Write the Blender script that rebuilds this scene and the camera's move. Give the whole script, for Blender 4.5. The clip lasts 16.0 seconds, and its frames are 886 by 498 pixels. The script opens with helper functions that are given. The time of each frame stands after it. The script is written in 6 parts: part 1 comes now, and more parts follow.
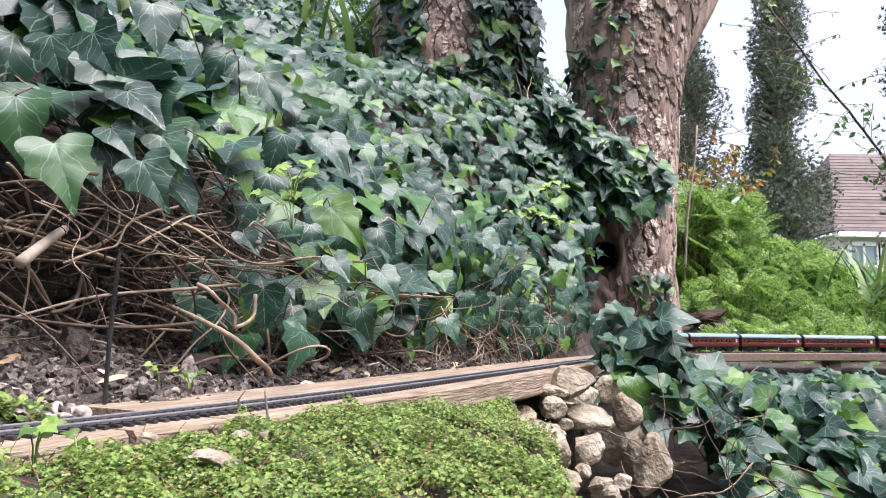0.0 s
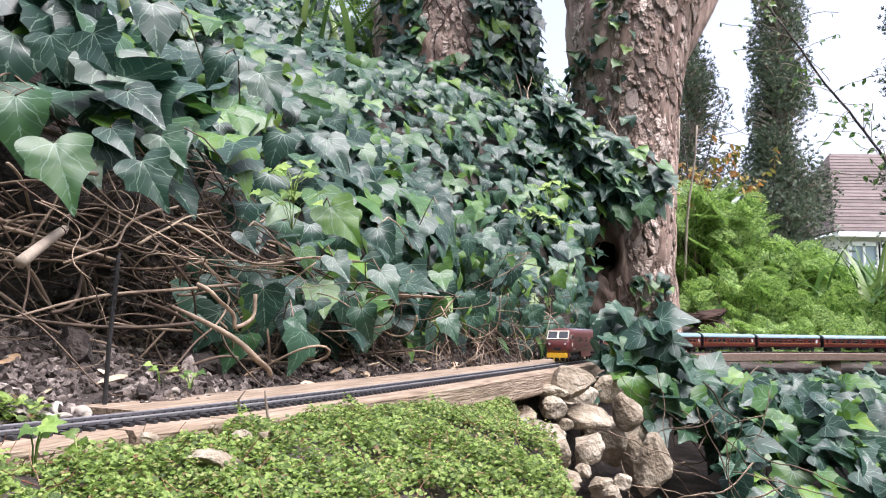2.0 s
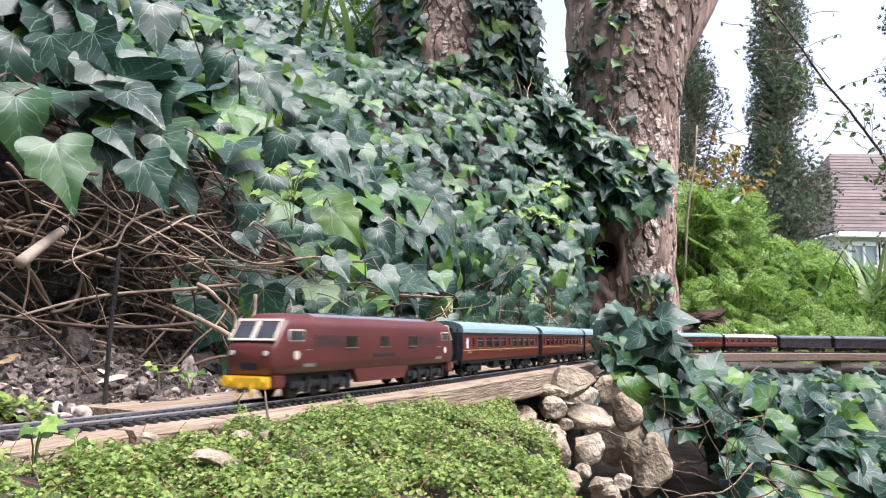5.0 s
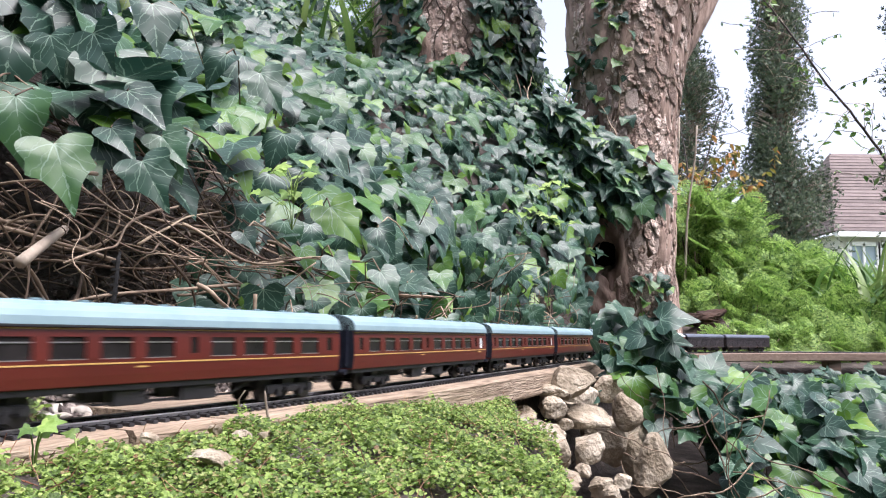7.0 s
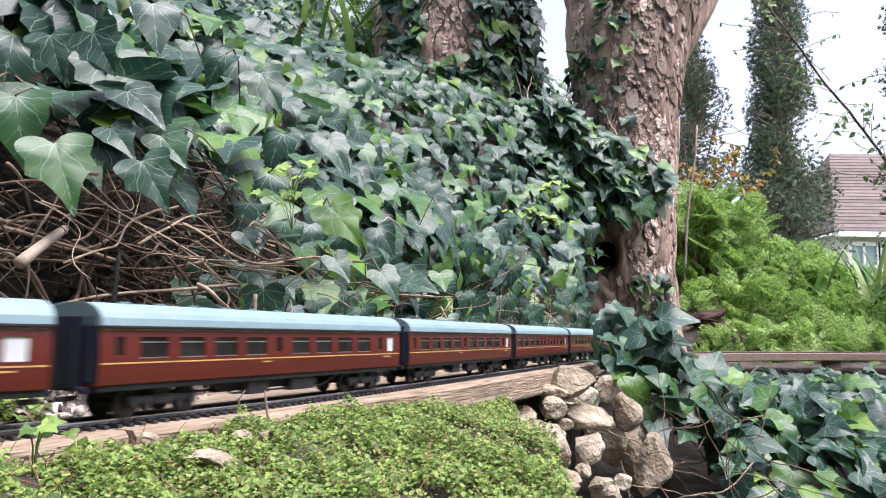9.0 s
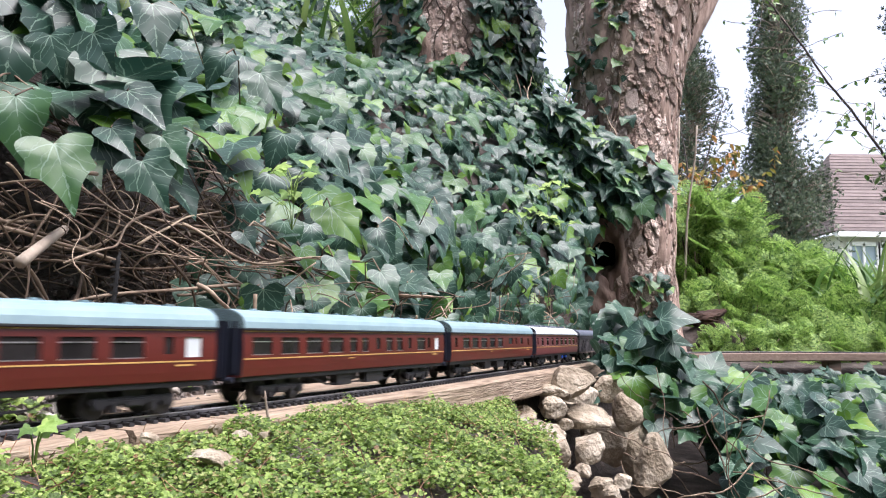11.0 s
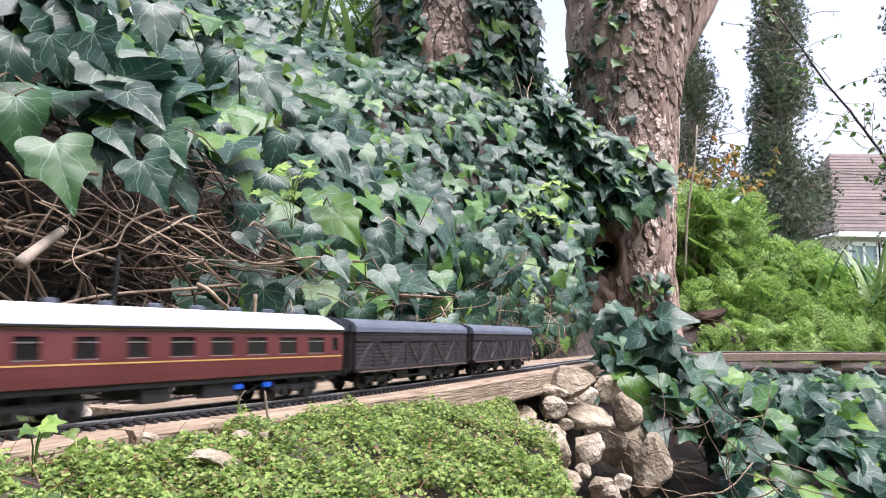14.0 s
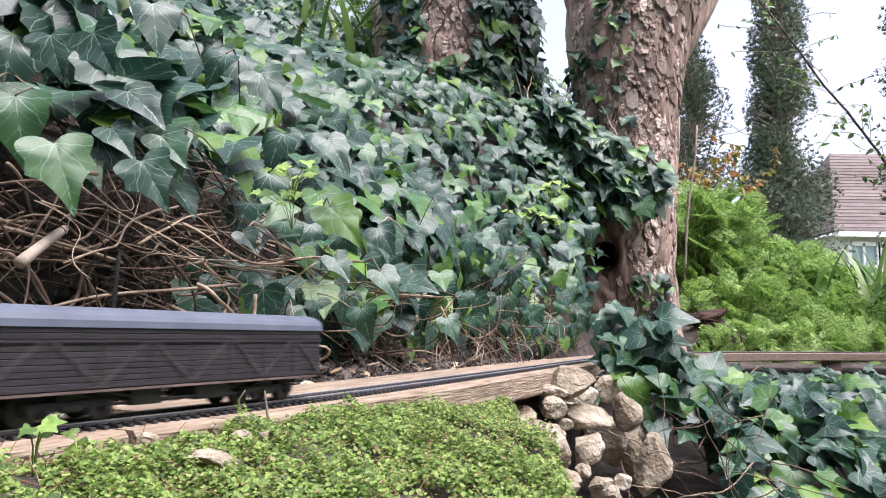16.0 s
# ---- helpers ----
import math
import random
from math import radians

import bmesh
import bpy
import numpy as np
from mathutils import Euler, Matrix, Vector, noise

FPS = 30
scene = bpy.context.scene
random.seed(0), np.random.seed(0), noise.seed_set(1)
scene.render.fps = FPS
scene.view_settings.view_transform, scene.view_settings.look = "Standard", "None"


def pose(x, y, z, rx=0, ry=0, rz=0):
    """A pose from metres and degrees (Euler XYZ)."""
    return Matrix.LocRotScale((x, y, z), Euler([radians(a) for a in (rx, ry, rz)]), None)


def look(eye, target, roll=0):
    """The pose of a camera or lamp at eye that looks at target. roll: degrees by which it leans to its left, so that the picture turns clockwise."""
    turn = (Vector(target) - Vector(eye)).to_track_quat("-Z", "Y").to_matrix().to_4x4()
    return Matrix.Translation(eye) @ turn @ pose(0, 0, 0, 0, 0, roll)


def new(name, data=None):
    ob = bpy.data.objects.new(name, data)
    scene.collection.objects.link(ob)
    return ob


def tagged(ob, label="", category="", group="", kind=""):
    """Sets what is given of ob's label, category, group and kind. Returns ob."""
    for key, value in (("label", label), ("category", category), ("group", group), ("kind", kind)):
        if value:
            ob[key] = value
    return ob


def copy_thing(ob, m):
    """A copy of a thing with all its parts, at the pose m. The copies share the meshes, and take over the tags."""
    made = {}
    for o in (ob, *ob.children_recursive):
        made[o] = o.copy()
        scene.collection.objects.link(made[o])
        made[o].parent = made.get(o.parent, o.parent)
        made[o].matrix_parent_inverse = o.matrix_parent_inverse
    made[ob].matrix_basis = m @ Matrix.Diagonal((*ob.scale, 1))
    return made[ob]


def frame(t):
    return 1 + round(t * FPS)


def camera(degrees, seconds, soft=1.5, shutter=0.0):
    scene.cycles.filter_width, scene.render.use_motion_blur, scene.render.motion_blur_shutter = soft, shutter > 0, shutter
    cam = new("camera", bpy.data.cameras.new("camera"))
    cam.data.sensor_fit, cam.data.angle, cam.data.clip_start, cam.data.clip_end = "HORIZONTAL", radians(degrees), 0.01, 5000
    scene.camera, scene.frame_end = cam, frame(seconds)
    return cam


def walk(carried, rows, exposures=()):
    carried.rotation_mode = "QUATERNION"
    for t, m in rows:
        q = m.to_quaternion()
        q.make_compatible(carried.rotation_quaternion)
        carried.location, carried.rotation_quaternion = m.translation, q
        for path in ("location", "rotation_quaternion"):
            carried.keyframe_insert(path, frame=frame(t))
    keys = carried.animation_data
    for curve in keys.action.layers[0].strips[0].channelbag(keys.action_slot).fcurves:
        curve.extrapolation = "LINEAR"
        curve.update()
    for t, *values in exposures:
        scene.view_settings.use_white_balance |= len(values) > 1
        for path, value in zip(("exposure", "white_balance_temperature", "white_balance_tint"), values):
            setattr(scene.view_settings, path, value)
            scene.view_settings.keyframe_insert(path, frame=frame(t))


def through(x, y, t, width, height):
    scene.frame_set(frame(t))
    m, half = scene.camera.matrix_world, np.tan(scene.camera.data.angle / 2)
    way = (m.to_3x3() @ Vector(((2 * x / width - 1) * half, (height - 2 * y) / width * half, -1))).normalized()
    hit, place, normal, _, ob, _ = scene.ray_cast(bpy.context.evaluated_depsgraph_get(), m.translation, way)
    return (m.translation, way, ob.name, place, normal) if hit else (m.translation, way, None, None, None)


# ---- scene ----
# camera: stands still beside the rails, lens 62.6 degrees across
EYE = (0.0, 0.0, 0.0382)
cam = camera(62.6, 16.0, soft=1.1, shutter=0.6)
CAM_POSE = pose(*EYE, 90 + 6.70, 0, 0) @ pose(0, 0, 0, 0, 0, 0.69)
walk(cam, [(0.0, CAM_POSE), (16.0, CAM_POSE)], exposures=((0.0, 1.35, 6200, 20), (16.0, 1.35, 6200, 20)))

# world: bright overcast sky, a wide weak sun
world = bpy.data.worlds.new("overcast_sky")
scene.world = world
world.use_nodes = True
wn, wl = world.node_tree.nodes, world.node_tree.links
sky = wn.new("ShaderNodeTexSky")
sky.sky_type, sky.sun_disc = "NISHITA", False
sky.sun_elevation, sky.sun_rotation = radians(66), radians(129)
sky.dust_density, sky.ozone_density = 4.0, 1.0
soft_sky = wn.new("ShaderNodeHueSaturation")
soft_sky.inputs["Saturation"].default_value = 0.5
soft_sky.inputs["Value"].default_value = 1.0
wl.new(sky.outputs[0], soft_sky.inputs["Color"])
wl.new(soft_sky.outputs[0], wn["Background"].inputs["Color"])
wn["Background"].inputs["Strength"].default_value = 0.15
sun_data = bpy.data.lights.new("sun", "SUN")
sun_data.energy, sun_data.angle, sun_data.color = 2.0, radians(35), (1.0, 0.97, 0.92)
sun = new("sun", sun_data)
sun.matrix_world = look((1.0, -0.8, 2.9), (0, 0, 0))


# ---------------------------------------------------------------- materials
def mat_nodes(name):
    m = bpy.data.materials.new(name)
    m.use_nodes = True
    nt = m.node_tree
    return m, nt.nodes, nt.links, nt.nodes["Principled BSDF"]


def ramp(ns, stops):
    r = ns.new("ShaderNodeValToRGB")
    els = r.color_ramp.elements
    while len(els) < len(stops):
        els.new(0.5)
    for e, (p, c) in zip(els, stops):
        e.position, e.color = p, (*c, 1)
    return r


def math_node(ns, ls, op, a, b=None):
    n = ns.new("ShaderNodeMath")
    n.operation = op
    for i, v in enumerate((a, b)):
        if v is None:
            continue
        if isinstance(v, (int, float)):
            n.inputs[i].default_value = v
        else:
            ls.new(v, n.inputs[i])
    return n.outputs[0]


def surface(name, stops, scale=40.0, rough=0.7, metal=0.0, bump=0.2, bump_scale=200.0, bump_dist=0.001, vary=0.0,
            stretch=(1, 1, 1), spec=0.5, detail=6.0, turn=0.0):
    """A two-scale noise material in object space; vary shifts each piece along the ramp."""
    m, ns, ls, b = mat_nodes(name)
    co = ns.new("ShaderNodeTexCoord")
    mp = ns.new("ShaderNodeMapping")
    mp.inputs["Scale"].default_value = stretch
    rot = ns.new("ShaderNodeMapping")
    rot.inputs["Rotation"].default_value = (0, 0, radians(turn))
    ls.new(co.outputs["Object"], rot.inputs["Vector"])
    ls.new(rot.outputs[0], mp.inputs["Vector"])
    n1 = ns.new("ShaderNodeTexNoise")
    n1.inputs["Scale"].default_value, n1.inputs["Detail"].default_value = scale, detail
    n2 = ns.new("ShaderNodeTexNoise")
    n2.inputs["Scale"].default_value, n2.inputs["Detail"].default_value = bump_scale, 4.0
    for n in (n1, n2):
        ls.new(mp.outputs[0], n.inputs["Vector"])
    fac = math_node(ns, ls, "MULTIPLY_ADD", n1.outputs["Fac"], 0.75)
    grain = math_node(ns, ls, "MULTIPLY", n2.outputs["Fac"], 0.25)
    ls.new(grain, fac.node.inputs[2])
    if vary:
        info, geo = ns.new("ShaderNodeObjectInfo"), ns.new("ShaderNodeNewGeometry")
        both = math_node(ns, ls, "FRACT", math_node(ns, ls, "ADD", info.outputs["Random"], geo.outputs["Random Per Island"]))
        shift = math_node(ns, ls, "MULTIPLY", math_node(ns, ls, "SUBTRACT", both, 0.5), vary)
        fac = math_node(ns, ls, "ADD", fac, shift)
    r = ramp(ns, stops)
    ls.new(fac, r.inputs[0])
    ls.new(r.outputs[0], b.inputs["Base Color"])
    b.inputs["Roughness"].default_value = rough
    b.inputs["Metallic"].default_value = metal
    b.inputs["Specular IOR Level"].default_value = spec
    if bump:
        bp = ns.new("ShaderNodeBump")
        bp.inputs["Strength"].default_value, bp.inputs["Distance"].default_value = bump, bump_dist
        ls.new(n2.outputs["Fac"], bp.inputs["Height"])
        ls.new(bp.outputs[0], b.inputs["Normal"])
    return m


def leaf_material(name, stops, vein, rough=0.4, vein_width=0.018, through=0.25, vein_mix=0.8, spec=0.5, second=True):
    """Leaf: colour shifts from leaf to leaf, pale veins fan from the stalk by the leaf's own UV, light passes through."""
    m, ns, ls, b = mat_nodes(name)
    uv = ns.new("ShaderNodeUVMap")
    sep = ns.new("ShaderNodeSeparateXYZ")
    ls.new(uv.outputs[0], sep.inputs[0])
    u, v = math_node(ns, ls, "ABSOLUTE", sep.outputs[0]), sep.outputs[1]
    warp = ns.new("ShaderNodeTexNoise")
    warp.inputs["Scale"].default_value, warp.inputs["Detail"].default_value = 4.5, 3
    ls.new(uv.outputs[0], warp.inputs["Vector"])
    bend = math_node(ns, ls, "MULTIPLY", math_node(ns, ls, "SUBTRACT", warp.outputs["Fac"], 0.5), 0.42)
    ang = math_node(ns, ls, "ADD", math_node(ns, ls, "ARCTAN2", u, v), bend)
    rad = math_node(ns, ls, "SQRT", math_node(ns, ls, "ADD", math_node(ns, ls, "MULTIPLY", u, u), math_node(ns, ls, "MULTIPLY", v, v)))
    near = None
    for a in (0.0, 0.62, 1.35):
        d = math_node(ns, ls, "ABSOLUTE", math_node(ns, ls, "SUBTRACT", ang, a))
        near = d if near is None else math_node(ns, ls, "MINIMUM", near, d)
    dist = math_node(ns, ls, "MULTIPLY", near, rad)
    mask = math_node(ns, ls, "LESS_THAN", dist, vein_width)
    if second:
        # side veins, branching off the midrib
        w = math_node(ns, ls, "ADD", math_node(ns, ls, "SUBTRACT", v, math_node(ns, ls, "MULTIPLY", u, 0.9)), math_node(ns, ls, "MULTIPLY", bend, 0.6))
        saw = math_node(ns, ls, "PINGPONG", w, 0.11)
        m2 = math_node(ns, ls, "MULTIPLY", math_node(ns, ls, "LESS_THAN", saw, 0.009), 0.45)
        mask = math_node(ns, ls, "MAXIMUM", mask, m2)
    info, geo = ns.new("ShaderNodeObjectInfo"), ns.new("ShaderNodeNewGeometry")
    both = math_node(ns, ls, "FRACT", math_node(ns, ls, "ADD", info.outputs["Random"], geo.outputs["Random Per Island"]))
    n1 = ns.new("ShaderNodeTexNoise")
    n1.noise_dimensions = "4D"
    n1.inputs["Scale"].default_value, n1.inputs["Detail"].default_value = 3.0, 5
    ls.new(uv.outputs[0], n1.inputs["Vector"])
    ls.new(math_node(ns, ls, "MULTIPLY", both, 40.0), n1.inputs["W"])
    fac = math_node(ns, ls, "ADD", both, math_node(ns, ls, "MULTIPLY", math_node(ns, ls, "SUBTRACT", n1.outputs["Fac"], 0.5), 0.22))
    fac = math_node(ns, ls, "MULTIPLY", fac, 0.95)
    r = ramp(ns, stops)
    ls.new(fac, r.inputs[0])
    mix = ns.new("ShaderNodeMix")
    mix.data_type = "RGBA"
    ls.new(math_node(ns, ls, "MULTIPLY", mask, vein_mix), mix.inputs["Factor"])
    ls.new(r.outputs[0], mix.inputs["A"])
    mix.inputs["B"].default_value = (*vein, 1)
    ls.new(mix.outputs["Result"], b.inputs["Base Color"])
    b.inputs["Roughness"].default_value = rough
    b.inputs["Specular IOR Level"].default_value = spec
    bp = ns.new("ShaderNodeBump")
    bp.inputs["Strength"].default_value, bp.inputs["Distance"].default_value = 0.25, 0.002
    ls.new(math_node(ns, ls, "SUBTRACT", n1.outputs["Fac"], mask), bp.inputs["Height"])
    ls.new(bp.outputs[0], b.inputs["Normal"])
    tr = ns.new("ShaderNodeBsdfTranslucent")
    ls.new(mix.outputs["Result"], tr.inputs["Color"])
    ms = ns.new("ShaderNodeMixShader")
    ms.inputs[0].default_value = through
    ls.new(b.outputs[0], ms.inputs[1])
    ls.new(tr.outputs[0], ms.inputs[2])
    ls.new(ms.outputs[0], ns["Material Output"].inputs["Surface"])
    return m


M = {}
M["soil"] = surface("soil", [(0.3, (0.022, 0.017, 0.014)), (0.5, (0.055, 0.043, 0.037)), (0.72, (0.12, 0.098, 0.084))], 30, 0.95, bump=0.8, bump_scale=160, bump_dist=0.006)
M["clod"] = surface("soil_clod", [(0.2, (0.03, 0.024, 0.021)), (0.5, (0.09, 0.073, 0.064)), (0.78, (0.19, 0.16, 0.142)), (0.95, (0.36, 0.32, 0.28))], 90, 0.95, bump=0.8, bump_scale=400, bump_dist=0.002, vary=0.8)
M["pebble"] = surface("pale_pebble", [(0.3, (0.28, 0.25, 0.21)), (0.7, (0.5, 0.47, 0.42))], 50, 0.85, bump=0.4, bump_scale=300, vary=0.5)
M["rock"] = surface("limestone", [(0.3, (0.13, 0.1, 0.065)), (0.46, (0.28, 0.235, 0.17)), (0.62, (0.42, 0.37, 0.29)), (0.78, (0.56, 0.51, 0.42))], 28, 0.9, bump=0.9, bump_scale=150, bump_dist=0.006, vary=0.2)
M["plank"] = surface("weathered_timber", [(0.3, (0.11, 0.075, 0.05)), (0.5, (0.29, 0.22, 0.155)), (0.7, (0.46, 0.375, 0.28))], 20, 0.85, bump=0.8, bump_scale=45, bump_dist=0.003, stretch=(1, 12, 12), turn=-66)
M["deck"] = surface("weathered_brown_timber", [(0.3, (0.11, 0.075, 0.055)), (0.7, (0.24, 0.175, 0.135))], 20, 0.85, bump=0.5, bump_scale=60, stretch=(1, 9, 9))
M["sleeper"] = surface("sleeper_plastic", [(0.3, (0.018, 0.018, 0.021)), (0.7, (0.05, 0.05, 0.055))], 300, 0.6, bump=0.2, bump_scale=900, vary=0.3)
M["rail"] = surface("nickel_rail", [(0.3, (0.09, 0.09, 0.1)), (0.7, (0.18, 0.18, 0.19))], 120, 0.45, metal=0.3, bump=0.1)
# paler than the rail sides: wear, plus reflected sky put into the colour
M["railtop"] = surface("worn_skylit_rail_head", [(0.3, (0.36, 0.36, 0.39)), (0.7, (0.56, 0.56, 0.59))], 160, 0.4, metal=0.45, bump=0.1)
M["maroon"] = surface("maroon_paint", [(0.3, (0.085, 0.013, 0.0095)), (0.7, (0.115, 0.018, 0.012))], 30, 0.38, bump=0.05, bump_scale=500)
M["oldmaroon"] = surface("faded_maroon_paint", [(0.3, (0.10, 0.025, 0.026)), (0.7, (0.145, 0.04, 0.042))], 30, 0.42, bump=0.05, bump_scale=500)
M["locomaroon"] = surface("loco_maroon_paint", [(0.3, (0.088, 0.021, 0.021)), (0.7, (0.12, 0.03, 0.03))], 25, 0.42, bump=0.05, bump_scale=500)
M["roofblue"] = surface("pale_roof_paint", [(0.3, (0.18, 0.28, 0.315)), (0.7, (0.25, 0.36, 0.395))], 40, 0.5, bump=0.1, bump_scale=300)
M["roofwhite"] = surface("white_roof_paint", [(0.3, (0.5, 0.54, 0.56)), (0.7, (0.62, 0.66, 0.68))], 40, 0.5, bump=0.1, bump_scale=300)
M["roofgrey"] = surface("slate_roof_paint", [(0.3, (0.07, 0.083, 0.115)), (0.7, (0.125, 0.145, 0.185))], 40, 0.55, bump=0.2, bump_scale=300)
M["locoroof"] = surface("loco_roof_paint", [(0.3, (0.12, 0.13, 0.16)), (0.7, (0.2, 0.2, 0.23))], 40, 0.5, bump=0.1, bump_scale=300)
M["black"] = surface("black_plastic", [(0.3, (0.012, 0.012, 0.015)), (0.7, (0.028, 0.028, 0.034))], 60, 0.5, bump=0.2, bump_scale=400)
M["navy"] = surface("dark_end_paint", [(0.3, (0.008, 0.01, 0.02)), (0.7, (0.016, 0.02, 0.035))], 60, 0.5, bump=0.1, bump_scale=400)
M["glass"] = surface("dark_window_glazing", [(0.3, (0.012, 0.011, 0.012)), (0.7, (0.03, 0.027, 0.028))], 90, 0.15, bump=0.0, spec=0.3)
M["frosted"] = surface("frosted_white_window", [(0.3, (0.62, 0.68, 0.7)), (0.7, (0.72, 0.77, 0.79))], 90, 0.3, bump=0.0)
M["gold"] = surface("gold_lining", [(0.3, (0.5, 0.3, 0.09)), (0.7, (0.62, 0.4, 0.14))], 90, 0.5, bump=0.0)
M["cream"] = surface("cream_print", [(0.3, (0.6, 0.55, 0.45)), (0.7, (0.7, 0.65, 0.55))], 90, 0.5, bump=0.0)
M["wheel"] = surface("dark_wheel_steel", [(0.3, (0.02, 0.02, 0.022)), (0.7, (0.06, 0.058, 0.06))], 120, 0.5, metal=0.3, bump=0.1)
M["silver"] = surface("bright_metal", [(0.3, (0.5, 0.5, 0.52)), (0.7, (0.7, 0.7, 0.72))], 90, 0.3, metal=0.9, bump=0.0)
M["yellow"] = surface("yellow_beam_paint", [(0.3, (0.7, 0.42, 0.02)), (0.7, (0.85, 0.55, 0.04))], 90, 0.45, bump=0.05)
M["vanwood"] = surface("dark_van_planking", [(0.3, (0.014, 0.012, 0.015)), (0.55, (0.028, 0.023, 0.027)), (0.8, (0.075, 0.052, 0.048))], 40, 0.65, bump=0.3, bump_scale=200, stretch=(1, 3, 6))
M["bark"] = surface("flaking_bark", [(0.25, (0.17, 0.11, 0.085)), (0.5, (0.46, 0.34, 0.275)), (0.75, (0.66, 0.545, 0.47))], 9, 0.9, bump=0.9, bump_scale=45, bump_dist=0.012, stretch=(1, 1, 0.45), vary=0.25)
M["flake"] = surface("bark_flake", [(0.25, (0.24, 0.165, 0.13)), (0.5, (0.47, 0.36, 0.295)), (0.8, (0.63, 0.52, 0.45))], 14, 0.9, bump=0.7, bump_scale=60, bump_dist=0.05, vary=0.5)
M["hollow"] = surface("rotten_wood", [(0.3, (0.02, 0.012, 0.008)), (0.7, (0.065, 0.034, 0.022))], 20, 0.95, bump=0.7, bump_scale=80)
# near-black stands in for the shade inside the trunk's hollow
M["darkhole"] = surface("hollow_shade_black", [(0.3, (0.004, 0.003, 0.003)), (0.7, (0.012, 0.009, 0.008))], 20, 0.98, bump=0.5, bump_scale=80, spec=0.1)
M["thorn"] = surface("dark_branch_bark", [(0.3, (0.035, 0.028, 0.026)), (0.7, (0.11, 0.09, 0.08))], 60, 0.8, bump=0.4, bump_scale=300)
M["stem"] = surface("ivy_stem", [(0.2, (0.045, 0.03, 0.02)), (0.5, (0.125, 0.086, 0.058)), (0.85, (0.42, 0.33, 0.235))], 25, 0.8, bump=0.5, bump_scale=200, vary=0.6)
M["twig"] = surface("grey_twig", [(0.3, (0.2, 0.16, 0.125)), (0.7, (0.42, 0.36, 0.29))], 25, 0.85, bump=0.4, bump_scale=200, vary=0.4)
M["litter"] = surface("dead_leaf", [(0.3, (0.3, 0.2, 0.11)), (0.7, (0.66, 0.55, 0.4))], 40, 0.8, bump=0.3, bump_scale=200, vary=0.7)
M["ivy"] = leaf_material("ivy_leaf", [(0.0, (0.012, 0.044, 0.032)), (0.35, (0.021, 0.065, 0.044)), (0.66, (0.034, 0.095, 0.05)), (0.82, (0.055, 0.15, 0.028)), (0.94, (0.12, 0.24, 0.025)), (0.985, (0.2, 0.27, 0.03)), (1.0, (0.5, 0.4, 0.07))], (0.2, 0.31, 0.23), rough=0.42, vein_width=0.0095, vein_mix=0.7, spec=0.5, through=0.2)
M["tiny"] = leaf_material("ground_cover_leaf", [(0.0, (0.05, 0.09, 0.02)), (0.3, (0.14, 0.235, 0.045)), (0.62, (0.27, 0.4, 0.085)), (0.84, (0.37, 0.48, 0.14)), (0.91, (0.34, 0.3, 0.14)), (0.96, (0.26, 0.13, 0.07)), (1.0, (0.2, 0.07, 0.045))], (0.4, 0.5, 0.2), rough=0.5, through=0.4, vein_mix=0.15, second=False)
M["fern"] = leaf_material("feathery_leaf", [(0.0, (0.06, 0.15, 0.03)), (0.5, (0.25, 0.41, 0.09)), (1.0, (0.42, 0.58, 0.17))], (0.35, 0.5, 0.12), rough=0.5, through=0.4, vein_mix=0.2, second=False)
M["strap"] = leaf_material("strap_leaf", [(0.0, (0.05, 0.13, 0.025)), (0.5, (0.11, 0.22, 0.05)), (1.0, (0.24, 0.32, 0.11))], (0.25, 0.35, 0.15), rough=0.4, through=0.3, vein_mix=0.15, second=False)
M["conifer"] = leaf_material("cypress_spray", [(0.0, (0.045, 0.07, 0.05)), (0.5, (0.085, 0.12, 0.075)), (1.0, (0.17, 0.2, 0.12))], (0.06, 0.09, 0.05), rough=0.6, through=0.15, vein_mix=0.1, second=False)
M["autumn"] = leaf_material("autumn_leaf", [(0.0, (0.12, 0.16, 0.03)), (0.5, (0.3, 0.24, 0.05)), (1.0, (0.4, 0.16, 0.05))], (0.35, 0.3, 0.12), rough=0.5, through=0.4, vein_mix=0.2, second=False)
M["tile"] = surface("clay_roof_tile", [(0.3, (0.1, 0.078, 0.072)), (0.7, (0.17, 0.135, 0.125))], 3, 0.85, bump=0.3, bump_scale=10, vary=0.4)
M["render"] = surface("pale_wall_render", [(0.3, (0.62, 0.6, 0.55)), (0.7, (0.74, 0.72, 0.68))], 2, 0.9, bump=0.2, bump_scale=30)
M["whitepaint"] = surface("white_paint", [(0.3, (0.72, 0.73, 0.73)), (0.7, (0.82, 0.82, 0.82))], 3, 0.5, bump=0.0)
M["housepane"] = surface("house_glass", [(0.3, (0.22, 0.3, 0.36)), (0.7, (0.34, 0.42, 0.48))], 1, 0.08, bump=0.0)
M["stick"] = surface("black_stake", [(0.3, (0.01, 0.01, 0.011)), (0.7, (0.03, 0.03, 0.032))], 100, 0.55, bump=0.4, bump_scale=400)
M["grass"] = surface("grassy_earth", [(0.3, (0.05, 0.075, 0.02)), (0.5, (0.08, 0.12, 0.035)), (0.75, (0.12, 0.11, 0.06))], 1.5, 0.95, bump=0.6, bump_scale=20, bump_dist=0.02)


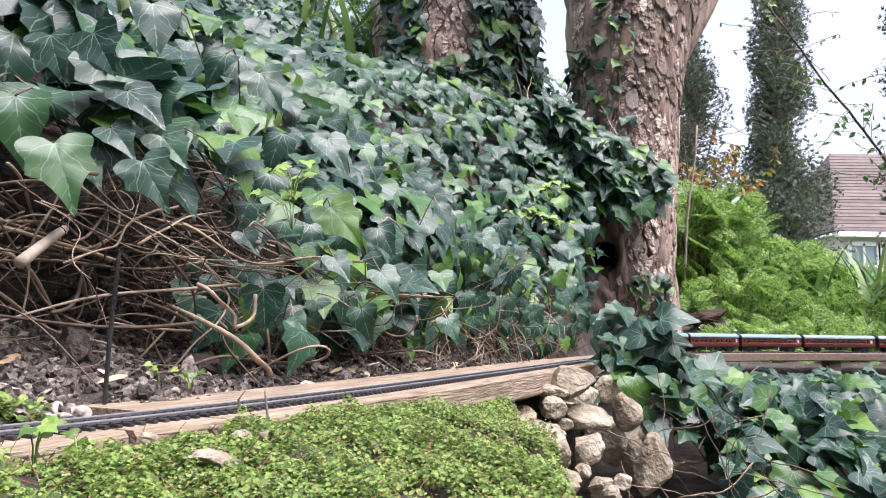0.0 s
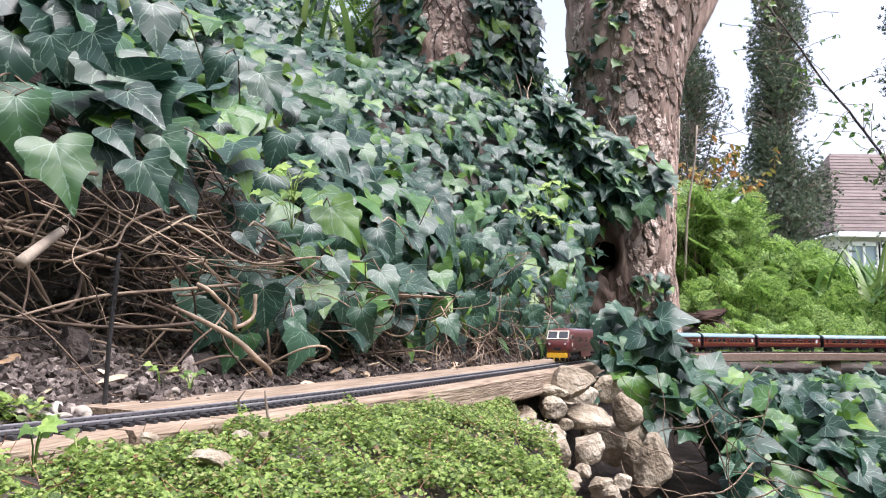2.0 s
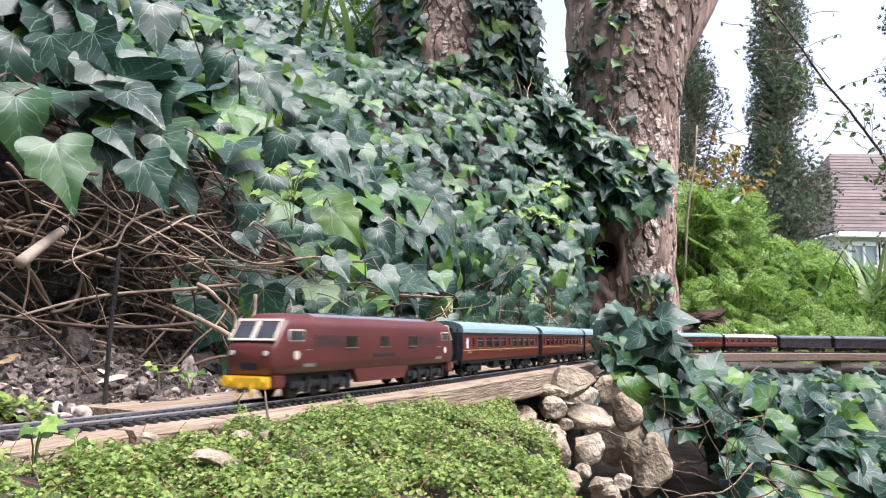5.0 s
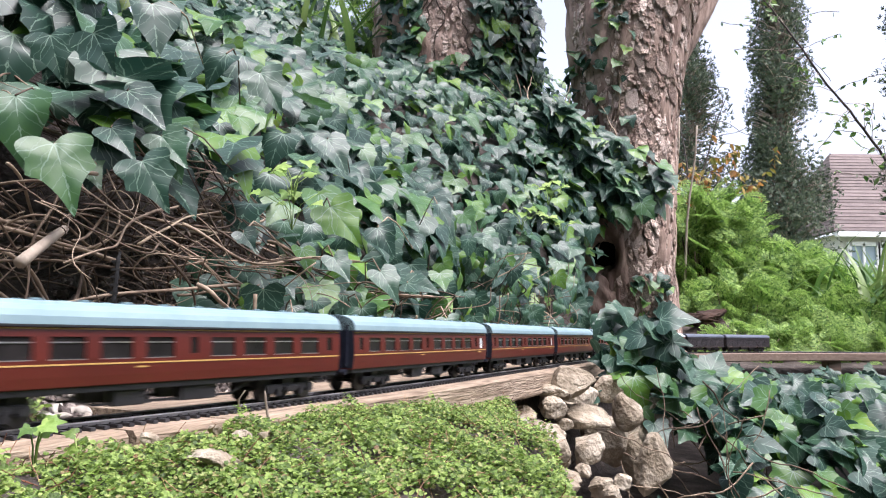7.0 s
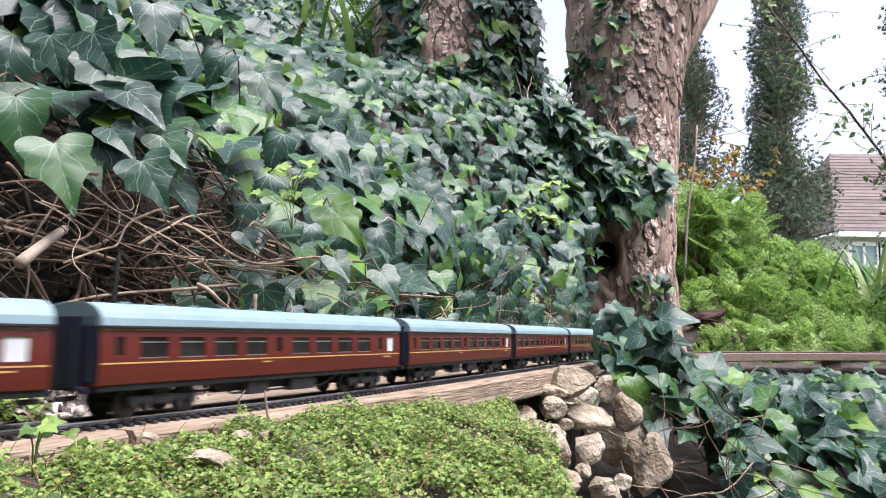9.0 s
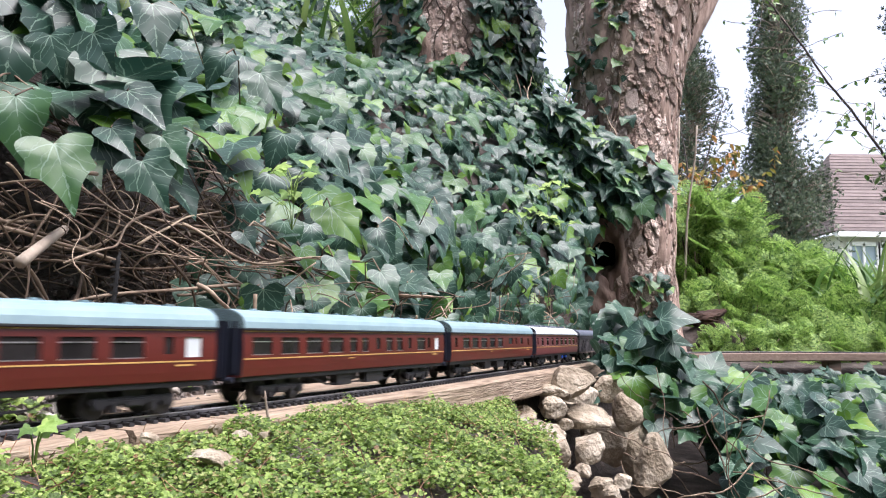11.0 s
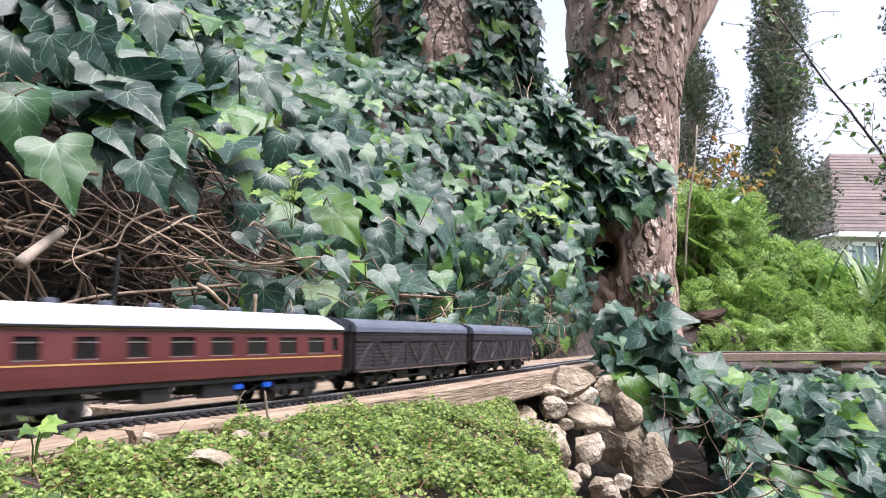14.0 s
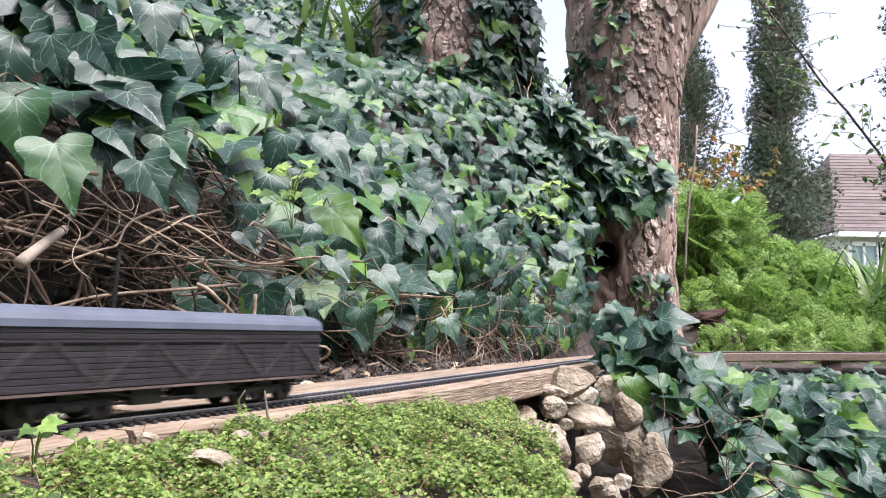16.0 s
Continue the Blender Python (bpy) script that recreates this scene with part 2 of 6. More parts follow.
# ---------------------------------------------------------------- mesh helpers
def mesh_ob(name, verts, faces, mat, parent=None, uvs=None, smooth=False, label="", kind=""):
    me = bpy.data.meshes.new(name)
    me.from_pydata([tuple(v) for v in verts], [], faces)
    if uvs is not None:
        layer = me.uv_layers.new(name="UVMap")
        idx = np.empty(len(me.loops), dtype=np.int32)
        me.loops.foreach_get("vertex_index", idx)
        layer.data.foreach_set("uv", np.asarray(uvs, dtype=np.float32)[idx].ravel())
    for m in (mat if isinstance(mat, (list, tuple)) else [mat]):
        me.materials.append(M[m])
    if smooth:
        me.polygons.foreach_set("use_smooth", [True] * len(me.polygons))
    me.update()
    ob = new(name, me)
    if parent is not None:
        ob.parent = parent
    return tagged(ob, label, kind=kind)


class Geo:
    """Collects vertices and faces for one mesh."""
    def __init__(self):
        self.v, self.f = [], []

    def add(self, verts, faces):
        k = len(self.v)
        self.v += [tuple(p) for p in verts]
        self.f += [tuple(i + k for i in f) for f in faces]

    def box(self, x0, x1, y0, y1, z0, z1, bev=0.0):
        if not bev:
            vs = [(x, y, z) for x in (x0, x1) for y in (y0, y1) for z in (z0, z1)]
            self.add(vs, [(0, 1, 3, 2), (4, 6, 7, 5), (0, 4, 5, 1), (2, 3, 7, 6), (0, 2, 6, 4), (1, 5, 7, 3)])
            return
        bm = bmesh.new()
        bmesh.ops.create_cube(bm, size=1, matrix=Matrix.Translation(((x0 + x1) / 2, (y0 + y1) / 2, (z0 + z1) / 2)) @ Matrix.Diagonal((x1 - x0, y1 - y0, z1 - z0, 1)))
        bmesh.ops.bevel(bm, geom=bm.edges[:], offset=bev, segments=2, affect="EDGES", clamp_overlap=True)
        self.bm(bm)

    def bm(self, bm):
        bm.verts.index_update()
        self.add([v.co[:] for v in bm.verts], [[v.index for v in f.verts] for f in bm.faces])
        bm.free()

    def loft(self, rings, cap=True, closed=True):
        k, n = len(self.v), len(rings[0])
        for r in rings:
            self.v += [tuple(p) for p in r]
        for i in range(len(rings) - 1):
            for j in range(n if closed else n - 1):
                a, b = k + i * n + j, k + i * n + (j + 1) % n
                self.f.append((a, b, b + n, a + n))
        if cap:
            self.f.append(tuple(k + j for j in range(n))[::-1])
            self.f.append(tuple(k + (len(rings) - 1) * n + j for j in range(n)))

    def tube(self, pts, radii, sides=6):
        pts = [Vector(p) for p in pts]
        rings, ref = [], Vector((0.3, 0.2, 0.93))
        for i, p in enumerate(pts):
            d = (pts[min(i + 1, len(pts) - 1)] - pts[max(i - 1, 0)]).normalized()
            a = d.cross(ref)
            a = a.normalized() if a.length > 1e-4 else Vector((1, 0, 0))
            b = d.cross(a)
            r = radii[i] if isinstance(radii, (list, tuple)) else radii
            rings.append([p + (a * math.cos(2 * math.pi * j / sides) + b * math.sin(2 * math.pi * j / sides)) * r for j in range(sides)])
        self.loft(rings)

    def cyl(self, x, y0, y1, z, r, sides=12):
        self.loft([[(x + r * math.cos(2 * math.pi * j / sides), y, z + r * math.sin(2 * math.pi * j / sides)) for j in range(sides)] for y in (y0, y1)])

    def ob(self, name, mat, parent=None, smooth=False, label="", kind=""):
        return mesh_ob(name, self.v, self.f, mat, parent, None, smooth, label, kind)


def smooth_step(a, b, x):
    t = np.clip((np.asarray(x, dtype=float) - a) / (b - a), 0, 1)
    return t * t * (3 - 2 * t)


# ---------------------------------------------------------------- the line of the track, in plan
STEP = 0.004
TRACK_S = np.arange(-3.2, 4.4, STEP)
_k = np.interp(TRACK_S, (-1.4, -1.2, -0.3, 0.183, 0.667, 1.15, 1.633, 2.117, 2.6, 2.7),
               (0.0, 0.35, 0.86, 0.0097, 0.0424, -0.3554, -0.8322, -0.8752, -1.0175, 0.0))
_th = np.concatenate([[0], np.cumsum((_k[1:] + _k[:-1]) / 2 * STEP)])
_th += 1.1417 - np.interp(0, TRACK_S, _th)
_mid = (_th[1:] + _th[:-1]) / 2
TRACK_X = np.concatenate([[0], np.cumsum(np.cos(_mid) * STEP)])
TRACK_Y = np.concatenate([[0], np.cumsum(np.sin(_mid) * STEP)])
TRACK_X += -0.0792 - np.interp(0, TRACK_S, TRACK_X)
TRACK_Y += 0.4715 - np.interp(0, TRACK_S, TRACK_Y)


def on_track(s, n=0.0, z=0.0):
    """A point at arc length s, n to the uphill side of the track's centre line."""
    x, y, th = (float(np.interp(s, TRACK_S, a)) for a in (TRACK_X, TRACK_Y, _th))
    return Vector((x - n * math.sin(th), y + n * math.cos(th), z))


def to_track(x, y):
    """Arc length and side distance of points in plan."""
    x, y = np.atleast_1d(np.asarray(x, dtype=float)), np.atleast_1d(np.asarray(y, dtype=float))
    sub = slice(None, None, 5)
    S, X, Y, T = TRACK_S[sub], TRACK_X[sub], TRACK_Y[sub], _th[sub]
    s, n = np.empty(len(x)), np.empty(len(x))
    for i in range(0, len(x), 4000):
        d2 = (x[i:i + 4000, None] - X) ** 2 + (y[i:i + 4000, None] - Y) ** 2
        j = d2.argmin(1)
        s[i:i + 4000] = S[j]
        n[i:i + 4000] = -(x[i:i + 4000] - X[j]) * np.sin(T[j]) + (y[i:i + 4000] - Y[j]) * np.cos(T[j])
    return s, n


def wave(x, y, f, seed):
    return (np.sin(x * f + seed) * np.cos(y * f * 1.13 + seed * 2.1) + 0.5 * np.sin(x * f * 2.3 + y * f * 1.7 + seed * 3.3)) / 1.5


def ground_z(x, y):
    """Height of the garden ground: a bank uphill of the track, a mossy shelf below it, a hollow past the shelf."""
    x, y = np.atleast_1d(np.asarray(x, dtype=float)), np.atleast_1d(np.asarray(y, dtype=float))
    s, n = to_track(x, y)
    far = smooth_step(3.0, 9.0, np.hypot(x, y))
    # uphill side: steeper towards the trees, levelling off on top
    up = np.maximum(n - 0.032 - 0.058 * smooth_step(-0.08, 0.12, s), 0)
    top = 0.80
    rise = 0.95 + 0.15 * smooth_step(0.2, 0.5, s) + 1.3 * smooth_step(0.75, 1.6, s)
    raw = 0.42 * np.minimum(up, 0.12) + rise * np.maximum(up - 0.12 + 0.07 * smooth_step(0.5, 1.2, s), 0)
    recess = 0.2 * np.minimum(up, 0.40) + 1.95 * np.maximum(up - 0.40, 0)
    raw = recess + (raw - recess) * smooth_step(0.05, 0.4, s)
    bank = -0.014 + top * np.tanh(raw / top) + 0.06 * np.maximum(up - 1.0, 0)
    bank = np.minimum(bank, 1.1)
    edge = smooth_step(-0.30, -0.10, x - 0.30 * y)
    low = np.minimum(-0.05 + 0.1 * up, 0.12)
    behind = bank * (1 - edge) + low * edge + 0.008 * wave(x, y, 30, 1.0) * np.clip(up / 0.1, 0, 1)
    # downhill side
    down = np.maximum(-n - 0.03, 0)
    shelf = -0.006 - 0.019 * smooth_step(-0.02, 0.12, s) - (0.12 + 0.05 * smooth_step(0.0, 0.25, s)) * down + 0.006 * wave(x, y, 25, 2.0) * np.clip(down / 0.04, 0, 1)
    hollow = -0.2 - 0.05 * down
    drop = smooth_step(0.28, 0.385, s + 2.4 * np.minimum(down, 0.3))
    front = shelf * (1 - drop) + hollow * drop
    w = smooth_step(-0.035, 0.045, n)
    under = np.where(s > 0.56, smooth_step(-0.02, 0.05, n), w)
    z = front * (1 - under) + behind * under
    z = np.where((n > -0.05) & (n < 0.03) & (s < 0.6), np.minimum(z, -0.014), z)
    return z * (1 - far) + (0.1 + 0.35 * smooth_step(6, 40, np.hypot(x, y))) * far


# ---------------------------------------------------------------- ground
def build_ground():
    radii = [0.0] + [0.02 * 1.065 ** i for i in range(400)]
    radii = [r for r in radii if r < 3.2]
    radii += [3.2 * 1.16 ** i for i in range(1, 48)]
    xs = sorted(set([-r for r in radii if r > 0] + radii))
    # finer grid in the stretch by the track
    gx = sorted(set([round(v, 4) for v in np.arange(-1.0, 1.9, 0.02)] + [v for v in xs if v < -1.0 or v > 1.9]))
    gy = sorted(set([round(v, 4) for v in np.arange(-0.3, 3.0, 0.02)] + [v for v in xs if v < -0.3 or v > 3.0]))
    X, Y = np.meshgrid(gx, gy)
    Z = ground_z(X.ravel(), Y.ravel())
    n, m = len(gx), len(gy)
    verts = np.stack([X.ravel(), Y.ravel(), Z], 1)
    faces = [(j * n + i, j * n + i + 1, (j + 1) * n + i + 1, (j + 1) * n + i) for j in range(m - 1) for i in range(n - 1)]
    ob = mesh_ob("ground", verts, faces, ["soil", "grass"], smooth=True)
    cx = X[:-1, :-1].ravel()
    cy = Y[:-1, :-1].ravel()
    ob.data.polygons.foreach_set("material_index", (np.hypot(cx, cy) > 3.6).astype(np.int32))
    tagged(ob, "dark crumbly garden soil bank and lawn beyond", "ground", kind="structure")


build_ground()


def build_sky_blockers():
    """Added, unseen hedges behind and beside the viewer close the garden, block low sky."""
    for x0, y0, x1, y1, h in ((-4.5, -2.0, 4.5, -2.0, 2.6), (-4.5, -2.0, -4.5, 3.0, 2.6), (5.5, -2.0, 5.5, 6.0, 1.6)):
        n, m = 90, 30
        a, b = Vector((x0, y0, 0)), Vector((x1, y1, 0))
        side = (b - a).normalized().cross(Vector((0, 0, 1)))
        V = []
        for face in (0.35, -0.35):
            for j in range(m + 1):
                for i in range(n + 1):
                    p = a.lerp(b, i / n) + Vector((0, 0, -0.3 + (h + 0.3) * j / m))
                    V.append(p + side * (face * (1 - 0.5 * (j / m) ** 4) + 0.08 * noise.noise(p * 6) + 0.05 * noise.noise(p * 17 + Vector((face, 0, 0)))))
        k = (n + 1) * (m + 1)
        F = [(q + j * (n + 1) + i, q + j * (n + 1) + i + 1, q + (j + 1) * (n + 1) + i + 1, q + (j + 1) * (n + 1) + i) for q in (0, k) for j in range(m) for i in range(n)]
        F += [(m * (n + 1) + i, m * (n + 1) + i + 1, k + m * (n + 1) + i + 1, k + m * (n + 1) + i) for i in range(n)]
        tagged(mesh_ob("hedge", V, F, "grass", smooth=True), "unseen green hedge wall added to block low sky light", "hedge", kind="structure")


build_sky_blockers()


# ---------------------------------------------------------------- boards, rails, sleepers
def strip_along(s0, s1, n0, n1, z0, z1, step=0.02, wob=0.0, seed=0):
    """A board that follows the track between two side distances."""
    g = Geo()
    rings = []
    for i, s in enumerate(np.arange(s0, s1 + 1e-6, (s1 - s0) / max(2, round((s1 - s0) / step)))):
        w = wob * math.sin(s * 23 + seed) + wob * 0.6 * math.sin(s * 61 + seed * 2)
        b = 0.0025
        rings.append([on_track(s, n0 + w + b, z0), on_track(s, n0 + w, z0 + b), on_track(s, n0 + w, z1 - b), on_track(s, n0 + w + b, z1),
                      on_track(s, n1 - b, z1), on_track(s, n1, z1 - b), on_track(s, n1, z0 + b), on_track(s, n1 - b, z0)])
    g.loft(rings)
    return g


BOARD_TOP = -0.0034
bed = tagged(new("track_bed"), "pale weathered timber boards carrying the model railway track", "track bed", kind="structure")
for s0, s1, n0, n1, mat in ((-3.1, -0.165, -0.026, 0.03, "plank"), (-0.163, -0.112, -0.030, 0.034, "plank"), (-0.11, 0.9, -0.031, 0.088, "plank"), (0.902, 1.5, -0.030, 0.08, "plank")):
    strip_along(s0, s1, n0, n1, BOARD_TOP - 0.026, BOARD_TOP, wob=0.0012, seed=s0).ob("board", mat, bed, smooth=False)
strip_along(1.502, 4.3, -0.034, 0.034, BOARD_TOP - 0.024, BOARD_TOP, wob=0.0006).ob("board", "deck", bed, label="brown weathered timber deck on the viaduct")
for s in (1.7, 2.3, 2.9, 3.5, 4.1):
    p = on_track(s)
    g = Geo()
    g.box(p.x - 0.02, p.x + 0.02, p.y - 0.02, p.y + 0.02, -0.32, BOARD_TOP - 0.0245, 0.002)
    g.ob("post", "deck", bed)

track = tagged(new("railway_track"), "black plastic sleepers with dull steel rails, model railway", "railway track", kind="structure")
for n in (-0.0083, 0.0083):
    for nm, mat, hw, z0, z1 in (("rail", "rail", 0.0008, -0.0018, -0.0005), ("rail_head", "railtop", 0.0007, -0.0005, 0.0)):
        g = Geo()
        rings = []
        for s in np.arange(-3.1, 4.28, 0.02):
            rings.append([on_track(s, n - hw, z0), on_track(s, n - hw, z1), on_track(s, n + hw, z1), on_track(s, n + hw, z0)])
        g.loft(rings)
        g.ob(nm, mat, track)


# ---------------------------------------------------------------- the train
R0, SPEED, ACC = 1.3587, 0.2312, -0.0005
COACH, OLD, VAN, LOCO = 0.272, 0.2527, 0.2165, 0.274


def front_of_first_coach(t):
    return R0 - SPEED * t - ACC * (t - 8) ** 2 / 2


def side_y(z, w=0.0182):
    """Half width of the side at height z: a gentle tumblehome."""
    return w - 0.0011 * ((z - 0.026) / 0.013) ** 2 * (1 if z < 0.026 else 0.8)


def side_panel(g, x0, x1, zs, holes, sgn, yf, depth=0.0009):
    """One side in cells, open at the windows, with reveals."""
    cuts_x = sorted({x0, x1, *[h[0] for h in holes], *[h[1] for h in holes]})
    cuts_z = sorted({*zs, *[h[2] for h in holes], *[h[3] for h in holes]})
    for a, b in zip(cuts_x[:-1], cuts_x[1:]):
        for c, d in zip(cuts_z[:-1], cuts_z[1:]):
            mx, mz = (a + b) / 2, (c + d) / 2
            if any(h[0] < mx < h[1] and h[2] < mz < h[3] for h in holes):
                continue
            g.add([(a, sgn * yf(c), c), (b, sgn * yf(c), c), (b, sgn * yf(d), d), (a, sgn * yf(d), d)], [(0, 1, 2, 3)])
    for a, b, c, d in [h[:4] for h in holes]:
        o = [(a, sgn * yf(c), c), (b, sgn * yf(c), c), (b, sgn * yf(d), d), (a, sgn * yf(d), d)]
        i = [(x, y - sgn * depth, z) for x, y, z in o]
        g.add(o + i, [(0, 1, 5, 4), (1, 2, 6, 5), (2, 3, 7, 6), (3, 0, 4, 7)])


def roof_ring(x, half, z_gut, z_top, drop=0.0, n=12):
    pts = []
    for j in range(n + 1):
        a = math.pi * j / n
        c, s_ = math.cos(a), math.sin(a)
        pts.append((x, half * math.copysign(abs(c) ** 0.75, c), z_gut + (z_top - z_gut - drop) * s_ ** 0.8))
    return pts


def bogie(parent, x, wheel_r=0.0068, base=0.034, label=""):
    b = Geo()
    for sg in (-1, 1):
        y = sg * 0.0125
        b.box(x - base / 2 - 0.004, x + base / 2 + 0.004, y - 0.0012, y + 0.0012, 0.0062, 0.0095, 0.0006)
        for q in (-1, 1):
            b.box(x + q * base / 2 - 0.0028, x + q * base / 2 + 0.0028, y - 0.002, y + 0.002, 0.0045, 0.0092, 0.0006)
        b.box(x - 0.006, x + 0.006, y - 0.0022, y + 0.0022, 0.005, 0.0088, 0.0008)
        b.box(x - 0.0115, x - 0.008, y - 0.0016, y + 0.0016, 0.003, 0.0075)
        b.box(x + 0.008, x + 0.0115, y - 0.0016, y + 0.0016, 0.003, 0.0075)
    b.box(x - 0.005, x + 0.005, -0.012, 0.012, 0.007, 0.0125)
    bo = b.ob("bogie", "black", parent)
    for q in (-1, 1):
        w = Geo()
        for sg in (-1, 1):
            w.cyl(x + q * base / 2, sg * 0.0075, sg * 0.0097, wheel_r, wheel_r, 18)
            w.cyl(x + q * base / 2, sg * 0.0070, sg * 0.0075, wheel_r, wheel_r + 0.0007, 18)
        w.cyl(x + q * base / 2, -0.0105, 0.0105, wheel_r, 0.0012, 8)
        w.ob("wheelset", "wheel", bo, label="dull steel wheelset")


def coach_body(root, length, holes, paint, roof_mat, z_bot=0.0155, z_gut=0.0400, z_top=0.0505, roof_round=0.0, lining="gold", w=0.0182, vents=True):
    h = length / 2
    yf = lambda z: side_y(z, w)
    zs = [z_bot, 0.0195, 0.0235, 0.0265, 0.03, 0.034, 0.0375, z_gut]
    g = Geo()
    for sg in (-1, 1):
        side_panel(g, -h, h, zs, holes, sg, yf)
    g.box(-h, h, -w + 0.0012, w - 0.0012, z_bot - 0.0004, z_bot + 0.0006)
    g.ob("body_side", paint, root)
    # ends with corridor connection
    for q in (-1, 1):
        e = Geo()
        ring = [(q * h, sg * yf(z), z) for sg, zz in ((1, zs), (-1, zs[::-1])) for z in zz]
        top = [p for p in roof_ring(q * h, w + 0.0002, z_gut, z_top)][::-1]
        prof = [(q * h, yf(z), z) for z in zs] + roof_ring(q * h, w, z_gut, z_top - 0.0004)[1:-1] + [(q * h, -yf(z), z) for z in zs[::-1]]
        e.loft([prof, [(x - q * 0.0012, y * 0.985, z) for x, y, z in prof]])
        e.box(q * h - 0.0002, q * (h + 0.0036), -0.0075, 0.0075, 0.0135, 0.0425, 0.0012)
        e.box(q * h - 0.0002, q * (h + 0.0022), -0.0088, 0.0088, 0.013, 0.044, 0.0008)
        for sg in (-1, 1):
            e.box(q * h, q * (h + 0.0016), sg * 0.0128 - 0.0006, sg * 0.0128 + 0.0006, 0.017, 0.044)
            e.cyl(q * (h + 0.002), sg * 0.0118 - 0.002, sg * 0.0118 + 0.002, 0.0135, 0.0016, 8)
        e.ob("coach_end", "navy", root, label="dark corridor end")
    # roof
    g = Geo()
    xs = [-h, -h + 0.001] + list(np.linspace(-h + 0.012, h - 0.012, 7)) + [h - 0.001, h]
    rings = []
    for x in xs:
        d = roof_round * max(0, 1 - (h - abs(x)) / 0.012) ** 2
        rings.append(roof_ring(x, w + 0.0005, z_gut + 0.0002, z_top, d))
    g.loft(rings, closed=False, cap=True)
    g.ob("roof", roof_mat, root, smooth=False)
    gut = Geo()
    for sg in (-1, 1):
        y = sg * (w - 0.0002)
        gut.box(-h, h, min(y, y + sg * 0.0008), max(y, y + sg * 0.0008), z_gut - 0.0006, z_gut + 0.0004)
    gut.ob("gutter", "black", root)
    if vents:
        for k, x in enumerate(np.linspace(-h + 0.02, h - 0.02, 11)):
            v = Geo()
            for y in (-0.0068, 0.0068):
                v.box(x - 0.0022, x + 0.0022, y - 0.0014, y + 0.0014, z_top - 0.0022, z_top + 0.0006, 0.0005)
            v.ob("roof_vent", roof_mat, root)
    # lining
    for z, t in ((0.0244, 0.00065), (0.0388, 0.0005)):
        g = Geo()
        for sg in (-1, 1):
            y = sg * yf(z)
            g.box(-h + 0.001, h - 0.001, min(y - sg * 0.0003, y + sg * 0.00012), max(y - sg * 0.0003, y + sg * 0.00012), z - t / 2, z + t / 2)
        g.ob("lining_stripe", lining, root, label="thin gold lining stripe")
    # panes
    for a, b, c, d, kind in holes:
        for sg in (-1, 1):
            p = Geo()
            y = sg * (yf((c + d) / 2) - 0.0009)
            p.box(a - 0.0004, b + 0.0004, min(y, y - sg * 0.0005), max(y, y - sg * 0.0005), c - 0.0006, d + 0.0006)
            win = p.ob("window", "frosted" if kind == "lav" else "glass", root)
            if kind == "big":
                f = Geo()
                y2 = y + sg * 0.0003
                f.box(a, b, min(y, y2), max(y, y2), d - 0.0026, d - 0.0020)
                f.box(a, b, min(y, y + sg * 0.001), max(y, y + sg * 0.001), c - 0.0001, c + 0.0004)
                f.ob("window_frame", "silver", win)


def underframe(root, length, boxes=True):
    h = length / 2
    g = Geo()
    for sg in (-1, 1):
        g.box(-h + 0.001, h - 0.001, sg * 0.0155 - 0.0008, sg * 0.0155 + 0.0008, 0.0125, 0.0152, 0.0003)
        g.box(-0.04, 0.04, sg * 0.0122 - 0.0005, sg * 0.0122 + 0.0005, 0.0062, 0.0072)
        for q in (-1, 1):
            g.add([(q * 0.04, sg * 0.0122 - 0.0005, 0.0062), (q * 0.058, sg * 0.0122 - 0.0005, 0.0125), (q * 0.058, sg * 0.0122 + 0.0005, 0.0125), (q * 0.04, sg * 0.0122 + 0.0005, 0.0062),
                   (q * 0.04, sg * 0.0122 - 0.0005, 0.0072), (q * 0.056, sg * 0.0122 - 0.0005, 0.0132), (q * 0.056, sg * 0.0122 + 0.0005, 0.0132), (q * 0.04, sg * 0.0122 + 0.0005, 0.0072)],
                  [(0, 1, 2, 3), (4, 7, 6, 5), (0, 4, 5, 1), (3, 2, 6, 7)])
    g.box(-h + 0.002, h - 0.002, -0.012, 0.012, 0.0125, 0.0152)
    g.ob("underframe", "black", root)
    if boxes:
        for x, wd in ((-0.018, 0.024), (0.022, 0.018)):
            for sg in (-1, 1):
                b = Geo()
                b.box(x * sg - wd / 2, x * sg + wd / 2, sg * 0.0115 - 0.003, sg * 0.0115 + 0.003, 0.0055, 0.0125, 0.0006)
                b.ob("battery_box", "black", root)
    for q in (-1, 1):
        c = Geo()
        c.box(min(q * (h - 0.004), q * (h + 0.006)), max(q * (h - 0.004), q * (h + 0.006)), -0.0018, 0.0018, 0.0085, 0.0105, 0.0004)
        c.ob("coupling", "black", root)
        bogie(root, q * (h - 0.040))


